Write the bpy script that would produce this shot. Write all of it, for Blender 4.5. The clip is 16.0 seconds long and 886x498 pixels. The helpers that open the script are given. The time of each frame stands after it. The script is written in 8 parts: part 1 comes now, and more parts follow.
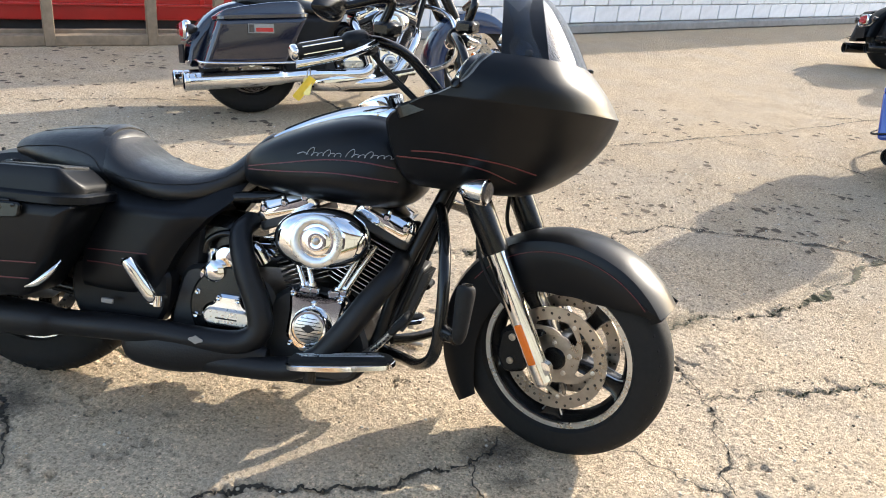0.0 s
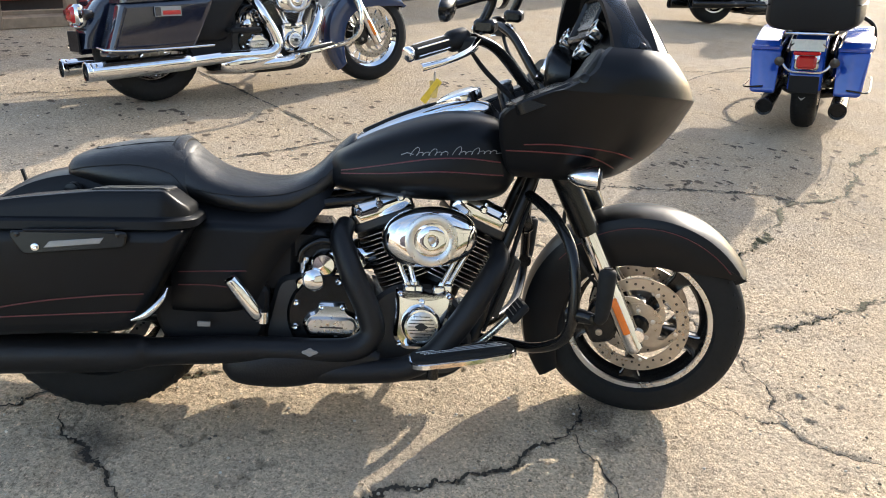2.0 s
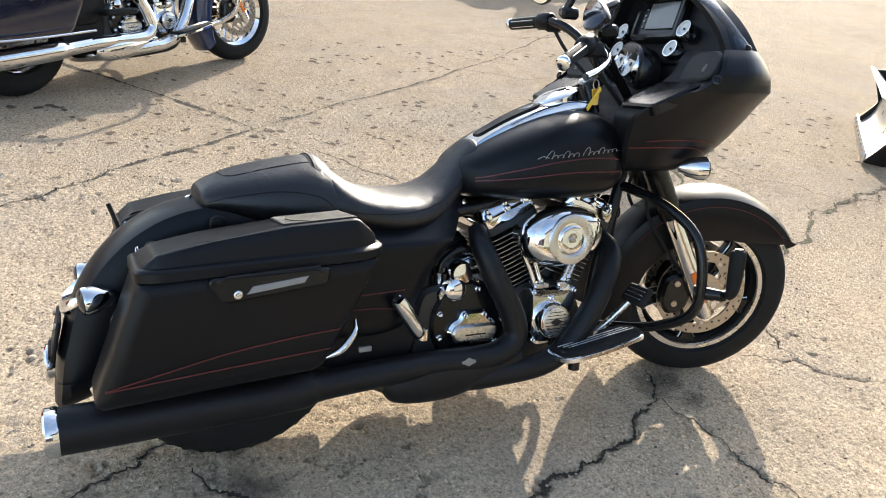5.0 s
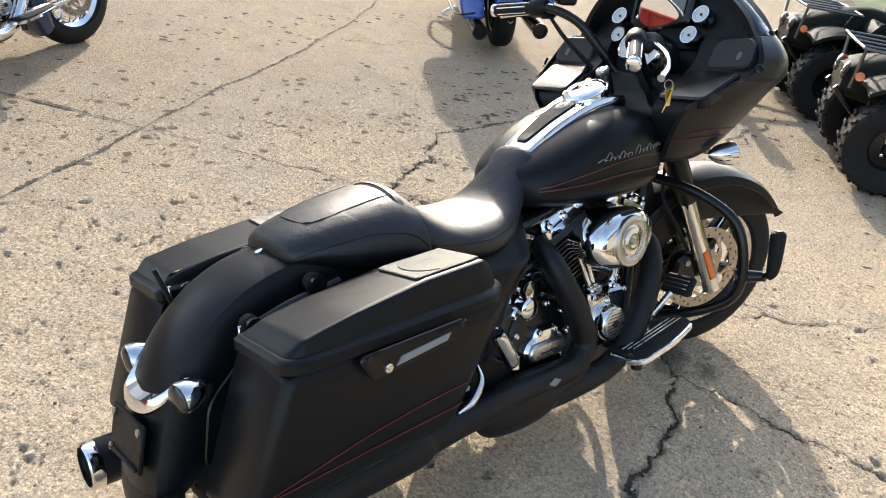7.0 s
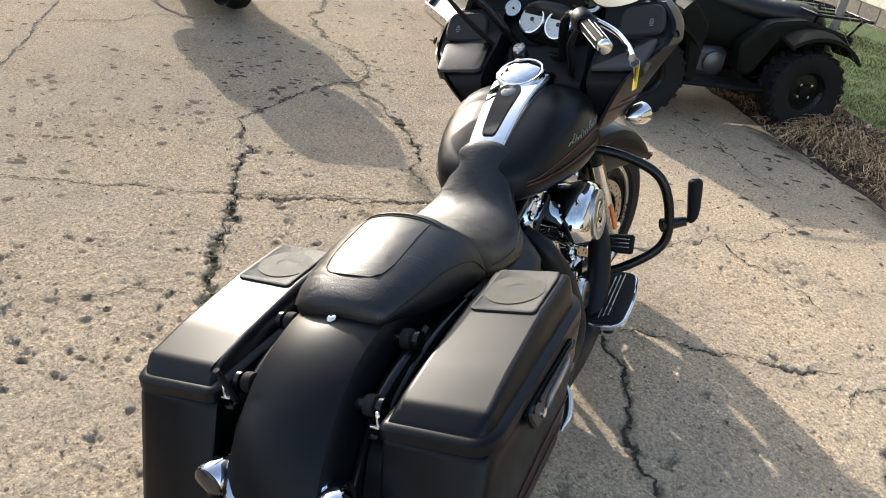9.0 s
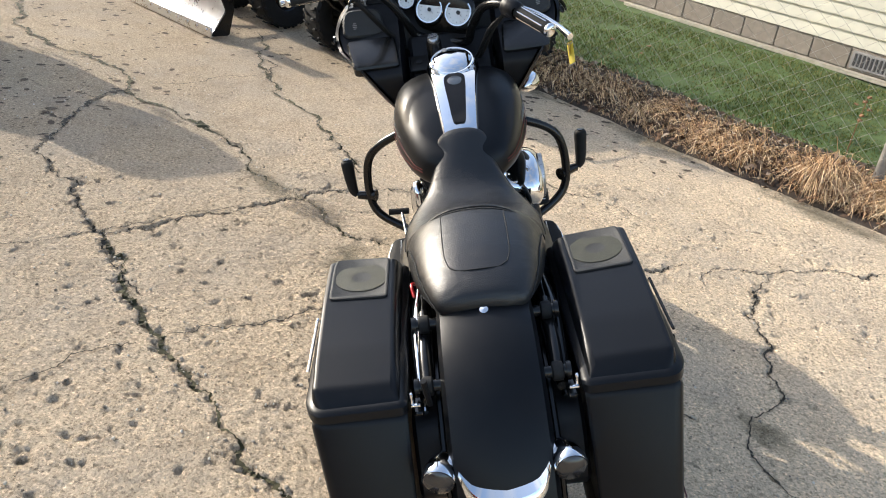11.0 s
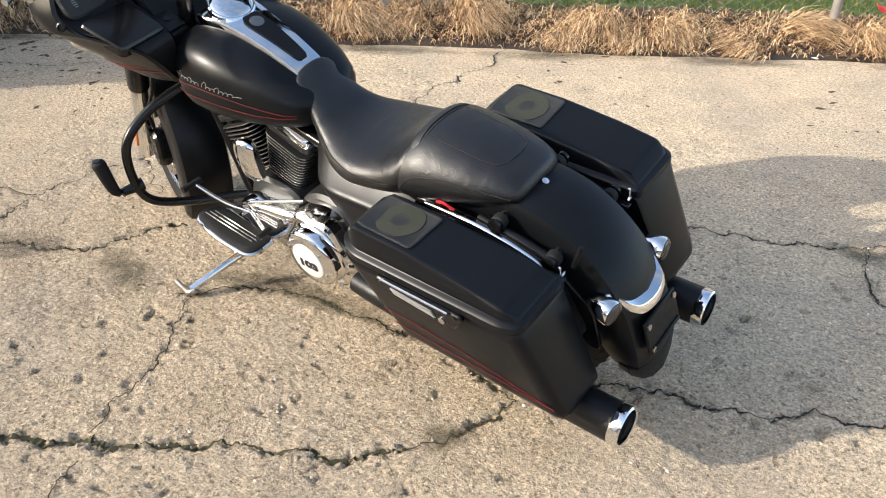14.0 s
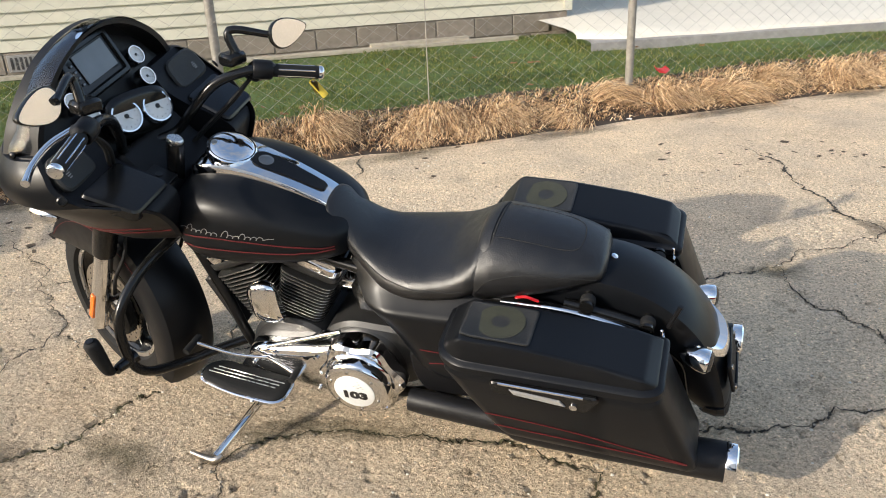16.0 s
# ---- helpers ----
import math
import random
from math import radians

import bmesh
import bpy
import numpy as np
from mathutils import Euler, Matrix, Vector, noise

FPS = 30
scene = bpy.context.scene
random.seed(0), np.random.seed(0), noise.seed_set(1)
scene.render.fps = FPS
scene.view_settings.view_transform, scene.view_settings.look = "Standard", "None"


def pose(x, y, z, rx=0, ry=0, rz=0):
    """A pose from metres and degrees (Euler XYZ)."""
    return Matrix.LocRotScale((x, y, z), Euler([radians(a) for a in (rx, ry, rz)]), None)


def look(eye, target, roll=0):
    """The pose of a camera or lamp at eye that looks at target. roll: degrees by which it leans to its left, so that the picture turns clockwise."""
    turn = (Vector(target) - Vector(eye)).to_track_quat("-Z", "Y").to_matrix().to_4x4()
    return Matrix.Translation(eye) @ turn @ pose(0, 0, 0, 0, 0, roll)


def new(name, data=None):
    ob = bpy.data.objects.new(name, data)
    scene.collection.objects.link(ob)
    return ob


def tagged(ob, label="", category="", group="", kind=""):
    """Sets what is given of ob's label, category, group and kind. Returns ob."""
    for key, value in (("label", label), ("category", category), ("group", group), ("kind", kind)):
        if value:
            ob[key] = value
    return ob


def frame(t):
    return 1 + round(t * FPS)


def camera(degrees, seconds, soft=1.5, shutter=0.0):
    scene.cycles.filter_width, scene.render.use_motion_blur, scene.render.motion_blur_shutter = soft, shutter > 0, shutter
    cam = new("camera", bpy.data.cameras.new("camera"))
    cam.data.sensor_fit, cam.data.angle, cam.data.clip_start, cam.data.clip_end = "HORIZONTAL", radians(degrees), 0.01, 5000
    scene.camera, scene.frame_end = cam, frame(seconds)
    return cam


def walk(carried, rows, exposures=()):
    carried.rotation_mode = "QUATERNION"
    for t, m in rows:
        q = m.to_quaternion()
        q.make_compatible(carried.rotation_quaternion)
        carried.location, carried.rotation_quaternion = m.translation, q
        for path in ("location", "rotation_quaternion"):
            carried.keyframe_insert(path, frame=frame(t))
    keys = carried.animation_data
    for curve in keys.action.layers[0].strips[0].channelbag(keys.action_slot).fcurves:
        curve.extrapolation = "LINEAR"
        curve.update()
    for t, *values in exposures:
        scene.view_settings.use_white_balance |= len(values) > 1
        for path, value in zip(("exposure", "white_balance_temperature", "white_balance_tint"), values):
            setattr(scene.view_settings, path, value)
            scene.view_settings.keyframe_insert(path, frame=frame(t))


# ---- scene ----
cam = camera(57.2, 16.0, 1.0)
PATH = [
    (0, (1.439, -1.927, 1.453), (1.201, -0.059, 0.618), 5.40),
    (0.5, (1.238, -1.995, 1.472), (1.138, -0.123, 0.617), 5.50),
    (1, (1.049, -1.979, 1.467), (1.051, -0.111, 0.598), 5.90),
    (1.5, (0.854, -1.953, 1.483), (0.941, -0.089, 0.611), 6.20),
    (2, (0.649, -1.980, 1.479), (0.901, -0.134, 0.600), 6.00),
    (2.5, (0.493, -2.024, 1.482), (0.889, -0.203, 0.605), 6.00),
    (3, (0.332, -1.983, 1.474), (0.801, -0.178, 0.599), 6.60),
    (3.5, (0.160, -1.916, 1.478), (0.725, -0.146, 0.590), 7.50),
    (4, (-0.057, -1.893, 1.481), (0.635, -0.173, 0.583), 7.90),
    (4.5, (-0.223, -1.833, 1.481), (0.568, -0.155, 0.586), 8.50),
    (5, (-0.362, -1.705, 1.483), (0.502, -0.064, 0.586), 8.90),
    (5.2, (-0.419, -1.660, 1.489), (0.473, -0.035, 0.590), 9.20),
    (7.3, (-0.898, -1.031, 1.474), (0.471, 0.181, 0.524), 10.30),
    (7.5, (-0.928, -0.956, 1.463), (0.495, 0.182, 0.503), 10.70),
    (8, (-1.045, -0.779, 1.490), (0.497, 0.169, 0.508), 10.40),
    (8.5, (-1.115, -0.624, 1.481), (0.508, 0.185, 0.504), 10.30),
    (8.7, (-1.136, -0.548, 1.472), (0.523, 0.197, 0.506), 10.10),
    (10.8, (-1.493, 0.306, 1.467), (0.364, 0.251, 0.574), 8.60),
    (11, (-1.497, 0.396, 1.472), (0.345, 0.236, 0.564), 8.40),
    (11.5, (-1.531, 0.660, 1.469), (0.257, 0.241, 0.536), 9.20),
    (12, (-1.525, 0.895, 1.477), (0.182, 0.268, 0.509), 7.60),
    (12.5, (-1.399, 1.100, 1.486), (0.185, 0.231, 0.495), 4.60),
    (13, (-1.259, 1.312, 1.480), (0.157, 0.216, 0.461), 4.10),
    (13.5, (-1.140, 1.558, 1.489), (0.090, 0.297, 0.422), 2.90),
    (14, (-0.969, 1.694, 1.485), (0.121, 0.294, 0.437), 1.60),
    (14.5, (-0.775, 1.787, 1.505), (0.211, 0.269, 0.520), 1.00),
    (15, (-0.602, 1.912, 1.510), (0.257, 0.293, 0.568), -0.60),
    (15.5, (-0.448, 2.039, 1.530), (0.305, 0.336, 0.647), -2.50),
    (16, (-0.300, 2.084, 1.516), (0.327, 0.306, 0.686), -2.50),
]
walk(cam, [(t, look(eye, target, roll)) for t, eye, target, roll in PATH], [
    (0.0, 1.97, 6450, 10), (2.5, 1.76, 6450, 10), (5.0, 1.75, 6450, 10), (7.4, 1.64, 6450, 10), (8.0, 1.52, 6450, 10), (8.6, 1.40, 6450, 10), (11.0, 1.53, 6450, 10), (14.0, 1.53, 6450, 10), (16.0, 1.29, 6550, 10)])
# -- light --
SUN_AZ, SUN_EL = radians(51.0), radians(22.0)
to_sun = Vector((math.cos(SUN_EL) * math.cos(SUN_AZ), math.cos(SUN_EL) * math.sin(SUN_AZ), math.sin(SUN_EL)))
world = bpy.data.worlds.new("sky")
scene.world = world
world.use_nodes = True
sky = world.node_tree.nodes.new("ShaderNodeTexSky")
sky.sky_type, sky.sun_disc = "NISHITA", False
sky.sun_elevation, sky.sun_rotation = SUN_EL, math.pi / 2 - SUN_AZ
sky.air_density, sky.dust_density = 1.0, 1.6
# broken white cloud over the blue
wn, wl = world.node_tree.nodes, world.node_tree.links
puffs, cover, grey, lift, cloudy = (wn.new(k) for k in ("ShaderNodeTexNoise", "ShaderNodeMapRange", "ShaderNodeRGBToBW", "ShaderNodeMath", "ShaderNodeMix"))
wl.new(wn.new("ShaderNodeTexCoord").outputs["Generated"], puffs.inputs["Vector"])
puffs.inputs["Scale"].default_value, puffs.inputs["Detail"].default_value, puffs.inputs["Roughness"].default_value = 3.2, 7, 0.6
cover.inputs[1].default_value, cover.inputs[2].default_value, cover.inputs[4].default_value = 0.46, 0.64, 0.55
wl.new(puffs.outputs[0], cover.inputs[0])
wl.new(sky.outputs[0], grey.inputs[0])
lift.operation, lift.inputs[1].default_value = "MULTIPLY", 1.55
wl.new(grey.outputs[0], lift.inputs[0])
cloudy.data_type = "RGBA"
wl.new(cover.outputs[0], cloudy.inputs[0])
wl.new(sky.outputs[0], cloudy.inputs[6])
wl.new(lift.outputs[0], cloudy.inputs[7])
wl.new(cloudy.outputs[2], wn["Background"].inputs[0])
world.node_tree.nodes["Background"].inputs[1].default_value = 0.14
sun = new("sun", bpy.data.lights.new("sun", "SUN"))
sun.data.energy, sun.data.angle, sun.data.color = 2.1, radians(0.6), (1.0, 0.92, 0.79)
sun.matrix_world = look(to_sun * 30, (0, 0, 0))

# -- materials --


def material(name, rgb, rough=0.5, metal=0.0, grain=0.0, scale=40.0, bump=0.0, bump_scale=200.0, spread=0.0, coat=0.0, spec=0.5, rough_var=0.0, crease=0.0):
    """A surface with colour variation at two scales, a fine relief and, where asked for, a tint for each piece."""
    m = bpy.data.materials.new(name)
    m.use_nodes = True
    nt = m.node_tree
    b = nt.nodes["Principled BSDF"]
    b.inputs["Roughness"].default_value, b.inputs["Metallic"].default_value = rough, metal
    b.inputs["Coat Weight"].default_value, b.inputs["Specular IOR Level"].default_value = coat, spec
    b.inputs["Base Color"].default_value = (*rgb, 1)
    co = nt.nodes.new("ShaderNodeTexCoord").outputs["Object"]
    if grain or rough_var:
        n1, n2 = nt.nodes.new("ShaderNodeTexNoise"), nt.nodes.new("ShaderNodeTexNoise")
        n1.inputs["Scale"].default_value, n1.inputs["Detail"].default_value = scale, 6
        n2.inputs["Scale"].default_value, n2.inputs["Detail"].default_value = scale / 9, 3
        for n in (n1, n2):
            nt.links.new(co, n.inputs["Vector"])
        add = nt.nodes.new("ShaderNodeMath")
        nt.links.new(n1.outputs[0], add.inputs[0])
        nt.links.new(n2.outputs[0], add.inputs[1])
        if grain:
            ramp = nt.nodes.new("ShaderNodeMapRange")
            ramp.inputs[1].default_value, ramp.inputs[2].default_value = 0.6, 1.4
            ramp.inputs[3].default_value, ramp.inputs[4].default_value = 1 - grain, 1 + grain
            nt.links.new(add.outputs[0], ramp.inputs[0])
            mul = nt.nodes.new("ShaderNodeMix")
            mul.data_type, mul.blend_type = "RGBA", "MULTIPLY"
            mul.inputs[0].default_value = 1
            mul.inputs[6].default_value = (*rgb, 1)
            last = ramp.outputs[0]
            if spread:
                inf = nt.nodes.new("ShaderNodeObjectInfo")
                rr = nt.nodes.new("ShaderNodeMapRange")
                rr.inputs[3].default_value, rr.inputs[4].default_value = 1 - spread, 1 + spread
                nt.links.new(inf.outputs["Random"], rr.inputs[0])
                mm = nt.nodes.new("ShaderNodeMath")
                mm.operation = "MULTIPLY"
                nt.links.new(last, mm.inputs[0])
                nt.links.new(rr.outputs[0], mm.inputs[1])
                last = mm.outputs[0]
            nt.links.new(last, mul.inputs[7])
            nt.links.new(mul.outputs[2], b.inputs["Base Color"])
        if rough_var:
            r2 = nt.nodes.new("ShaderNodeMapRange")
            r2.inputs[1].default_value, r2.inputs[2].default_value = 0.7, 1.3
            r2.inputs[3].default_value, r2.inputs[4].default_value = max(0.02, rough - rough_var), min(1, rough + rough_var)
            nt.links.new(add.outputs[0], r2.inputs[0])
            nt.links.new(r2.outputs[0], b.inputs["Roughness"])
    if bump:
        n3 = nt.nodes.new("ShaderNodeTexNoise")
        n3.inputs["Scale"].default_value, n3.inputs["Detail"].default_value = bump_scale, 4
        nt.links.new(co, n3.inputs["Vector"])
        bp = nt.nodes.new("ShaderNodeBump")
        bp.inputs["Strength"].default_value, bp.inputs["Distance"].default_value = bump, 0.002
        nt.links.new(n3.outputs[0], bp.inputs["Height"])
        nt.links.new(bp.outputs[0], b.inputs["Normal"])
        if crease:
            n4, b4, map4 = nt.nodes.new("ShaderNodeTexNoise"), nt.nodes.new("ShaderNodeBump"), nt.nodes.new("ShaderNodeMapping")
            map4.inputs["Scale"].default_value = (1.0, 0.45, 1.0)
            nt.links.new(co, map4.inputs["Vector"])
            nt.links.new(map4.outputs[0], n4.inputs["Vector"])
            n4.inputs["Scale"].default_value, n4.inputs["Detail"].default_value, n4.inputs["Distortion"].default_value = 26, 3, 0.8
            b4.inputs["Strength"].default_value, b4.inputs["Distance"].default_value = crease, 0.006
            nt.links.new(n4.outputs[0], b4.inputs["Height"])
            nt.links.new(b4.outputs[0], bp.inputs["Normal"])
    return m


DENIM = material("satin_black_paint", (0.0046, 0.0052, 0.0064), 0.35, grain=0.12, scale=30, rough_var=0.05, spec=0.20)
PLASTIC = material("black_plastic", (0.006, 0.006, 0.007), 0.48, spec=0.22, grain=0.15, scale=60, rough_var=0.08, bump=0.12, bump_scale=900)
GLOSS = material("gloss_black", (0.006, 0.006, 0.006), 0.22, grain=0.1, scale=30, rough_var=0.05, spec=0.35)
HEAT = material("heat_paint_black", (0.007, 0.007, 0.0078), 0.45, grain=0.2, scale=40, rough_var=0.08, bump=0.25, bump_scale=160, spec=0.28)
LEATHER = material("black_leather", (0.008, 0.008, 0.0085), 0.38, spec=0.48, grain=0.3, scale=30, bump=0.35, bump_scale=330, rough_var=0.10, crease=0.28)
SEAM_DARK = material("black_seam_and_gap", (0.010, 0.010, 0.010), 0.85, grain=0.2, scale=300)
CHROME = material("chrome", (0.78, 0.78, 0.78), 0.06, 1.0, grain=0.04, scale=20, rough_var=0.03)
POLISHED = material("polished_alloy", (0.70, 0.70, 0.70), 0.09, 1.0, grain=0.08, scale=50, rough_var=0.04)
BRUSHED = material("brushed_aluminium", (0.62, 0.61, 0.59), 0.3, 1.0, grain=0.08, scale=120, rough_var=0.06)
STEEL = material("disc_steel", (0.42, 0.38, 0.33), 0.32, 1.0, grain=0.18, scale=60, rough_var=0.08)
RUBBER = material("tyre_rubber", (0.010, 0.010, 0.010), 0.72, spec=0.25, grain=0.3, scale=60, bump=0.3, bump_scale=400)
BLACKFIN = material("engine_black", (0.016, 0.016, 0.016), 0.45, grain=0.2, scale=80, bump=0.2, bump_scale=500)
FRAME = material("frame_black", (0.008, 0.008, 0.008), 0.34, grain=0.15, scale=40, rough_var=0.06, spec=0.3)
FINEDGE = material("machined_fin_edge", (0.5, 0.5, 0.49), 0.3, 1.0, grain=0.1, scale=90)
STRIPE = material("red_pinstripe", (0.085, 0.006, 0.008), 0.45, grain=0.1, scale=90)
SILVER = material("silver_lettering", (0.26, 0.255, 0.245), 0.4, 0.3, grain=0.1, scale=90)
AMBER = material("amber_reflector", (0.75, 0.16, 0.01), 0.18, grain=0.12, scale=300, coat=0.5)
REDLENS = material("red_lens", (0.42, 0.008, 0.012), 0.12, grain=0.1, scale=200, coat=0.5)
SMOKE = material("smoked_lens", (0.030, 0.026, 0.024), 0.12, grain=0.15, scale=200, coat=0.2)
WHITE_REF = material("pale_reflector", (0.24, 0.235, 0.225), 0.25, grain=0.12, scale=400, coat=0.3)
DIAL = material("dial_face", (0.62, 0.63, 0.62), 0.4, grain=0.08, scale=90)
INK = material("black_ink", (0.01, 0.01, 0.01), 0.5, grain=0.1, scale=90)
LCD = material("grey_screen", (0.10, 0.105, 0.11), 0.22, grain=0.12, scale=25, coat=0.4)
MESHCLOTH = material("speaker_mesh", (0.016, 0.016, 0.015), 0.54, grain=0.3, scale=40, bump=0.5, bump_scale=1500, spec=0.48)
CONE = material("speaker_cone", (0.034, 0.034, 0.020), 0.56, grain=0.25, scale=60, bump=0.5, bump_scale=1500, spec=0.42)
YELLOW = material("yellow_tag", (0.75, 0.55, 0.06), 0.5, grain=0.15, scale=90)
BRASS = material("brass_key", (0.55, 0.40, 0.14), 0.3, 1.0, grain=0.15, scale=150)
BLUEPAINT = material("blue_paint", (0.012, 0.06, 0.34), 0.16, grain=0.1, scale=30, coat=0.8)
NAVY = material("navy_paint", (0.010, 0.013, 0.026), 0.15, grain=0.1, scale=30, coat=0.8)
NAVYBLUE = material("mid_blue_paint", (0.018, 0.035, 0.085), 0.15, grain=0.1, scale=30, coat=0.8)
REDCABLE = material("red_cable", (0.45, 0.01, 0.015), 0.4, grain=0.1, scale=90)


def glass(name, rgb, rough=0.02):
    m = bpy.data.materials.new(name)
    m.use_nodes = True
    b = m.node_tree.nodes["Principled BSDF"]
    b.inputs["Base Color"].default_value = (*rgb, 1)
    b.inputs["Transmission Weight"].default_value, b.inputs["Roughness"].default_value, b.inputs["IOR"].default_value = 1, rough, 1.45
    return m


TINTED = glass("tinted_screen", (0.42, 0.45, 0.49))
MIRROR = material("mirror_glass", (0.85, 0.86, 0.86), 0.02, 1.0)

# -- mesh tools --


def crom(pts, k):
    """A smooth line of k steps a span through points of any length."""
    p = [np.array(q, float) for q in pts]
    p = [2 * p[0] - p[1], *p, 2 * p[-1] - p[-2]]
    out = []
    for i in range(1, len(p) - 2):
        for j in range(k):
            t = j / k
            out.append(0.5 * (2 * p[i] + (p[i + 1] - p[i - 1]) * t + (2 * p[i - 1] - 5 * p[i] + 4 * p[i + 1] - p[i + 2]) * t * t
                              + (3 * p[i] - p[i - 1] - 3 * p[i + 1] + p[i + 2]) * t ** 3))
    out.append(p[-2])
    return out


def rounded(poly, r, seg=4):
    """A polygon with its corners rounded off; r may be one radius or one for each corner."""
    out, n = [], len(poly)
    for i in range(n):
        rr = r[i] if isinstance(r, (list, tuple)) else r
        a, b, c = (Vector(poly[j % n]) for j in (i - 1, i, i + 1))
        d1, d2 = a - b, c - b
        rr = min(rr, d1.length * 0.48, d2.length * 0.48)
        if rr <= 0:
            out.append(tuple(b))
            continue
        p, q = b + d1.normalized() * rr, b + d2.normalized() * rr
        for j in range(seg + 1):
            t = j / seg
            out.append(tuple((1 - t) ** 2 * p + 2 * t * (1 - t) * b + t * t * q))
    return out


def inset(poly, d):
    """A polygon moved inwards by d."""
    n = len(poly)
    area = sum(poly[i][0] * poly[(i + 1) % n][1] - poly[(i + 1) % n][0] * poly[i][1] for i in range(n))
    s, out = (1 if area > 0 else -1), []
    for i in range(n):
        a, b, c = Vector(poly[i - 1]), Vector(poly[i]), Vector(poly[(i + 1) % n])
        e1, e2 = (b - a), (c - b)
        if e1.length < 1e-7:
            e1 = e2
        if e2.length < 1e-7:
            e2 = e1
        n1, n2 = Vector((-e1.y, e1.x)).normalized() * s, Vector((-e2.y, e2.x)).normalized() * s
        m = n1 + n2
        m = m / max(m.length_squared, 0.6) * 2 if m.length > 1e-6 else n1
        out.append(tuple(b + m * d))
    return out


class Geo:
    """Vertices and faces under way."""

    def __init__(self):
        self.v, self.f = [], []

    def ring_loft(self, rings, caps=True, closed=True):
        o, n = len(self.v), len(rings[0])
        for r in rings:
            self.v += [tuple(p) for p in r]
        for i in range(len(rings) - 1):
            for j in range(n if closed else n - 1):
                a, b = o + i * n + j, o + i * n + (j + 1) % n
                self.f.append((a, b, b + n, a + n))
        if caps and closed:
            self.f.append(tuple(range(o + n - 1, o - 1, -1)))
            e = o + (len(rings) - 1) * n
            self.f.append(tuple(range(e, e + n)))
        return self

    def hull(self, stations, n=28, k=4):
        """A body along x: stations of x, half width, bottom, top, squareness, narrowing towards the top."""
        rings = []
        for x, hw, b, t, e, tp in crom([(*s, 0)[:6] if len(s) == 5 else s for s in stations], k):
            r, mid, h = [], (b + t) / 2, (t - b) / 2
            for i in range(n):
                a = 2 * math.pi * i / n
                c, s = math.cos(a), math.sin(a)
                vv = math.copysign(abs(c) ** (2 / e), c) * hw
                ss = math.copysign(abs(s) ** (2 / e), s)
                r.append((x, vv * (1 - tp * (ss + 1) / 2), mid + h * ss))
            rings.append(r)
        return self.ring_loft(rings)

    def tube(self, pts, r, n=10, k=5, caps=True):
        """A pipe along points; r: one radius or one for each point."""
        rs = list(r) if isinstance(r, (list, tuple)) else [r] * len(pts)
        line = crom([(*p, q) for p, q in zip(pts, rs)], k) if len(pts) > 2 else [np.array((*p, q), float) for p, q in zip(pts, rs)]
        rings, up = [], None
        for i, p in enumerate(line):
            d = Vector(line[min(i + 1, len(line) - 1)][:3] - line[max(i - 1, 0)][:3]).normalized()
            if up is None:
                up = d.orthogonal().normalized()
            up = (up - d * up.dot(d)).normalized()
            side = d.cross(up)
            c = Vector(p[:3])
            rings.append([c + (up * math.cos(2 * math.pi * j / n) + side * math.sin(2 * math.pi * j / n)) * p[3] for j in range(n)])
        return self.ring_loft(rings, caps)

    def lathe(self, profile, m=None, n=32, caps=False, arc=1.0):
        """Radius and height pairs turned about the local z of m (about y when m is left out)."""
        m = m or Matrix.Rotation(radians(-90), 4, "X")
        cnt = n if arc >= 1 else n + 1
        rings = [[m @ Vector((r * math.cos(2 * math.pi * arc * j / n), r * math.sin(2 * math.pi * arc * j / n), h)) for j in range(cnt)] for r, h in profile]
        return self.ring_loft(rings, caps, arc >= 1)

    def box(self, c, s, ch=0.004, m=None):
        """A box with chamfered edges."""
        m = m or Matrix()
        hx, hy, hz = s[0] / 2, s[1] / 2, s[2] / 2
        ch = min(ch, hx * 0.6, hy * 0.6, hz * 0.6)
        o = len(self.v)
        idx = {}
        for sx in (-1, 1):
            for sy in (-1, 1):
                for sz in (-1, 1):
                    for ax in range(3):
                        p = [sx * (hx - ch), sy * (hy - ch), sz * (hz - ch)]
                        p[ax] = (sx * hx, sy * hy, sz * hz)[ax]
                        idx[sx, sy, sz, ax] = len(self.v)
                        self.v.append(tuple(m @ Vector((c[0] + p[0], c[1] + p[1], c[2] + p[2]))))
        q = [(-1, -1), (1, -1), (1, 1), (-1, 1)]
        g = lambda ax, s0, a, b: idx[(s0, a, b, 0) if ax == 0 else (b, s0, a, 1) if ax == 1 else (a, b, s0, 2)]
        for ax in range(3):
            for s0 in (-1, 1):
                f = [g(ax, s0, a, b) for a, b in q]
                self.f.append(tuple(f if s0 > 0 else f[::-1]))
        for sx in (-1, 1):
            for sy in (-1, 1):
                self.f.append((idx[sx, sy, -1, 0], idx[sx, sy, 1, 0], idx[sx, sy, 1, 1], idx[sx, sy, -1, 1]))
                self.f.append((idx[sx, -1, sy, 0], idx[sx, 1, sy, 0], idx[sx, 1, sy, 2], idx[sx, -1, sy, 2]))
                self.f.append((idx[-1, sx, sy, 1], idx[1, sx, sy, 1], idx[1, sx, sy, 2], idx[-1, sx, sy, 2]))
                for sz in (-1, 1):
                    self.f.append(tuple(idx[sx, sy, sz, a] for a in range(3)))
        return self

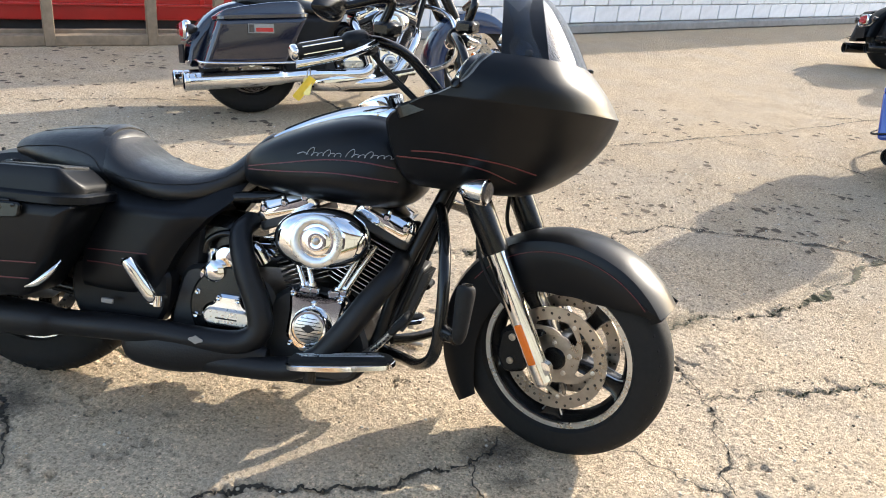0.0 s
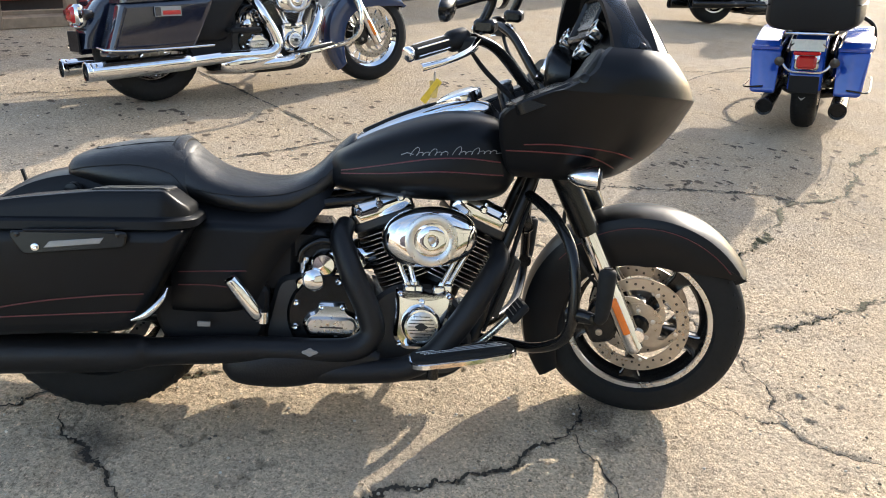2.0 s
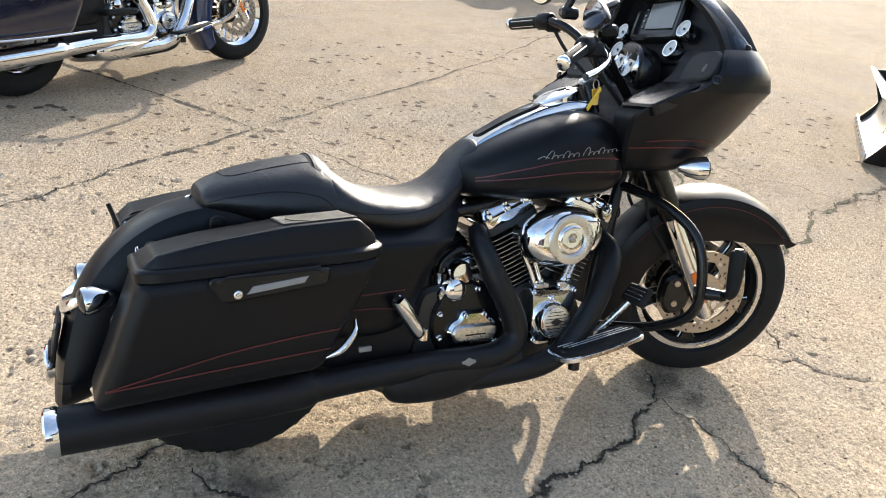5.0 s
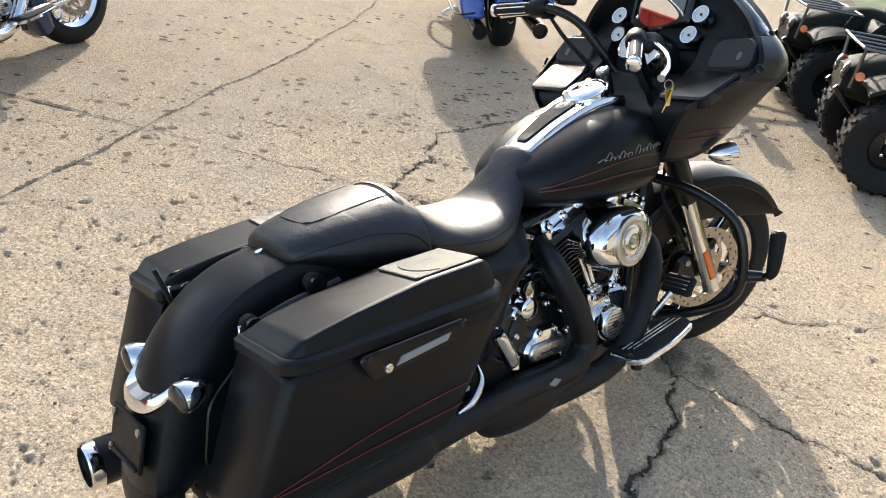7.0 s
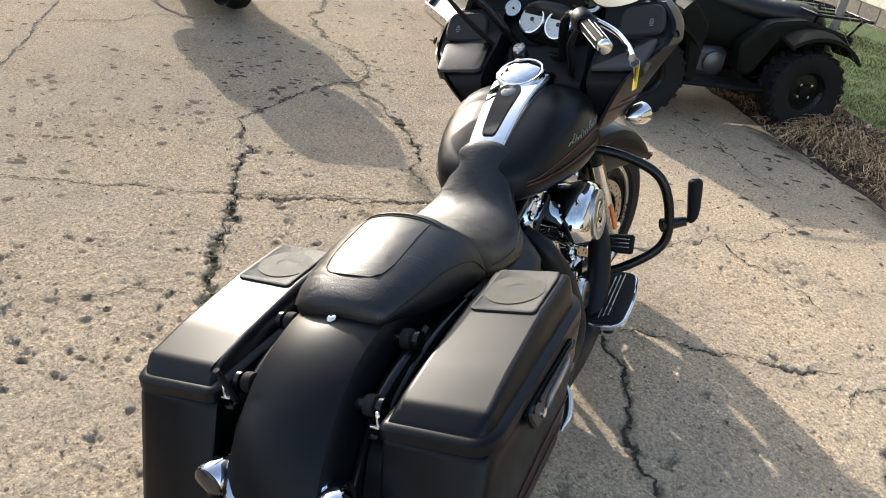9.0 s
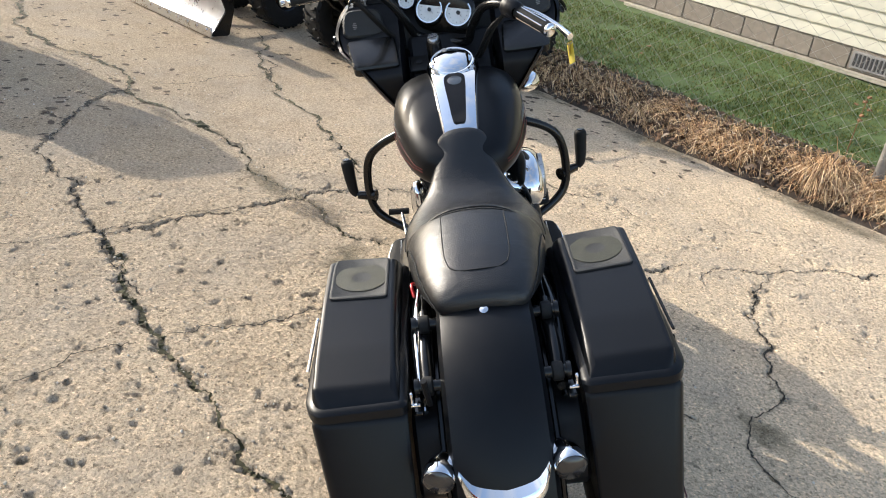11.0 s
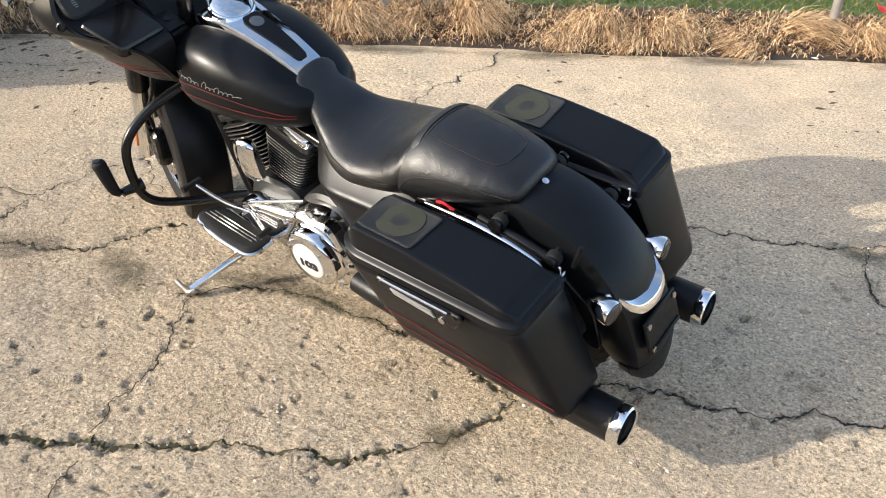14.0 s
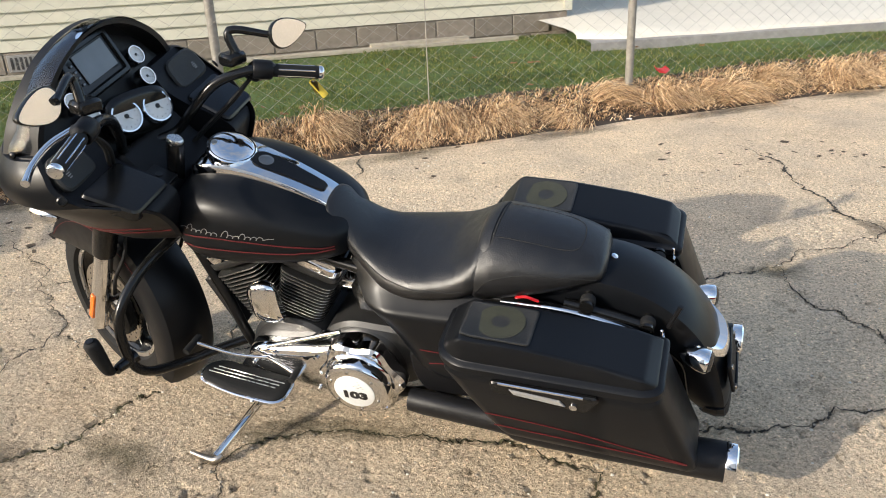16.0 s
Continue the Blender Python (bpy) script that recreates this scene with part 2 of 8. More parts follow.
    def prism(self, poly, v0, v1, ch=0.005, m=None):
        """An outline in x and z drawn out along y, with chamfered rims."""
        m = m or Matrix()
        inn = inset(poly, ch)
        rows = [(inn, v0), (poly, v0 + ch), (poly, v1 - ch), (inn, v1)] if v1 > v0 else [(inn, v0), (poly, v0 - ch), (poly, v1 + ch), (inn, v1)]
        return self.ring_loft([[m @ Vector((p[0], y, p[1])) for p in q] for q, y in rows])

    def ribbon(self, pts, width, normal, thick=0.0008):
        """A thin raised line along points on a surface whose outward side is normal."""
        rings, nn = [], Vector(normal).normalized()
        for i, p in enumerate(pts):
            d = (Vector(pts[min(i + 1, len(pts) - 1)]) - Vector(pts[max(i - 1, 0)])).normalized()
            s = d.cross(nn).normalized() * width / 2
            c = Vector(p)
            rings.append([c - s - nn * thick, c - s + nn * thick, c + s + nn * thick, c + s - nn * thick])
        return self.ring_loft(rings)

    def move(self, m):
        self.v = [tuple(m @ Vector(p)) for p in self.v]
        return self

    def mirror(self):
        self.v = [(x, -y, z) for x, y, z in self.v]
        self.f = [f[::-1] for f in self.f]
        return self


def solid(name, g, mat, sharp=38, weld=False):
    me = bpy.data.meshes.new(name)
    me.from_pydata(g.v, [], g.f)
    bm = bmesh.new()
    bm.from_mesh(me)
    if weld:
        bmesh.ops.remove_doubles(bm, verts=bm.verts, dist=1e-5)
    bmesh.ops.recalc_face_normals(bm, faces=bm.faces)
    bm.to_mesh(me)
    bm.free()
    me.polygons.foreach_set("use_smooth", [True] * len(me.polygons))
    me.set_sharp_from_angle(angle=radians(sharp))
    me.materials.append(mat)
    return me


def part(name, g, mat, parent, label="", sharp=38, weld=False):
    """One mesh object under a thing or a part, in the thing's own axes."""
    ob = new(name, solid(name, g, mat, sharp, weld))
    ob.parent = parent
    return tagged(ob, label)


def thing(name, m, label, category, group=""):
    ob = new(name)
    ob.empty_display_size = 0.1
    ob.matrix_world = m
    return tagged(ob, label, category, group, "")


def both(fn):
    """Calls fn for the left side (+1) and the right side (-1)."""
    for s in (1, -1):
        fn(s)


def lettering(name, text, size, depth, m, mat, parent, shear=0.0, heavier=0.0):
    cu = bpy.data.curves.new(name, "FONT")
    cu.body, cu.size, cu.extrude, cu.shear, cu.offset, cu.align_x, cu.align_y = text, size, depth, shear, heavier, "CENTER", "CENTER"
    tmp = bpy.data.objects.new("lettering_source", cu)
    me = bpy.data.meshes.new_from_object(tmp)
    bpy.data.objects.remove(tmp)
    me.transform(m)
    me.materials.clear()
    me.materials.append(mat)
    ob = new(name, me)
    ob.parent = parent
    return ob


# -- motorcycles: x ahead, y to the rider's left, z up, rear tyre on the ground at the origin --
AXLE_F, AXLE_R = (1.545, 0.307), (0.0, 0.308)
RAKE = radians(26)


def steer(angle):
    """The turn of the fork about its raked axis, in degrees, positive to the left."""
    a = Vector((1.564, 0, 0.307))
    return Matrix.Translation(a) @ Matrix.Rotation(radians(angle), 4, Vector((-math.sin(RAKE), 0, math.cos(RAKE)))) @ Matrix.Translation(-a)


def at(x, y, z):
    return Matrix.Translation((x, y, z))


YAX = Matrix.Rotation(radians(-90), 4, "X")   # turned about y, height towards +y


def tyre_geo(R, rim, hw):
    g = Geo()
    prof = []
    for i in range(17):
        a = math.pi * i / 16
        prof.append((rim + (R - rim) * (math.sin(a) ** 0.62), -hw * math.copysign(abs(math.cos(a)) ** 0.8, math.cos(a))))
    prof = [(rim - 0.012, -hw * 0.72), *prof, (rim - 0.012, hw * 0.72)]
    g.lathe(prof, YAX, 64)
    return g


def tread_geo(R, hw):
    """Raised tread bars along both shoulders."""
    g = Geo()
    for i in range(44):
        for s in (-1, 1):
            a = 2 * math.pi * (i + 0.25 * s) / 44
            m = Matrix.Rotation(a, 4, "Y") @ at(0, s * hw * 0.60, R - 0.0165) @ Matrix.Rotation(s * -0.6, 4, "X") @ Matrix.Rotation(s * 0.5, 4, "Z")
            g.box((0, 0, 0), (0.011, hw * 0.55, 0.010), 0.002, m)
    return g


def alloy_wheel(R, parent, x, z, m, hw, name, disc_sides, main=True, colour=None):
    """A five-spoke wheel: rim with a machined lip, spokes in pairs, hub, tyre and brake discs."""
    w = part(name, Geo().lathe([(R - 0.004, -hw), (R + 0.010, -hw), (R + 0.010, -hw + 0.012), (R - 0.012, -hw + 0.03), (R - 0.025, 0), (R - 0.012, hw - 0.03),
                                (R + 0.010, hw - 0.012), (R + 0.010, hw), (R - 0.004, hw), (R - 0.034, hw - 0.025), (R - 0.044, 0), (R - 0.034, -hw + 0.025), (R - 0.004, -hw)], YAX, 56)
             .move(m @ at(x, 0, z)), GLOSS, parent, "gloss black five-spoke cast wheel")
    for s in (-1, 1):
        part("rim_lip", Geo().lathe([(R - 0.024, s * (hw - 0.004)), (R - 0.022, s * (hw + 0.003)), (R + 0.002, s * (hw + 0.004)), (R + 0.004, s * (hw - 0.002))], YAX, 56)
             .move(m @ at(x, 0, z)), BRUSHED, w, "machined bare-metal rim lip")
    for i in range(5):
        a0 = 2 * math.pi * i / 5 - math.pi / 2
        c, tn = Vector((math.cos(a0), 0, math.sin(a0))), Vector((-math.sin(a0), 0, math.cos(a0)))
        rings, edge = [], {1: [], -1: []}
        for r, wd, th in ((0.040, 0.016, 0.034), (0.075, 0.0185, 0.032), (0.115, 0.020, 0.029), (R - 0.070, 0.0215, 0.026), (R - 0.050, 0.024, 0.026), (R - 0.038, 0.031, 0.028), (R - 0.026, 0.050, 0.032)):
            q = c * r
            rings.append([q + tn * u * wd + Vector((0, v * th, 0)) for u, v in ((1, -0.6), (1, 0.6), (0.72, 1), (0.30, 0.86), (-0.30, 0.86), (-0.72, 1), (-1, 0.6), (-1, -0.6), (-0.72, -1), (-0.30, -0.86), (0.30, -0.86), (0.72, -1))])
            if r > 0.10:
                for u in (1, -1):
                    edge[u].append((q + tn * u * wd * 0.92, th))
        part("spoke", Geo().ring_loft(rings).move(m @ at(x, 0, z)), GLOSS, w)
        if main:
            for u in (1, -1):
                for v in (1, -1):
                    part("spoke_edge", Geo().ribbon([tuple(q + Vector((0, v * th * 0.76, 0))) for q, th in edge[u]], 0.004, tuple(tn * u + Vector((0, v, 0)))).move(m @ at(x, 0, z)), BRUSHED, w, "machined bare-metal spoke edge")
    part("hub", Geo().lathe([(0.001, -0.075), (0.028, -0.075), (0.035, -0.06), (0.05, -0.045), (0.055, 0), (0.05, 0.045), (0.035, 0.06), (0.028, 0.075), (0.001, 0.075)], YAX, 24)
         .move(m @ at(x, 0, z)), GLOSS, w)
    part("tyre", tyre_geo(0.307, R, hw + 0.016).move(m @ at(x, 0, z)), RUBBER, w, "black road tyre with grooved shoulders")
    tagged(part("tread", tread_geo(0.307, hw + 0.016).move(m @ at(x, 0, z)), RUBBER, w), kind="stuff")
    for s in disc_sides:
        disc(w, m, x, z, s * (hw + 0.012))
    return w


def disc(parent, m, x, z, y):
    """A drilled floating brake disc with a scalloped carrier."""
    g = Geo()
    n, th = 80, 0.003
    rings = []
    for r, yy in ((0.148, -th), (0.148, th), (0.112, th), (0.112, -th), (0.148, -th)):
        rings.append([Vector((math.cos(2 * math.pi * j / n) * r, y + yy, math.sin(2 * math.pi * j / n) * r)) for j in range(n)])
    g.ring_loft(rings, False)
    part("brake_disc", g.move(m @ at(x, 0, z)), STEEL, parent, "drilled steel brake disc")
    for i in range(5):
        a0 = 2 * math.pi * i / 5 + 0.4
        rings = []
        for r, turn, half in ((0.060, 0.0, 0.024), (0.074, 0.10, 0.020), (0.086, 0.28, 0.015), (0.096, 0.55, 0.012), (0.106, 0.72, 0.014), (0.117, 0.80, 0.019)):
            a1 = a0 + turn
            c, tn = Vector((math.cos(a1), 0, math.sin(a1))), Vector((-math.sin(a1), 0, math.cos(a1)))
            rings.append([c * r + tn * u * half + Vector((0, y + v, 0)) for u, v in ((-1, -0.003), (-1, 0.003), (1, 0.003), (1, -0.003))])
        part("disc_arm", Geo().ring_loft(rings).move(m @ at(x, 0, z)), STEEL, parent)
        part("disc_rivet", Geo().lathe([(0.006, y - 0.006), (0.006, y + 0.006), (0.0005, y + 0.007)], at(math.cos(a0 + 0.75) * 0.112, 0, math.sin(a0 + 0.75) * 0.112) @ YAX, 10).lathe([(0.006, y - 0.006), (0.0005, y - 0.007)], at(math.cos(a0 + 0.75) * 0.112, 0, math.sin(a0 + 0.75) * 0.112) @ YAX, 10).move(m @ at(x, 0, z)), BRUSHED, parent)
        part("disc_bolt", Geo().lathe([(0.007, y - 0.008), (0.007, y + 0.008), (0.0005, y + 0.009)], at(math.cos(a0) * 0.046, 0, math.sin(a0) * 0.046) @ YAX, 10).lathe([(0.007, y - 0.008), (0.0005, y - 0.009)], at(math.cos(a0) * 0.046, 0, math.sin(a0) * 0.046) @ YAX, 10).move(m @ at(x, 0, z)), BRUSHED, parent)
    g = Geo()
    g.lathe([(0.026, y - 0.004), (0.070, y - 0.004), (0.070, y + 0.004), (0.026, y + 0.004), (0.026, y - 0.004)], YAX, 32)
    part("disc_carrier", g.move(m @ at(x, 0, z)), STEEL, parent)
    g = Geo()
    for i in range(36):
        a = 2 * math.pi * i / 36
        r = 0.130 + 0.009 * ((i % 3) - 1)
        for s in (-1, 1):
            g.lathe([(0.0005, s * 0.0038), (0.0040, s * 0.0038), (0.0040, s * 0.001)], at(math.cos(a) * r, y, math.sin(a) * r) @ YAX, 7)
    tagged(part("disc_holes", g.move(m @ at(x, 0, z)), INK, parent), kind="stuff")


def laced_wheel(R, parent, x, z, m, hw, name):
    """A chrome wheel with many thin cast spokes."""
    w = part(name, Geo().lathe([(R, -hw), (R + 0.01, -hw), (R - 0.02, 0), (R + 0.01, hw), (R, hw), (R - 0.035, hw - 0.02), (R - 0.045, 0), (R - 0.035, -hw + 0.02), (R, -hw)], YAX, 48)
             .move(m @ at(x, 0, z)), CHROME, parent, "chromed many-spoked wheel")
    for i in range(18):
        a = 2 * math.pi * i / 18
        part("spoke", Geo().tube([(math.cos(a) * 0.04, 0.03 * (-1) ** i, math.sin(a) * 0.04), (math.cos(a + 0.1) * (R - 0.03), 0, math.sin(a + 0.1) * (R - 0.03))], [0.008, 0.006], 6, 1)
             .move(m @ at(x, 0, z)), CHROME, w)
    part("hub", Geo().lathe([(0.001, -0.07), (0.04, -0.07), (0.05, -0.05), (0.05, 0.05), (0.04, 0.07), (0.001, 0.07)], YAX, 20).move(m @ at(x, 0, z)), CHROME, w)
    part("tyre", tyre_geo(0.307, R, hw + 0.016).move(m @ at(x, 0, z)), RUBBER, w, "black road tyre")
    tagged(part("tread", tread_geo(0.307, hw + 0.016).move(m @ at(x, 0, z)), RUBBER, w), kind="stuff")
    disc(w, m, x, z, -(hw + 0.012))
    return w


def fender_arc(cx, cz, a0, a1, crown, skirt, width, n=36, narrow=0.0):
    """A mudguard round an axle: crown and skirt give radii by angle in degrees."""
    rings = []
    for i in range(n + 1):
        a = a0 + (a1 - a0) * i / n
        ra, c, s = radians(a), crown(a), skirt(a)
        hw = width * (1 - narrow * max(0.0, (a - a1 + 12) / 12) ** 3)
        d, sec = Vector((math.cos(ra), 0, math.sin(ra))), []
        outer = [(hw * 1.0, s), (hw * 1.02, (s + c) / 2), (hw * 0.99, c - 0.030), (hw * 0.90, c - 0.012), (hw * 0.62, c - 0.002), (0, c + 0.004)]
        prof = [(y, r) for y, r in outer] + [(-y, r) for y, r in outer[-2::-1]]
        inner = [(y * 0.955, r - 0.007) for y, r in prof[::-1]]
        for y, r in prof + inner:
            sec.append(Vector((cx, 0, cz)) + d * r + Vector((0, y, 0)))
        rings.append(sec)
    return Geo().ring_loft(rings)


def shrink(raw, radii, d):
    """A polygon moved inwards by d and then rounded."""
    return rounded(inset(raw, d), [max(r - d, 0.004) for r in radii], 5)


def lerp_table(table):
    def f(x):
        xs, ys = zip(*table)
        return float(np.interp(x, xs, ys))
    return f


def settle(bag):
    """Drops the rear end of a saddlebag a little."""
    drop = Matrix(((1, 0, 0, 0), (0, 1, 0, 0), (0.040, 0, 1, -0.011), (0, 0, 0, 1)))
    for ob in (bag, *bag.children_recursive):
        ob.data.transform(drop)
    return bag


def saddlebag(parent, s, paint, main, stripe=True):
    """A hard saddlebag: tapered body, lid with a raised top, latch bar, reflector, lock, speaker panel."""
    body_raw = [(0.285, 0.575), (0.235, 0.47), (0.150, 0.315), (-0.340, 0.300), (-0.237, 0.575)]
    rings = []
    for y, d in ((0.178, 0.02), (0.172, 0.006), (0.180, 0.0), (0.340, 0.0), (0.356, 0.005), (0.364, 0.016), (0.367, 0.034)):
        q = shrink(body_raw, [0.02, 0.06, 0.035, 0.035, 0.02], d)
        rings.append([(p[0], s * (y - (0.575 - p[1]) * 0.10 * (1 if y > 0.3 else -0.25)), p[1]) for p in q])
    bag = part("saddlebag", Geo().ring_loft(rings), paint, parent, "satin black hard saddlebag with a lid" if main else "")
    top = lerp_table([(-0.245, 0.600), (-0.225, 0.606), (-0.200, 0.626), (-0.10, 0.645), (0.02, 0.658), (0.08, 0.664), (0.225, 0.666), (0.236, 0.661), (0.292, 0.610), (0.30, 0.599)])
    plan_raw = [(0.300, 0.170), (0.300, 0.330), (0.245, 0.372), (-0.205, 0.372), (-0.245, 0.350), (-0.245, 0.168)]

    def plan(d):
        q, out = shrink(plan_raw, [0.02, 0.04, 0.07, 0.05, 0.04, 0.02], d), []
        for i, p in enumerate(q):
            out.append(p)
            if i % 6 == 5:
                r = q[(i + 1) % len(q)]
                out += [(p[0] + (r[0] - p[0]) * t / 12, p[1] + (r[1] - p[1]) * t / 12) for t in range(1, 12)]
        return out
    rings = [[(p[0], s * p[1], z) for p in plan(d)] for d, z in ((0.006, 0.571), (0.0, 0.574), (0.0, 0.592), (0.005, 0.597), (0.012, 0.599))]
    high = lambda x, y: 0.599 + max(0.0, top(x) - 0.599) * (0.80 + 0.20 * (abs(y) - 0.17) / 0.20)
    for d, k in ((0.0145, 0.04), (0.0165, 0.50), (0.0190, 0.84), (0.0225, 0.95), (0.027, 0.99), (0.031, 1.0)):
        rings.append([(p[0], s * p[1], 0.599 + (high(p[0], p[1]) - 0.599) * k) for p in plan(d)])
    shell = Geo().ring_loft(rings, False)
    rim = plan(0.0305)
    x0, x1 = min(p[0] for p in rim) + 1e-4, max(p[0] for p in rim) - 1e-4
    o, across = len(shell.v), 9
    for r in range(41):
        x = (x0 + x1) / 2 - (x1 - x0) / 2 * math.cos(math.pi * r / 40)
        hits = [p[1] + (n[1] - p[1]) * (x - p[0]) / (n[0] - p[0]) for p, n in zip(rim, rim[1:] + rim[:1]) if (p[0] - x) * (n[0] - x) <= 0 and abs(n[0] - p[0]) > 1e-9]
        y0, y1 = min(hits), max(hits)
        for q in range(across):
            y = y0 + (y1 - y0) * q / (across - 1)
            shell.v.append((x, s * y, high(x, y)))
    shell.f += [(o + r * across + q, o + r * across + q + 1, o + (r + 1) * across + q + 1, o + (r + 1) * across + q) for r in range(40) for q in range(across - 1)]
    lid = part("lid", shell, paint, bag, "satin black domed saddlebag lid" if main else "", 32, True)
    if not main:
        return settle(bag)
    sp = [(0.062, 0.207), (0.062, 0.336), (0.200, 0.336), (0.234, 0.330), (0.234, 0.207)]
    g = Geo()
    g.ring_loft([[(p[0], s * p[1], high(p[0], p[1]) + 0.0022 + h) for p in shrink(sp, [0.012] * 5, d)] for d, h in ((0, -0.004), (0.0, 0.0015), (0.002, 0.0025), (0.006, 0.0025), (0.008, 0.0012))])
    spk = part("speaker_panel", g, MESHCLOTH, lid, "black mesh speaker panel in the lid")
    part("speaker_cone", Geo().lathe([(0.022, 0.0004), (0.060, 0.0004), (0.060, -0.001)], at(0.145, s * 0.268, high(0.145, 0.268) + 0.0035) @ Matrix.Rotation(radians(3.7 * s), 4, "X"), 32), CONE, lid, "dull yellow-grey speaker cone")
    part("latch_bar", Geo().prism(rounded([(0.155, 0.570), (0.150, 0.532), (-0.075, 0.515), (-0.105, 0.560), (-0.100, 0.572)], 0.012), s * 0.366, s * 0.382, 0.004), GLOSS, bag, "black saddlebag latch plate")
    part("latch_rod", Geo().tube([(0.13, s * 0.386, 0.575), (-0.07, s * 0.386, 0.573)], 0.0035, 8), CHROME if s > 0 else GLOSS, bag)
    part("side_reflector", Geo().prism([(0.095, 0.543), (0.105, 0.557), (-0.015, 0.548), (-0.028, 0.532)], s * 0.378, s * 0.3865, 0.0015), WHITE_REF, bag, "pale rectangular side reflector")
    part("lock", Geo().lathe([(0.009, 0), (0.009, 0.006), (0.0055, 0.0075), (0.0005, 0.0065)], at(-0.046, s * 0.380, 0.534) @ Matrix.Rotation(radians(-90 * s), 4, "X"), 16), CHROME, bag)
    for x in (0.135, -0.085):
        part("latch_screw", Geo().lathe([(0.006, 0), (0.006, 0.004), (0.0005, 0.005)], at(x, s * 0.380, 0.563) @ Matrix.Rotation(radians(-90 * s), 4, "X"), 12), GLOSS, bag)
    if s < 0:
        part("bag_guard", Geo().tube([(0.155, s * 0.345, 0.345), (0.19, s * 0.350, 0.362), (0.222, s * 0.342, 0.395), (0.232, s * 0.32, 0.42)], [0.003, 0.009, 0.008, 0.004], 10, 5), CHROME, parent, "short chrome saddlebag guard")
    if stripe:
        ysurf = lambda w: s * (0.3675 - (0.575 - w) * 0.10 + 0.0006)
        for a in ([(-0.31, 0.352), (-0.20, 0.372), (-0.06, 0.397), (0.08, 0.411), (0.185, 0.416)], [(-0.31, 0.350), (-0.16, 0.358), (0.02, 0.366), (0.165, 0.372)]):
            part("pinstripe", Geo().ribbon([(u, ysurf(w), w) for u, w in crom(a, 6)], 0.0028, (0, s, 0)), STRIPE, bag, "thin dark red pinstripe")
    return settle(bag)


def muffler(parent, s, mat, main):
    y = 0.222
    g = Geo().tube([(0.46, s * 0.205, 0.238), (0.36, s * 0.212, 0.236), (0.18, s * 0.218, 0.226), (0.12, s * y, 0.224), (-0.10, s * y, 0.216), (-0.405, s * y, 0.206)],
                   [0.034, 0.036, 0.037, 0.048, 0.052, 0.053], 24, 5)
    mu = part("muffler", g, mat, parent, "long black slip-on muffler" if main else "long chrome muffler")
    m = at(-0.405, s * y, 0.206) @ Matrix.Rotation(radians(-91.5), 4, "Y")
    part("tip", Geo().lathe([(0.0535, -0.004), (0.0555, 0.0), (0.0555, 0.022), (0.052, 0.026), (0.046, 0.024), (0.046, -0.06), (0.02, -0.07), (0.0005, -0.07)], m, 32), CHROME if main or mat is CHROME else mat, mu, "chrome muffler end ring" if main or mat is CHROME else "")
    part("bore", Geo().lathe([(0.0455, 0.012), (0.0455, -0.05), (0.0005, -0.055)], m, 24), INK, mu)


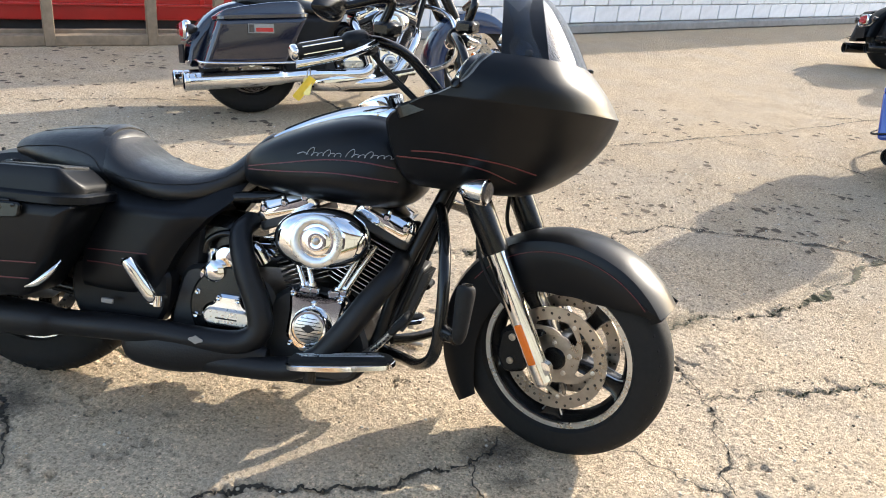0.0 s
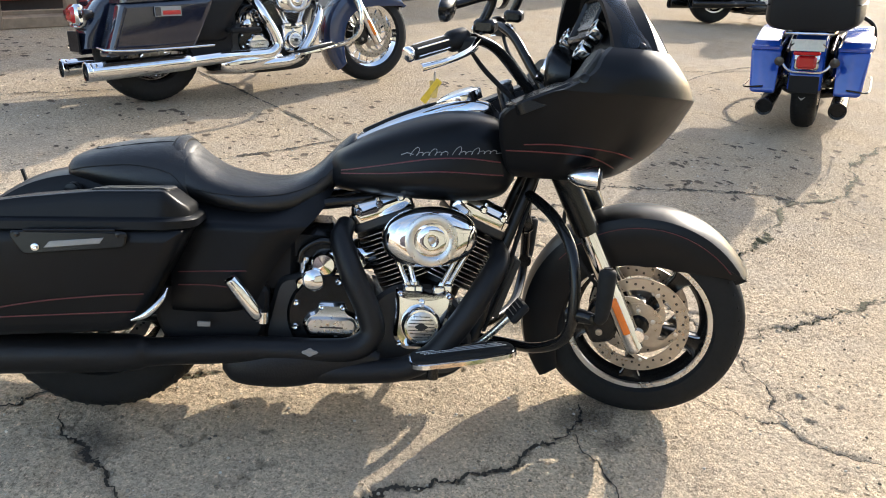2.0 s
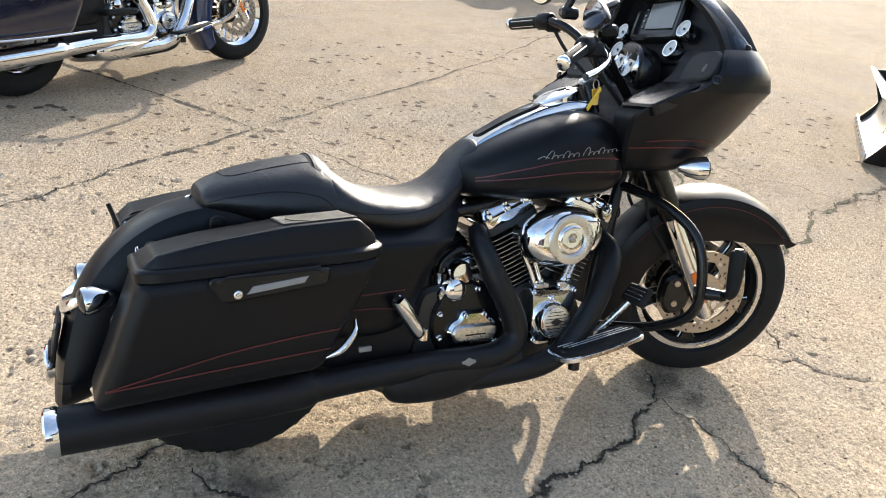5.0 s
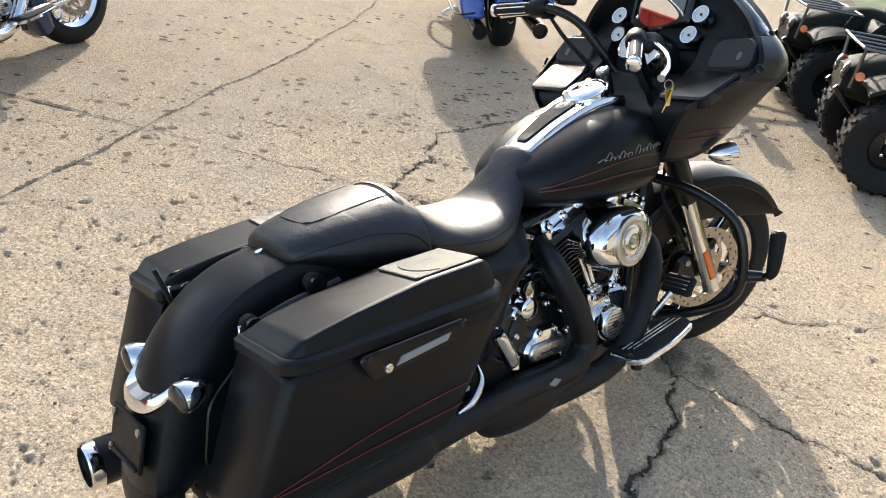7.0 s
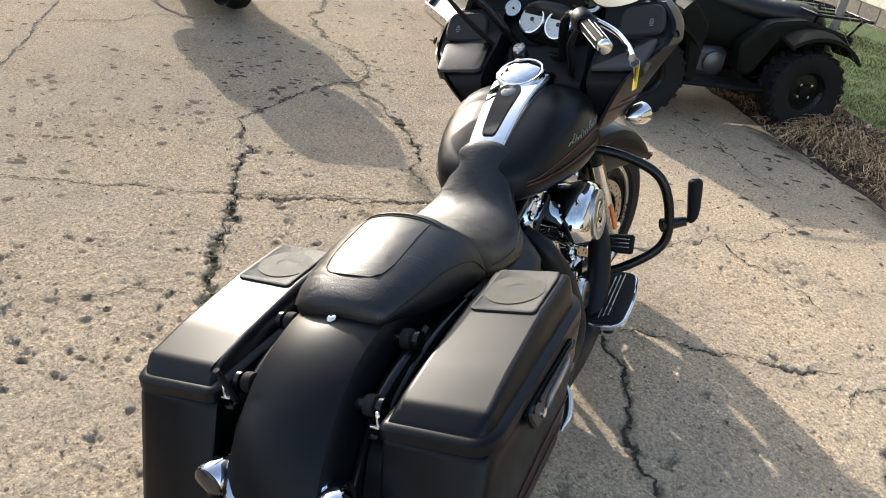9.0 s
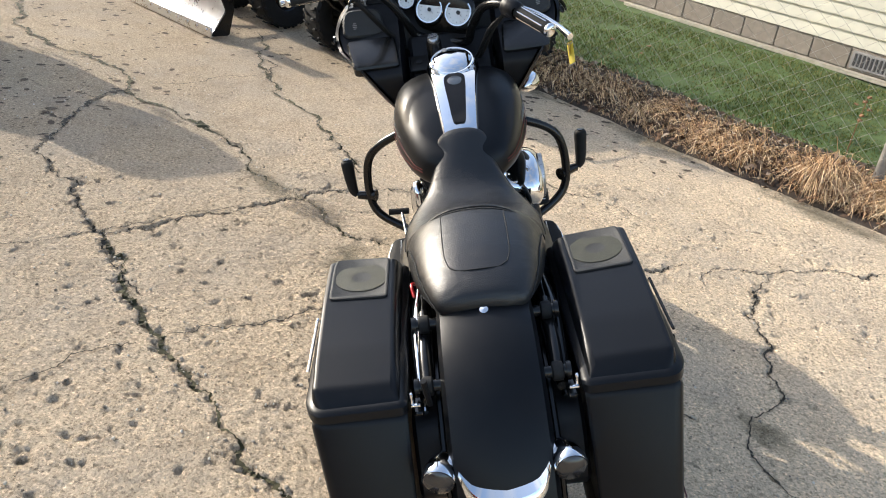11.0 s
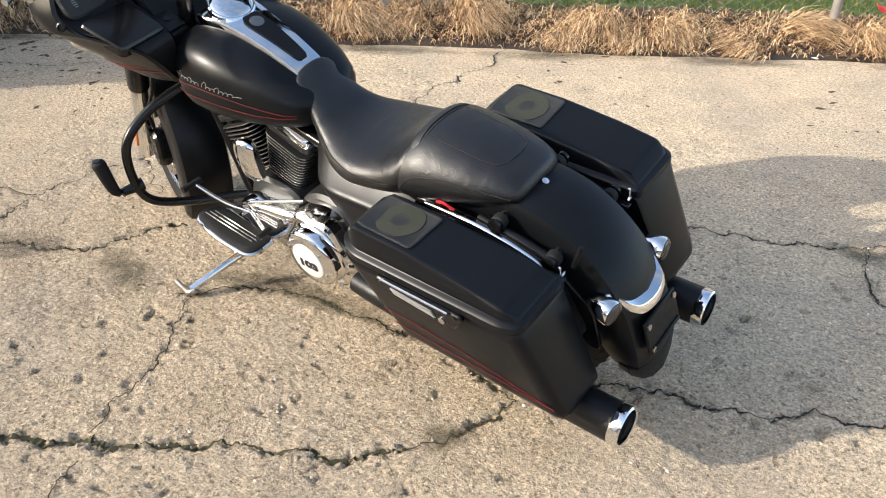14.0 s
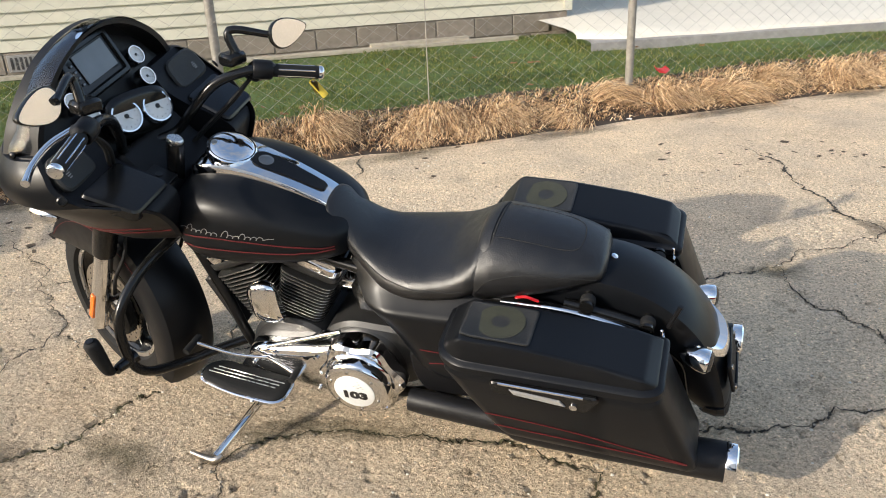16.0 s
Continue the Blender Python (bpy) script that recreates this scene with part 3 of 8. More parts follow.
def engine(parent, main, chrome=CHROME):
    case = rounded([(0.72, 0.20), (0.78, 0.145), (0.98, 0.15), (1.03, 0.24), (0.98, 0.36), (0.92, 0.41), (0.80, 0.41), (0.73, 0.36)], 0.04)
    e = part("engine", Geo().prism(case, -0.125, 0.125, 0.012), BLACKFIN, parent, "black and chrome air-cooled vee-twin engine")
    part("gearbox", Geo().prism(rounded([(0.44, 0.24), (0.50, 0.19), (0.74, 0.19), (0.75, 0.38), (0.66, 0.43), (0.48, 0.42)], 0.04), -0.13, 0.12, 0.012), BLACKFIN, parent)
    for sgn, name in ((-1, "rear"), (1, "front")):
        ax = Vector((sgn * math.sin(radians(22.5)), 0, math.cos(radians(22.5))))
        frame_m = Matrix.Translation((0.885, 0, 0.28)) @ Matrix.Rotation(radians(sgn * 22.5), 4, "Y")
        g = Geo().lathe([(0.062, 0.10), (0.062, 0.33)], frame_m, 24)
        edge = Geo()
        for i in range(12):
            h = 0.150 + i * 0.0135
            hw = 0.076 + 0.012 * (i / 11)
            out = rounded([(-hw, -0.105), (hw, -0.105), (hw, 0.105), (-hw, 0.105)], 0.04, 5)
            fin = Geo().ring_loft([[frame_m @ Vector((p[0], p[1], h + z)) for p in q] for q, z in ((inset(out, 0.001), -0.0022), (out, -0.0012), (out, 0.0012), (inset(out, 0.001), 0.0022))])
            part("fin", fin, BLACKFIN, e)
            edge.ring_loft([[frame_m @ Vector((p[0], p[1], h + z)) for p in inset(out, -0.0006)] for z in (-0.0008, 0.0008)], False)
        cyl = part("cylinder", g, BLACKFIN, e, "black finned cylinder")
        tagged(part("fin_edges", edge, FINEDGE, e, "machined bright fin edges"), kind="stuff")
        hw = 0.090
        out = rounded([(-hw, -0.115), (hw, -0.115), (hw, 0.095), (-hw, 0.095)], 0.03, 5)
        part("cylinder_head", Geo().ring_loft([[frame_m @ Vector((p[0] * k, p[1] * k, h)) for p in out] for h, k in ((0.315, 0.96), (0.320, 1.0), (0.338, 1.0), (0.342, 0.97))]), BLACKFIN, e)
        rk = part("rocker_cover", Geo().ring_loft([[frame_m @ Vector((p[0] * k, p[1] * (1 + (k - 1) * 0.6), h)) for p in out] for h, k in ((0.341, 0.98), (0.346, 1.0), (0.366, 1.0), (0.369, 0.93), (0.373, 0.90), (0.385, 0.86), (0.396, 0.74), (0.400, 0.60))]), chrome, e, "polished chrome rocker cover")
        for sx in (-0.06, 0.0, 0.06):
            part("rocker_bolt", Geo().box((sx, -0.108, 0.372), (0.020, 0.020, 0.022), 0.005, frame_m).lathe([(0.006, 0), (0.006, 0.008), (0.0005, 0.009)], frame_m @ at(sx, -0.108, 0.384), 10), chrome, e)
    part("air_cleaner", Geo().ring_loft([[(0.876 + math.cos(a) * 0.127 * k, y, 0.553 + math.copysign(abs(math.sin(a)) ** 0.9, math.sin(a)) * 0.082 * k + math.cos(a) * 0.008 * k) for a in (2 * math.pi * j / 44 for j in range(44))]
                                         for y, k in ((-0.10, 0.86), (-0.150, 0.93), (-0.165, 1.0), (-0.185, 1.0), (-0.200, 0.975), (-0.215, 0.90), (-0.226, 0.76), (-0.231, 0.60), (-0.232, 0.40))]), chrome, e, "oval polished chrome air cleaner cover")
    for r0, r1, y, mt in ((0.046, 0.069, -0.2365, BRUSHED), (0.004, 0.038, -0.2375, chrome)):
        part("air_cleaner_ring", Geo().lathe([(r0, y + 0.006), (r0, y), (r0 + 0.003, y - 0.002), (r1 - 0.003, y - 0.002), (r1, y), (r1, y + 0.012)], at(0.876, 0, 0.553) @ YAX, 36), mt, e)
    part("air_cleaner_screw", Geo().lathe([(0.008, -0.236), (0.008, -0.244), (0.0005, -0.246)], at(0.876, 0, 0.553) @ YAX, 14), STEEL, e)
    cam_o = rounded([(0.795, 0.41), (0.825, 0.385), (0.90, 0.385), (0.935, 0.405), (0.955, 0.385), (0.945, 0.33), (0.925, 0.26), (0.885, 0.235), (0.825, 0.235), (0.795, 0.27), (0.80, 0.34)], 0.016, 4)
    part("cam_cover", Geo().prism(cam_o, -0.125, -0.165, 0.010), chrome, e, "polished chrome cam cover")
    part("timer_cover", Geo().lathe([(0.054, -0.16), (0.054, -0.172), (0.050, -0.190), (0.046, -0.194), (0.0005, -0.195)], at(0.868, 0, 0.310) @ YAX, 32), chrome, e)
    part("timer_disc", Geo().lathe([(0.040, -0.193), (0.040, -0.197), (0.038, -0.198), (0.0005, -0.198)], at(0.868, 0, 0.310) @ YAX, 28), BRUSHED, e, "ribbed brushed-metal disc with a dark emblem")
    g = Geo()
    for i in range(7):
        h = (i - 3) * 0.0095
        ln = math.sqrt(max(0, 0.036 ** 2 - h * h))
        g.box((0.868, -0.1985, 0.310 + h), (2 * ln, 0.0012, 0.0022), 0.0004)
    g.prism([(0.848, 0.310), (0.868, 0.322), (0.888, 0.310), (0.868, 0.298)], -0.1975, -0.2000, 0.0004)
    part("timer_emblem", g, INK, e)
    for x, z in ((0.808, 0.393), (0.940, 0.390), (0.918, 0.258), (0.812, 0.255), (0.868, 0.372)):
        part("cover_bolt", Geo().lathe([(0.008, -0.163), (0.008, -0.170), (0.005, -0.172), (0.0005, -0.170)], at(x, 0, z) @ YAX, 12), chrome, e)
    for a, b in (((0.835, -0.135, 0.395), (0.765, -0.125, 0.55)), ((0.855, -0.13, 0.395), (0.80, -0.12, 0.56)), ((0.915, -0.135, 0.395), (0.985, -0.125, 0.55)), ((0.935, -0.13, 0.40), (1.01, -0.12, 0.545))):
        part("pushrod_tube", Geo().tube([a, tuple(np.array(a) * 0.85 + np.array(b) * 0.15), tuple(np.array(a) * 0.84 + np.array(b) * 0.16), b], [0.014, 0.014, 0.0085, 0.0085], 12, 2), chrome, e)
        part("lifter_block", Geo().box((a[0], a[1], a[2] + 0.006), (0.036, 0.036, 0.026), 0.006), chrome, e)
    tr = rounded([(0.555, 0.300), (0.560, 0.270), (0.585, 0.256), (0.675, 0.256), (0.700, 0.272), (0.700, 0.310), (0.672, 0.322), (0.665, 0.350), (0.595, 0.350), (0.585, 0.322)], 0.014, 4)
    part("gearbox_cover", Geo().prism(rounded([(0.548, 0.300), (0.566, 0.262), (0.690, 0.262), (0.708, 0.300), (0.690, 0.326), (0.672, 0.332), (0.664, 0.356), (0.592, 0.356), (0.584, 0.332), (0.566, 0.326)], 0.012, 4), -0.12, -0.160, 0.008), chrome, e, "polished chrome gearbox side cover")
    part("gearbox_plate", Geo().prism(rounded([(0.558, 0.296), (0.570, 0.272), (0.686, 0.272), (0.698, 0.296), (0.686, 0.318), (0.570, 0.318)], 0.012, 4), -0.158, -0.170, 0.005), BRUSHED, e, "raised brushed plate")
    part("gearbox_legend", Geo().box((0.628, -0.1705, 0.292), (0.062, 0.0016, 0.004), 0.0004), INK, e)
    for bx, bz in ((0.600, 0.346), (0.656, 0.346)):
        part("cover_bolt", Geo().lathe([(0.008, -0.158), (0.008, -0.166), (0.005, -0.168), (0.0005, -0.166)], at(bx, 0, bz) @ YAX, 12), chrome, e)
    part("battery_strap", Geo().tube([(0.535, -0.125, 0.46), (0.545, -0.128, 0.495), (0.587, -0.130, 0.520), (0.635, -0.128, 0.512), (0.662, -0.125, 0.475)], 0.010, 10, 5), GLOSS, e, "black curved bracket")
    part("starter_cover", Geo().lathe([(0.034, -0.10), (0.034, -0.128), (0.028, -0.138), (0.0005, -0.140)], at(0.600, 0, 0.455) @ YAX, 22), chrome, e)
    for bx, bz, br in ((0.548, 0.400, 0.022), (0.578, 0.385, 0.012), (0.640, 0.425, 0.014)):
        part("side_cap", Geo().lathe([(br, -0.10), (br, -0.132), (br * 0.75, -0.138), (0.0005, -0.136)], at(bx, 0, bz) @ YAX, 18), chrome, e)
    for i in range(9):
        a = 2 * math.pi * i / 9
        part("case_bolt", Geo().lathe([(0.009, -0.140), (0.009, -0.147), (0.006, -0.150), (0.0005, -0.148)], at(0.625 + math.cos(a) * 0.100, 0, 0.318 + math.sin(a) * 0.096) @ YAX, 12), chrome, e)
    part("clutch_housing", Geo().lathe([(0.118, -0.110), (0.118, -0.134), (0.110, -0.142), (0.0005, -0.144)], at(0.625, 0, 0.318) @ YAX, 36), GLOSS, e, "round gloss black side cover")
    part("oil_tank", Geo().box((0.56, 0, 0.50), (0.17, 0.20, 0.12), 0.03), GLOSS, e)
    part("chrome_tee", Geo().tube([(0.60, -0.10, 0.47), (0.67, -0.11, 0.49), (0.70, -0.10, 0.45)], 0.018, 12, 4), chrome, e)
    part("starter", Geo().tube([(0.62, -0.03, 0.46), (0.74, -0.03, 0.475)], 0.045, 16).lathe([(0.030, 0), (0.030, 0.03), (0.022, 0.036), (0.0005, 0.037)], at(0.575, -0.12, 0.415) @ Matrix.Rotation(radians(90), 4, "X"), 18), chrome, e)
    part("oil_filler", Geo().lathe([(0.014, 0), (0.014, 0.05), (0.018, 0.055), (0.018, 0.07), (0.0005, 0.075)], at(0.545, -0.10, 0.40), 14), chrome, e)
    # left-hand side
    pri = rounded([(0.492, 0.290), (0.505, 0.205), (0.60, 0.165), (0.71, 0.185), (0.92, 0.220), (0.990, 0.265), (0.990, 0.320), (0.93, 0.356), (0.73, 0.378), (0.62, 0.412), (0.530, 0.385)], 0.09, 7)
    part("primary_cover", Geo().ring_loft([[(p[0], y, p[1]) for p in inset(pri, d)] for d, y in ((0, 0.115), (0, 0.168), (0.003, 0.180), (0.010, 0.190), (0.022, 0.197), (0.034, 0.199))]), POLISHED, e, "polished chrome primary cover")
    lobes = [(0.612 + math.cos(a) * (0.128 + 0.010 * math.cos(6 * a)), 0.285 + math.sin(a) * (0.128 + 0.010 * math.cos(6 * a))) for a in (2 * math.pi * j / 60 for j in range(60))]
    part("derby_flange", Geo().prism(lobes, 0.150, 0.204, 0.010), chrome, e, "polished chrome lobed clutch housing")
    part("derby_rim", Geo().lathe([(0.108, 0.200), (0.107, 0.206), (0.101, 0.212), (0.099, 0.232), (0.096, 0.240), (0.086, 0.247), (0.070, 0.249), (0.062, 0.249), (0.0005, 0.249)], at(0.612, 0, 0.285) @ YAX, 40), chrome, e, "polished chrome clutch cover")
    part("derby_disc", Geo().lathe([(0.062, 0.244), (0.062, 0.2505), (0.059, 0.2520), (0.0005, 0.2520)], at(0.612, 0, 0.285) @ YAX, 36), BRUSHED if not main else DIAL, e, "pale brushed disc with black numerals")
    if main:
        lettering("derby_numerals", "103", 0.036, 0.0008, at(0.612, 0.2525, 0.272) @ Matrix.Rotation(radians(180), 4, "Z") @ Matrix.Rotation(radians(90), 4, "X") @ Matrix.Diagonal((1.5, 1, 1, 1)), INK, e, 0.0, 0.0022)
        g = Geo()
        for i in range(5):
            g.box((0.612, 0.2522, 0.305 + i * 0.006), (0.07 - i * 0.007, 0.0006, 0.0012), 0.0002)
        part("derby_lines", g, BRUSHED, e)
    for i in range(6):
        a = 2 * math.pi * i / 6
        part("derby_bolt", Geo().lathe([(0.007, 0.196), (0.007, 0.208), (0.0005, 0.210)], at(0.612 + math.cos(a) * 0.126, 0, 0.285 + math.sin(a) * 0.126) @ YAX, 10), chrome, e)
        part("disc_screw", Geo().lathe([(0.0045, 0.246), (0.0045, 0.2515), (0.0005, 0.2525)], at(0.612 + math.cos(a + 0.4) * 0.075, 0, 0.285 + math.sin(a + 0.4) * 0.075) @ YAX, 10), STEEL, e)
    for x, z in ((0.545, 0.355), (0.53, 0.24), (0.62, 0.192), (0.76, 0.212), (0.88, 0.23), (0.96, 0.29), (0.88, 0.345), (0.74, 0.350), (0.63, 0.385)):
        part("primary_bolt", Geo().lathe([(0.008, 0.198), (0.008, 0.206), (0.0005, 0.208)], at(x, 0, z) @ YAX, 10), chrome, e)
    part("horn_cover", Geo().hull([(0.838, 0.012, 0.45, 0.56, 3), (0.855, 0.024, 0.436, 0.580, 2.8), (0.885, 0.030, 0.432, 0.584, 2.6), (0.915, 0.026, 0.438, 0.572, 2.8), (0.932, 0.014, 0.46, 0.55, 3)], 20, 3).move(at(0, 0.155, 0)), chrome, e, "chrome horn cover")
    return e


def exhaust(parent, mat, main):
    for pts, rs, name in (([(0.655, -0.10, 0.565), (0.645, -0.155, 0.53), (0.675, -0.185, 0.45), (0.725, -0.195, 0.345), (0.735, -0.198, 0.285), (0.690, -0.20, 0.245), (0.60, -0.203, 0.236), (0.46, -0.205, 0.238)],
                           [0.026, 0.030, 0.033, 0.034, 0.034, 0.034, 0.034, 0.034], "rear_header"),
                          ([(1.075, -0.08, 0.52), (1.075, -0.145, 0.49), (1.03, -0.19, 0.42), (0.965, -0.205, 0.315), (0.90, -0.205, 0.235), (0.82, -0.20, 0.192), (0.70, -0.198, 0.182), (0.58, -0.19, 0.178), (0.46, -0.17, 0.180)],
                           [0.026, 0.030, 0.033, 0.034, 0.033, 0.033, 0.034, 0.034, 0.030], "front_header")):
        h = part(name, Geo().tube(pts, rs, 18, 6), mat, parent, "black-wrapped exhaust header pipe" if main else "chrome exhaust header pipe")
    part("collector", Geo().hull([(0.35, 0.020, 0.172, 0.220, 2), (0.38, 0.040, 0.142, 0.240, 2.2), (0.45, 0.052, 0.132, 0.258, 2.4), (0.54, 0.052, 0.134, 0.264, 2.4), (0.62, 0.044, 0.150, 0.264, 2.2), (0.70, 0.034, 0.166, 0.258, 2.2), (0.76, 0.020, 0.185, 0.235, 2)], 22, 4).move(at(0, -0.186, 0)), mat, parent)
    part("crossover_pipe", Geo().tube([(0.42, -0.15, 0.165), (0.36, 0.0, 0.16), (0.39, 0.14, 0.18), (0.40, 0.205, 0.225), (0.46, 0.205, 0.238)], 0.032, 14, 5), mat, parent)
    if main:
        out = [(math.cos(a) * (0.017 + 0.004 * math.cos(2 * a)), math.sin(a) * (0.010 + 0.002 * math.cos(4 * a))) for a in (2 * math.pi * j / 24 for j in range(24))]
        part("exhaust_badge", Geo().prism([(0.576 + p[0], 0.243 + p[1]) for p in out], -0.2365, -0.2400, 0.001), SILVER, parent, "small silver badge on the exhaust")


def main_tank(parent, paint, main):
    st = [(0.605, 0.075, 0.660, 0.745, 2.6, 0.0), (0.64, 0.126, 0.652, 0.772, 2.9, 0.04), (0.72, 0.168, 0.645, 0.817, 3.1, 0.07), (0.84, 0.201, 0.640, 0.866, 3.2, 0.09), (0.94, 0.210, 0.640, 0.890, 3.2, 0.10),
          (1.02, 0.204, 0.645, 0.886, 3.2, 0.10), (1.075, 0.178, 0.660, 0.862, 3.0, 0.09), (1.105, 0.125, 0.69, 0.82, 2.6, 0.0)]
    t = part("fuel_tank", Geo().hull(st, 40, 5), paint, parent, "satin black teardrop fuel tank" if main else "")
    # console strip over the top
    prof = [(0.650, 0.780, 0.050), (0.70, 0.813, 0.053), (0.78, 0.855, 0.059), (0.86, 0.888, 0.066), (0.92, 0.906, 0.073), (0.98, 0.915, 0.080), (1.03, 0.911, 0.077), (1.06, 0.892, 0.056)]
    rings = []
    for x, z, hw in crom(prof, 4):
        rings.append([(x, -hw, z - 0.030), (x, -hw, z - 0.008), (x, -hw + 0.006, z + 0.001), (x, -hw * 0.4, z + 0.005), (x, hw * 0.4, z + 0.005), (x, hw - 0.006, z + 0.001), (x, hw, z - 0.008), (x, hw, z - 0.030)])
    con = part("tank_console", Geo().ring_loft(rings), CHROME, t, "polished chrome tank console")
    pan = []
    for x, z, hw in crom([(0.690, 0.8135, 0.012), (0.705, 0.8225, 0.019), (0.78, 0.8605, 0.026), (0.84, 0.8852, 0.031), (0.872, 0.8972, 0.029), (0.888, 0.9018, 0.014)], 4):
        pan.append([(x, -hw, z - 0.004), (x, -hw, z + 0.0040), (x, hw, z + 0.0040), (x, hw, z - 0.004)])
    part("console_inset", Geo().ring_loft(pan), PLASTIC, con, "black textured console insert")
    if main:
        part("console_emblem", Geo().lathe([(0.021, 0), (0.021, 0.004), (0.019, 0.005), (0.0005, 0.005)], at(0.853, 0, 0.8905) @ Matrix.Rotation(radians(-22), 4, "Y"), 24), LCD, con, "round dark grey emblem")
    m = at(0.950, 0, 0.922) @ Matrix.Rotation(radians(-23), 4, "Y")
    cap = part("fuel_cap", Geo().lathe([(0.066, -0.020), (0.068, 0.002), (0.0675, 0.007), (0.064, 0.010), (0.060, 0.0095), (0.058, 0.011), (0.048, 0.0155), (0.030, 0.0195), (0.0005, 0.021)], m, 44), CHROME, t, "domed chrome fuel cap")
    if main:
        part("cap_key_slot", Geo().lathe([(0.008, 0.0), (0.008, 0.004), (0.0005, 0.004)], m @ at(0.044, 0.02, 0.014), 14), STEEL, t)
        for s in (1, -1):
            tank_graphics(t, s, st)
    return t


def tank_graphics(t, s, st):
    """Script-like strokes and pinstripes on the flank of the tank."""
    fine = crom(st, 8)

    def flank(x, z, lift=0.0012):
        i = min(range(len(fine)), key=lambda k: abs(fine[k][0] - x))
        _, hw, b, tp_, e, nar = fine[i]
        ss = max(-0.999, min(0.999, (z - (b + tp_) / 2) / ((tp_ - b) / 2)))
        a = math.asin(math.copysign(abs(ss) ** (e / 2), ss))
        return (x, s * (abs(math.cos(a)) ** (2 / e) * hw * (1 - nar * (ss + 1) / 2) + lift), z)
    for pts in ([(0.635, 0.712), (0.74, 0.735), (0.86, 0.760), (0.96, 0.768), (1.05, 0.762)], [(0.635, 0.704), (0.76, 0.716), (0.90, 0.730), (1.06, 0.728)]):
        part("pinstripe", Geo().ribbon([flank(u, w, 0.0028) for u, w in crom(pts, 8)], 0.003, (0, s, 0.2)), STRIPE, t, "thin dark red pinstripe")
    g = Geo()
    x0, x1 = 0.805, 1.035
    base = lambda x: 0.765 + (x - x0) * 0.085 * (1 if s < 0 else -1) + (0.0 if s < 0 else 0.018)
    way = lambda x, z: flank(x if s < 0 else x0 + x1 - x, z)
    for start, end, tall in ((0.812, 0.905, (2.0, 0.8, 0.8, 1.6, 0.8, 0.9)), (0.920, 1.035, (2.0, 0.8, 0.8, 1.6, 0.8, 0.8, 0.8))):
        line, loops = [], len(tall)
        for j in range(loops * 14 + 1):
            u = j / 14
            h = tall[min(int(u), loops - 1)] * 0.0052
            lift = h * (1 - math.cos(2 * math.pi * u))
            x = start + (end - start) * u / loops - 0.0042 * math.sin(2 * math.pi * u) + lift * 0.5
            line.append(way(x, base(x) + lift))
        g.ribbon(line, 0.0014, (0, s, 0.25))
    g.ribbon([way(x0 - 0.018, base(x0) + 0.001), way(x0 - 0.002, base(x0) + 0.008), way(x0 + 0.014, base(x0) + 0.004)], 0.0018, (0, s, 0.25))
    g.ribbon([way(x1, base(x1)), way(x1 + 0.012, base(x1) + 0.002), way(x1 + 0.03, base(x1) + 0.0015)], 0.0016, (0, s, 0.25))
    part("tank_script", g, SILVER, t, "slanting silver script strokes")


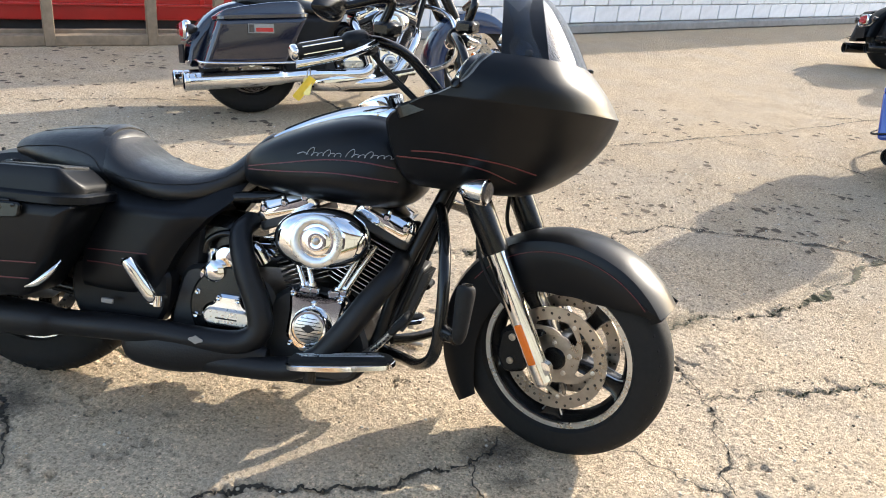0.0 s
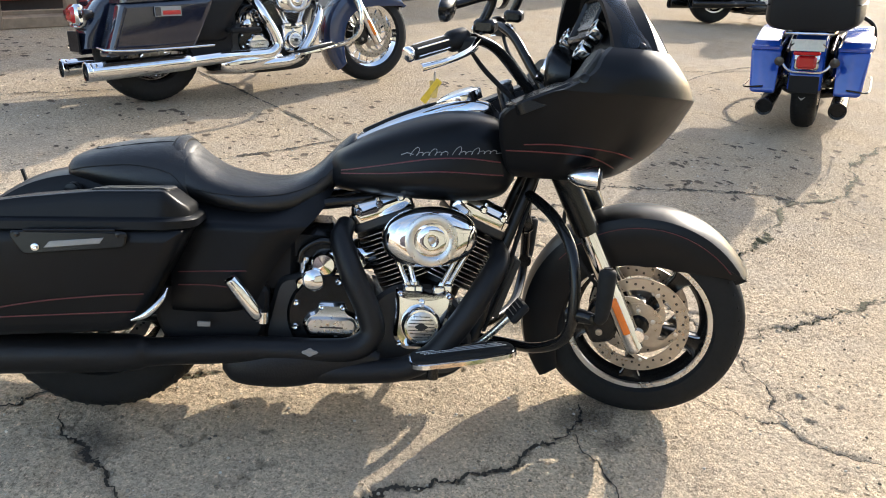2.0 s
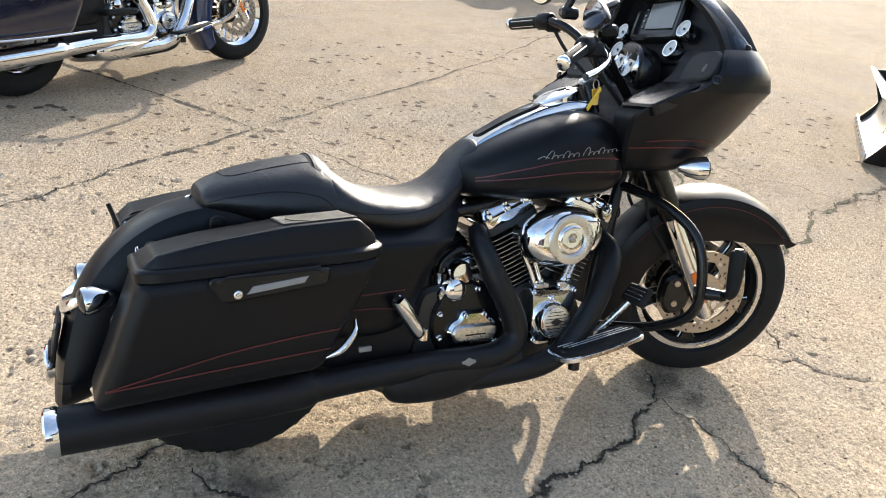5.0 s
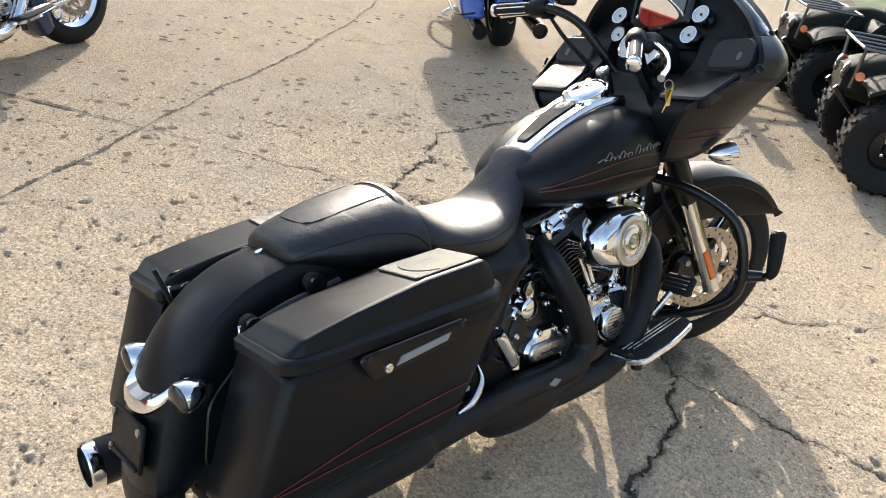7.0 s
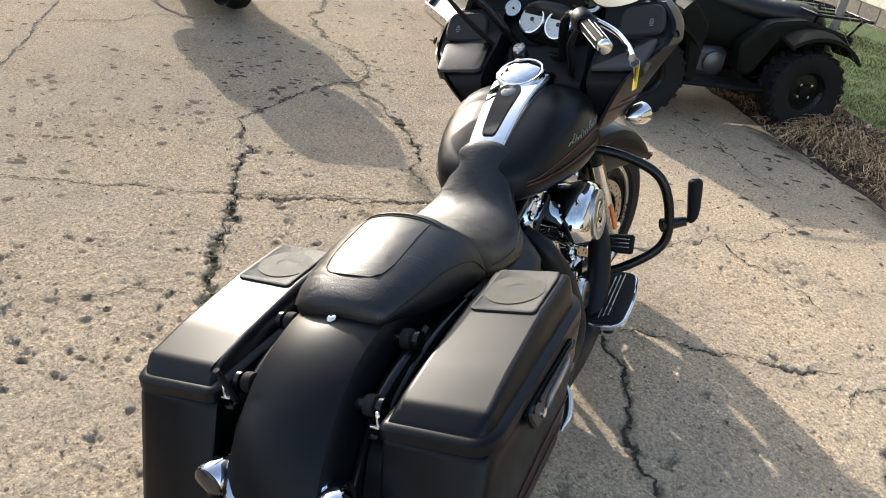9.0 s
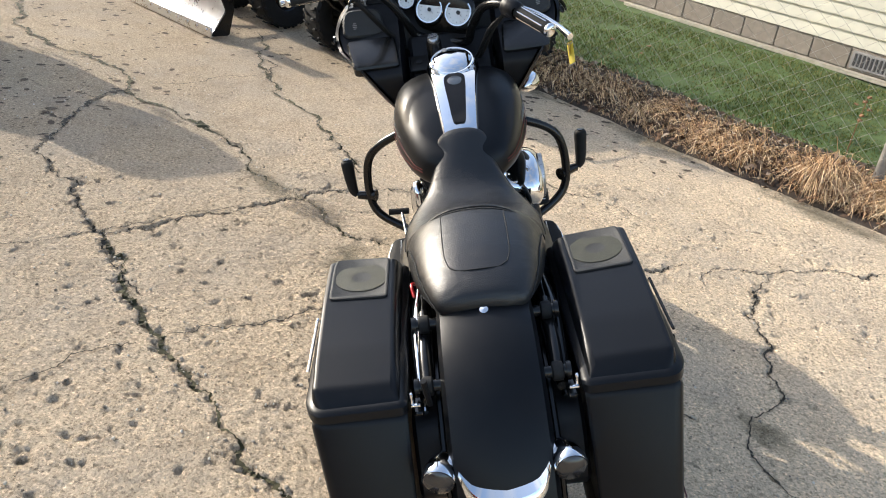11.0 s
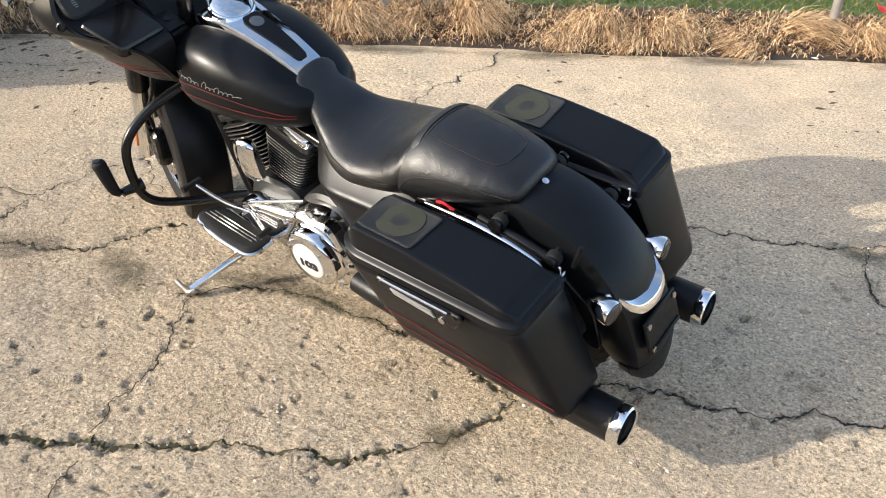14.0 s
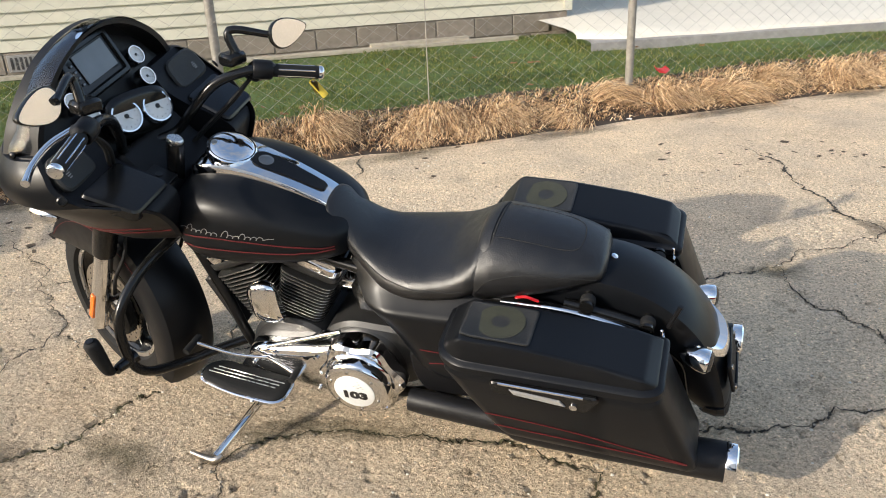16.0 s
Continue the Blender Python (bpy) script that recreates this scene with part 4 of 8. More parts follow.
def main_seat(parent, main):
    rider = [(0.205, 0.160, 0.625, 0.735, 2.6, 0.25), (0.235, 0.182, 0.606, 0.750, 2.6, 0.30), (0.27, 0.188, 0.594, 0.724, 2.5, 0.22), (0.33, 0.188, 0.582, 0.690, 2.5, 0.16), (0.42, 0.188, 0.572, 0.674, 2.5, 0.14),
             (0.50, 0.165, 0.578, 0.678, 2.5, 0.14), (0.56, 0.130, 0.605, 0.705, 2.4, 0.18), (0.62, 0.095, 0.655, 0.765, 2.4, 0.20), (0.652, 0.084, 0.715, 0.796, 2.4, 0.15), (0.670, 0.070, 0.742, 0.806, 2.4, 0.12), (0.679, 0.048, 0.760, 0.800, 2.2, 0.1)]
    s = part("seat", Geo().hull(rider, 40, 5), LEATHER, parent, "black stitched leather rider seat" if main else "")
    pil = [(-0.075, 0.060, 0.650, 0.688, 2.2, 0.1), (-0.062, 0.100, 0.641, 0.704, 2.3, 0.16), (-0.02, 0.128, 0.634, 0.724, 2.3, 0.22), (0.05, 0.154, 0.612, 0.745, 2.3, 0.24), (0.13, 0.172, 0.592, 0.760, 2.3, 0.25),
           (0.19, 0.182, 0.580, 0.767, 2.3, 0.27), (0.222, 0.186, 0.576, 0.762, 2.3, 0.28), (0.246, 0.184, 0.580, 0.748, 2.3, 0.26), (0.262, 0.165, 0.600, 0.715, 2.2, 0.22)]
    p = part("passenger_seat", Geo().hull(pil, 40, 5), LEATHER, parent, "black stitched leather passenger seat" if main else "")
    if main:
        fine = crom(pil, 8)

        def top(x, y, lift=0.0004):
            i = min(range(len(fine)), key=lambda k: abs(fine[k][0] - x))
            _, hw, b, t, e, nar = fine[i]
            yy = min(0.999, abs(y) / (hw * (1 - nar)))
            return (x, y, (b + t) / 2 + (t - b) / 2 * (1 - yy ** e) ** (1 / e) + lift)
        u = [(0.205, -0.072), (0.10, -0.072), (0.03, -0.068), (-0.005, -0.05), (-0.015, 0.0), (-0.005, 0.05), (0.03, 0.068), (0.10, 0.072), (0.205, 0.072)]
        # seam groove drawn as a thin dark tube, its shade in the colour
        part("seam", Geo().tube([top(x, y) for x, y in crom(u, 5)], 0.0013, 6, 1), SEAM_DARK, p, "dark line painted for a sunken seam")
        # strap slung across the front of the cushion, a little slack in the middle
        rows = []
        for k in range(25):
            y = -0.118 + 0.236 * k / 24
            q = 0.0025 + 0.003 * (1 - (y / 0.118) ** 2)
            rows.append([top(0.206 + 0.05 * y, y, -0.002), top(0.206 + 0.05 * y, y, q), top(0.217 + 0.05 * y, y, q + 0.002), top(0.229 + 0.05 * y, y, q), top(0.229 + 0.05 * y, y, -0.002)])
        part("seat_strap", Geo().ring_loft(rows, False, False), LEATHER, p, "narrow black leather strap across the cushion")
        # shade of the gap drawn as a dark ribbon laid on the cushion
        part("strap_slot", Geo().ribbon([top(0.203 + 0.05 * y, y, 0.0012) for y in np.linspace(-0.112, 0.112, 20)], 0.007, (0, 0, 1)), SEAM_DARK, p, "dark strip painted for the shaded slot before the strap")
        finer = crom(rider, 8)

        def flank(x, k, sgn, fn):
            i = min(range(len(fn)), key=lambda q: abs(fn[q][0] - x))
            _, hw, b, t, e, nar = fn[i]
            ss = k
            a = math.asin(abs(ss) ** (e / 2)) * (1 if ss > 0 else -1)
            return (x, sgn * (abs(math.cos(a)) ** (2 / e) * hw * (1 - nar * (ss + 1) / 2) + 0.001), (b + t) / 2 + (t - b) / 2 * ss)
        for sgn in (1, -1):
            part("seam", Geo().tube([flank(x, k, sgn, finer) for x, k in crom([(0.27, -0.2), (0.34, 0.05), (0.42, 0.25), (0.50, 0.35), (0.57, 0.2), (0.63, 0.1)], 5)], 0.0014, 6, 1), SEAM_DARK, s)
            part("seam", Geo().tube([flank(x, k, sgn, fine) for x, k in crom([(-0.055, -0.1), (0.0, 0.1), (0.10, 0.25), (0.20, 0.1), (0.238, -0.2)], 5)], 0.0014, 6, 1), SEAM_DARK, p)
        part("seat_pin", Geo().lathe([(0.007, 0), (0.007, 0.008), (0.009, 0.010), (0.009, 0.014), (0.0005, 0.016)], at(-0.082, 0, 0.660) @ Matrix.Rotation(radians(-25), 4, "Y"), 16), CHROME, parent, "chrome seat screw")
    return s


def fairing(parent, turn):
    """Frame-mounted fairing with a pointed nose, inner dash and tinted screen."""
    rows = [(0.725, 1.385, 0.19, 1.10, 0.16), (0.745, 1.435, 0.220, 1.075, 0.185), (0.80, 1.510, 0.272, 1.050, 0.218), (0.86, 1.562, 0.322, 1.035, 0.255), (0.90, 1.584, 0.354, 1.045, 0.284), (0.948, 1.600, 0.386, 1.13, 0.345),
            (0.960, 1.596, 0.387, 1.165, 0.360), (1.00, 1.570, 0.380, 1.225, 0.370), (1.04, 1.535, 0.360, 1.250, 0.352), (1.066, 1.508, 0.335, 1.275, 0.33)]

    def plan(N, B, E, R, n=22):
        pts = []
        for i in range(n + 1):
            q = i / n
            u = N - (N - E) * q ** 1.6
            v = B * min(1, (1 - (1 - q) ** 2.2) ** 0.92 * 1.02)
            v = v + (R - B) * max(0, (q - 0.55) / 0.45) ** 2
            pts.append((u, v))
        return pts
    rings = []
    for w, N, B, E, R in crom(rows, 3):
        pl = plan(N, B, E, R)
        outer = [(u, -v, w) for u, v in pl[::-1]] + [(u, v, w) for u, v in pl[1:]]
        inner = [(u - 0.008, v - (0.010 if v > 0.02 else -0.010 if v < -0.02 else 0), w) for u, v, w in outer[::-1]]
        rings.append(outer + inner)
    f = part("fairing", Geo().ring_loft(rings), DENIM, parent, "satin black frame-mounted fairing with a pointed nose", sharp=24)
    # inner body: two pods and the recessed dash between
    rings = []
    for w, N, B, E, R in crom(rows, 3):
        pl = [(u, v) for u, v in plan(N - 0.022, B - 0.018, E + 0.008, R - 0.014)]
        c = 0.150
        ec = max(E + 0.05, 1.215 + (w - 0.80) * 0.30)
        ec = max(ec, E + 0.02)
        rings.append([(u, -v, w) for u, v in pl[::-1]] + [(u, v, w) for u, v in pl[1:]] + [(E + 0.006, c + 0.01, w), (ec, c - 0.005, w), (ec, 0.0, w), (ec, -c + 0.005, w), (E + 0.006, -c - 0.01, w)])
    inner = part("inner_fairing", Geo().ring_loft(rings), PLASTIC, f, "black plastic inner fairing", sharp=30)
    for s in (1, -1):
        # glovebox door and speaker grille on each wing
        a, b = Vector((1.055, s * 0.232, 0.906)), Vector((1.185, s * 0.268, 0.966))
        d, yv = (b - a), Vector((0, 1, 0))
        nrm = d.cross(yv).normalized() * (-1)
        ang = math.atan2(b.z - a.z, b.x - a.x)
        m = at(*((a + b) / 2)) @ Matrix.Rotation(-ang, 4, "Y")
        out = rounded([(-0.072, -0.088), (0.078, -0.075), (0.078, 0.085), (-0.072, 0.060)], 0.02, 4)
        part("glovebox_lid", Geo().ring_loft([[m @ Vector((p[0], p[1] * s, h)) for p in inset(out, k)] for h, k in ((-0.02, 0), (0.006, 0), (0.012, 0.005), (0.013, 0.014))]), GLOSS, inner, "black glovebox lid")
        a2 = Vector((1.238, s * 0.275, 1.020))
        m2 = at(*a2) @ Matrix.Rotation(radians(-58), 4, "Y") @ Matrix.Rotation(radians(s * 6), 4, "X")
        out = rounded([(-0.05, -0.07), (0.045, -0.062), (0.045, 0.062), (-0.05, 0.072)], 0.035, 5)
        part("fairing_speaker", Geo().ring_loft([[m2 @ Vector((p[0], p[1], h)) for p in inset(out, k)] for h, k in ((-0.02, 0), (0.006, 0), (0.011, 0.006), (0.009, 0.02))]), MESHCLOTH, inner, "black speaker grille")
        g = Geo()
        for i in range(4):
            g.box(((i - 1.5) * 0.006 - 0.012, s * 0.028, 0.0105), (0.0028, 0.016 - abs(i - 1.5) * 0.004, 0.002), 0.0005, m2)
        part("speaker_badge", g, SILVER, inner)
        part("fairing_bolt", Geo().lathe([(0.013, 0), (0.013, 0.004), (0.009, 0.006), (0.009, 0.002), (0.0005, 0.002)], at(1.20, s * 0.373, 0.985) @ Matrix.Rotation(radians(-62 * s), 4, "X") @ Matrix.Rotation(radians(-30), 4, "Y"), 16), GLOSS, f)
        # small round gauges beside the stereo
        for (gx, gy, gz) in ((1.284, 0.142, 1.122), (1.256, 0.124, 1.066)):
            gauge(inner, gx, s * gy, gz, 0.026, 62)
        for pts in ([(1.095, 0.815), (1.184, 0.821), (1.322, 0.811), (1.408, 0.792)], [(1.055, 0.796), (1.159, 0.799), (1.269, 0.794), (1.36, 0.764)]):
            line = []
            for u, w in crom(pts, 5):
                line.append(shell_point(rows, plan, u, w, s))
            part("pinstripe", Geo().ribbon(line, 0.003, (0, s, -0.2)), STRIPE, f, "thin dark red pinstripe")
    # main dials
    pod = part("gauge_pod", Geo().hull([(1.200, 0.100, 0.975, 1.070, 3.0, 0.1), (1.214, 0.112, 0.955, 1.088, 3.0, 0.1), (1.27, 0.105, 0.95, 1.07, 2.6, 0.1)], 32, 2).move(turn), GLOSS, inner, "black twin-dial pod")
    for y in (0.049, -0.049):
        gauge(pod, 1.200, y, 1.028, 0.044, 66, turn)
    # stereo housing and hood below the screen
    rings = []
    for w, u0, u1, hw in ((1.030, 1.285, 1.44, 0.270), (1.07, 1.300, 1.43, 0.262), (1.12, 1.315, 1.40, 0.235), (1.17, 1.328, 1.375, 0.195), (1.21, 1.338, 1.362, 0.150), (1.235, 1.340, 1.352, 0.10)):
        rings.append([(u0 + 0.012, -hw, w), (u0, -hw * 0.6, w), (u0, hw * 0.6, w), (u0 + 0.012, hw, w), (u1 - 0.05, hw * 0.96, w), (u1, hw * 0.5, w), (u1 + 0.006, 0, w), (u1, -hw * 0.5, w), (u1 - 0.05, -hw * 0.96, w)])
    hood = part("dash_hood", Geo().ring_loft(rings), PLASTIC, f, "black dash hood")
    m = at(1.316, 0, 1.158) @ Matrix.Rotation(radians(-70), 4, "Y")
    out = rounded([(-0.070, -0.106), (0.070, -0.106), (0.070, 0.106), (-0.070, 0.106)], 0.02, 4)
    st = part("stereo", Geo().ring_loft([[m @ Vector((p[0], p[1], h)) for p in inset(out, k)] for h, k in ((-0.03, 0), (0.018, 0), (0.024, 0.006), (0.024, 0.016), (0.014, 0.020), (0.013, 0.03))]), GLOSS, f, "black touch-screen stereo")
    part("stereo_screen", Geo().box((0.006, -0.012, 0.0155), (0.082, 0.128, 0.004), 0.001, m), LCD, st, "blank grey screen")
    for i in range(4):
        part("stereo_button", Geo().box((-0.026 + i * 0.018, 0.066, 0.0155), (0.007, 0.009, 0.004), 0.001, m), LCD, st)
    # screen
    srow = [(1.056, 1.510, 0.326, 1.300, 0.306), (1.10, 1.486, 0.300, 1.290, 0.285), (1.16, 1.448, 0.250, 1.280, 0.240), (1.22, 1.400, 0.182, 1.268, 0.172), (1.252, 1.355, 0.120, 1.260, 0.112), (1.274, 1.305, 0.045, 1.256, 0.040)]
    rings = []
    for w, N, B, E, R in crom(srow, 4):
        pl = plan(N, B, E, R, 14)
        outer = [(u, -v, w) for u, v in pl[::-1]] + [(u, v, w) for u, v in pl[1:]]
        rings.append(outer + [(u - 0.004, v * 0.985, w) for u, v, w in outer[::-1]])
    ws = part("windscreen", Geo().ring_loft(rings), TINTED, f, "low dark-tinted windscreen")
    ws.visible_shadow = True
    for s in (1, -1, 0):
        p = (1.506, 0, 1.070) if s == 0 else (1.352, s * 0.316, 1.072)
        part("screen_screw", Geo().lathe([(0.009, 0), (0.009, 0.006), (0.004, 0.009), (0.0005, 0.009)], at(*p) @ Matrix.Rotation(radians(-60 * s), 4, "X"), 14), GLOSS, f)
    # visor round the stereo, inside the screen
    arch = [(0.305, 1.066), (0.276, 1.12), (0.232, 1.17), (0.182, 1.21), (0.122, 1.243), (0.045, 1.262), (-0.045, 1.262), (-0.122, 1.243), (-0.182, 1.21), (-0.232, 1.17), (-0.276, 1.12), (-0.305, 1.066)]
    rings = []
    for y, w in crom(arch, 4):
        k = (w - 1.066) / 0.2
        x0, x1 = 1.288 - 0.026 * k, 1.40 - 0.05 * k
        yi, wi = y * (1 - 0.016 / max(abs(y), 0.12)), w - 0.008
        rings.append([(x0, y, w), (x1, y, w), (x1, yi, wi), (x0, yi, wi)])
    part("visor", Geo().ring_loft(rings), PLASTIC, f, "black plastic visor round the stereo")
    # ignition switch and lower dash panel ahead of the tank
    ig = part("ignition_switch", Geo().lathe([(0.024, -0.13), (0.024, -0.012), (0.021, -0.004), (0.0005, -0.004)], at(1.085, 0.050, 0.970) @ Matrix.Rotation(radians(-18), 4, "Y"), 24), GLOSS, inner, "black ignition switch with a silver cap")
    part("switch_cap", Geo().ring_loft([[at(1.085, 0.050, 0.970) @ Matrix.Rotation(radians(-18), 4, "Y") @ Vector((math.cos(a) * 0.024 * q, math.sin(a) * 0.018 * q, h)) for a in (2 * math.pi * j / 24 for j in range(24))] for q, h in ((0.9, -0.005), (1.0, 0.0), (1.0, 0.006), (0.85, 0.010))]), BRUSHED, ig, "silver switch cap")
    part("lower_dash", Geo().prism(rounded([(1.10, 0.79), (1.23, 0.80), (1.235, 0.955), (1.205, 0.965), (1.16, 0.905), (1.10, 0.86)], 0.015), -0.135, 0.135, 0.012), PLASTIC, inner, "black lower dash panel")
    part("dash_bracket", Geo().prism(rounded([(1.095, 0.868), (1.165, 0.900), (1.163, 0.908), (1.092, 0.878)], 0.003), 0.075, 0.135, 0.002), FRAME, inner)
    part("bracket_hole", Geo().lathe([(0.010, 0), (0.010, 0.003), (0.0005, 0.003)], at(1.130, 0.105, 0.894) @ Matrix.Rotation(radians(-24), 4, "Y"), 14), INK, inner)
    # headlamp recess under the nose
    for s in (1, -1):
        part("headlamp", Geo().lathe([(0.055, -0.004), (0.058, 0.0), (0.056, 0.006), (0.03, 0.012), (0.0005, 0.014)], at(1.505, s * 0.085, 0.868) @ Matrix.Rotation(radians(s * 28), 4, "Z") @ Matrix.Rotation(radians(122), 4, "Y"), 28), SMOKE, f, "dark headlamp lens")
    return f


def shell_point(rows, plan, u, w, s):
    """The point of the fairing's skin at a place along and a height."""
    N, B, E, R = (float(np.interp(w, [r[0] for r in rows], [r[i] for r in rows])) for i in (1, 2, 3, 4))
    pl = plan(N, B, E, R, 40)
    v = float(np.interp(u, [p[0] for p in pl[::-1]], [p[1] for p in pl[::-1]]))
    return (u, s * (v + 0.0015), w)


def gauge(parent, x, y, z, r, tilt, turn=Matrix()):
    m = turn @ at(x, y, z) @ Matrix.Rotation(radians(-tilt), 4, "Y")
    part("gauge_bezel", Geo().lathe([(r * 0.86, 0.004), (r * 0.9, 0.012), (r, 0.012), (r * 1.06, 0.006), (r * 1.06, -0.02)], m, 30), CHROME, parent, "chrome gauge ring")
    part("gauge_face", Geo().lathe([(r * 0.9, 0.006), (0.0005, 0.006)], m, 28), DIAL, parent, "white gauge face")
    g = Geo()
    for i in range(11):
        a = radians(-130 + 26 * i)
        g.box((0, 0, 0.0068), (0.0011, r * 0.10, 0.0006), 0.0002, m @ Matrix.Rotation(a + math.pi / 2, 4, "Z") @ at(0, r * 0.70, 0))
    g.box((0, r * 0.16, 0.0078), (0.0013, r * 0.5, 0.0008), 0.0003, m @ Matrix.Rotation(radians(140), 4, "Z"))
    g.lathe([(r * 0.15, 0.007), (r * 0.15, 0.0095), (0.0005, 0.0098)], m, 12)
    part("gauge_marks", g, INK, parent)


def fork(parent, st, main, paint):
    for s in (1, -1):
        up = Vector((-math.sin(radians(28)), 0, math.cos(radians(28))))
        lo = Vector((1.549, s * 0.128, 0.255))
        p = lambda d: tuple(lo + up * d)
        leg = part("fork_leg", Geo().tube([p(0.385), p(0.395), p(0.54), p(0.64)], [0.033, 0.036, 0.036, 0.036], 20, 2).move(st), GLOSS, parent, "black fork tube cover")
        part("fork_slider", Geo().tube([p(0.0), p(0.012), p(0.05), p(0.39)], [0.018, 0.026, 0.029, 0.028], 20, 2).move(st), CHROME, leg, "chrome fork slider")
        part("fork_reflector", Geo().box((0, s * 0.029, 0.125), (0.021, 0.010, 0.115), 0.003, at(*lo) @ Matrix.Rotation(radians(-28), 4, "Y")).move(st), AMBER, leg, "amber fork reflector")
        part("axle_cap", Geo().lathe([(0.02, -0.01), (0.02, 0.012), (0.0005, 0.014)], at(1.545, s * 0.135, 0.307) @ Matrix.Rotation(radians(-90 * s), 4, "X"), 16).move(st), CHROME, leg)
        cal = part("brake_caliper", Geo().prism(rounded([(1.40, 0.375), (1.45, 0.395), (1.50, 0.355), (1.48, 0.265), (1.42, 0.245), (1.39, 0.295)], 0.02), s * 0.065, s * 0.115, 0.010).move(st), GLOSS, leg, "black brake caliper")
        for z in (0.29, 0.36):
            part("caliper_bolt", Geo().lathe([(0.010, 0.0), (0.010, 0.006), (0.0005, 0.007)], at(1.437, s * 0.114, z) @ Matrix.Rotation(radians(-90 * s), 4, "X"), 12).move(st), STEEL, leg)
        if main:
            part("brake_hose", Geo().tube([(1.44, s * 0.10, 0.40), (1.36, s * 0.12, 0.50), (1.30, s * 0.10, 0.60), (1.31, s * 0.07, 0.72)], 0.006, 8, 5).move(st), RUBBER, parent)
            sg = part("turn_signal", Geo().tube([(1.33, s * 0.16, 0.775), (1.345, s * 0.215, 0.782)], 0.014, 12).move(st), CHROME, parent, "chrome bullet turn signal")
            m = at(1.365, s * 0.262, 0.784) @ Matrix.Rotation(radians(90), 4, "Y")
            part("signal_housing", Geo().lathe([(0.0005, -0.062), (0.012, -0.055), (0.026, -0.03), (0.033, 0.0), (0.034, 0.02), (0.031, 0.022)], m, 24).move(st), CHROME, sg)
            part("signal_lens", Geo().lathe([(0.030, 0.020), (0.026, 0.028), (0.0005, 0.031)], m, 20).move(st), SMOKE, sg)
    for z, x in ((0.78, 1.335), (0.90, 1.275)):
        part("fork_yoke", Geo().box((x, 0, z), (0.07, 0.33, 0.04), 0.012, Matrix()).move(st), GLOSS, parent)


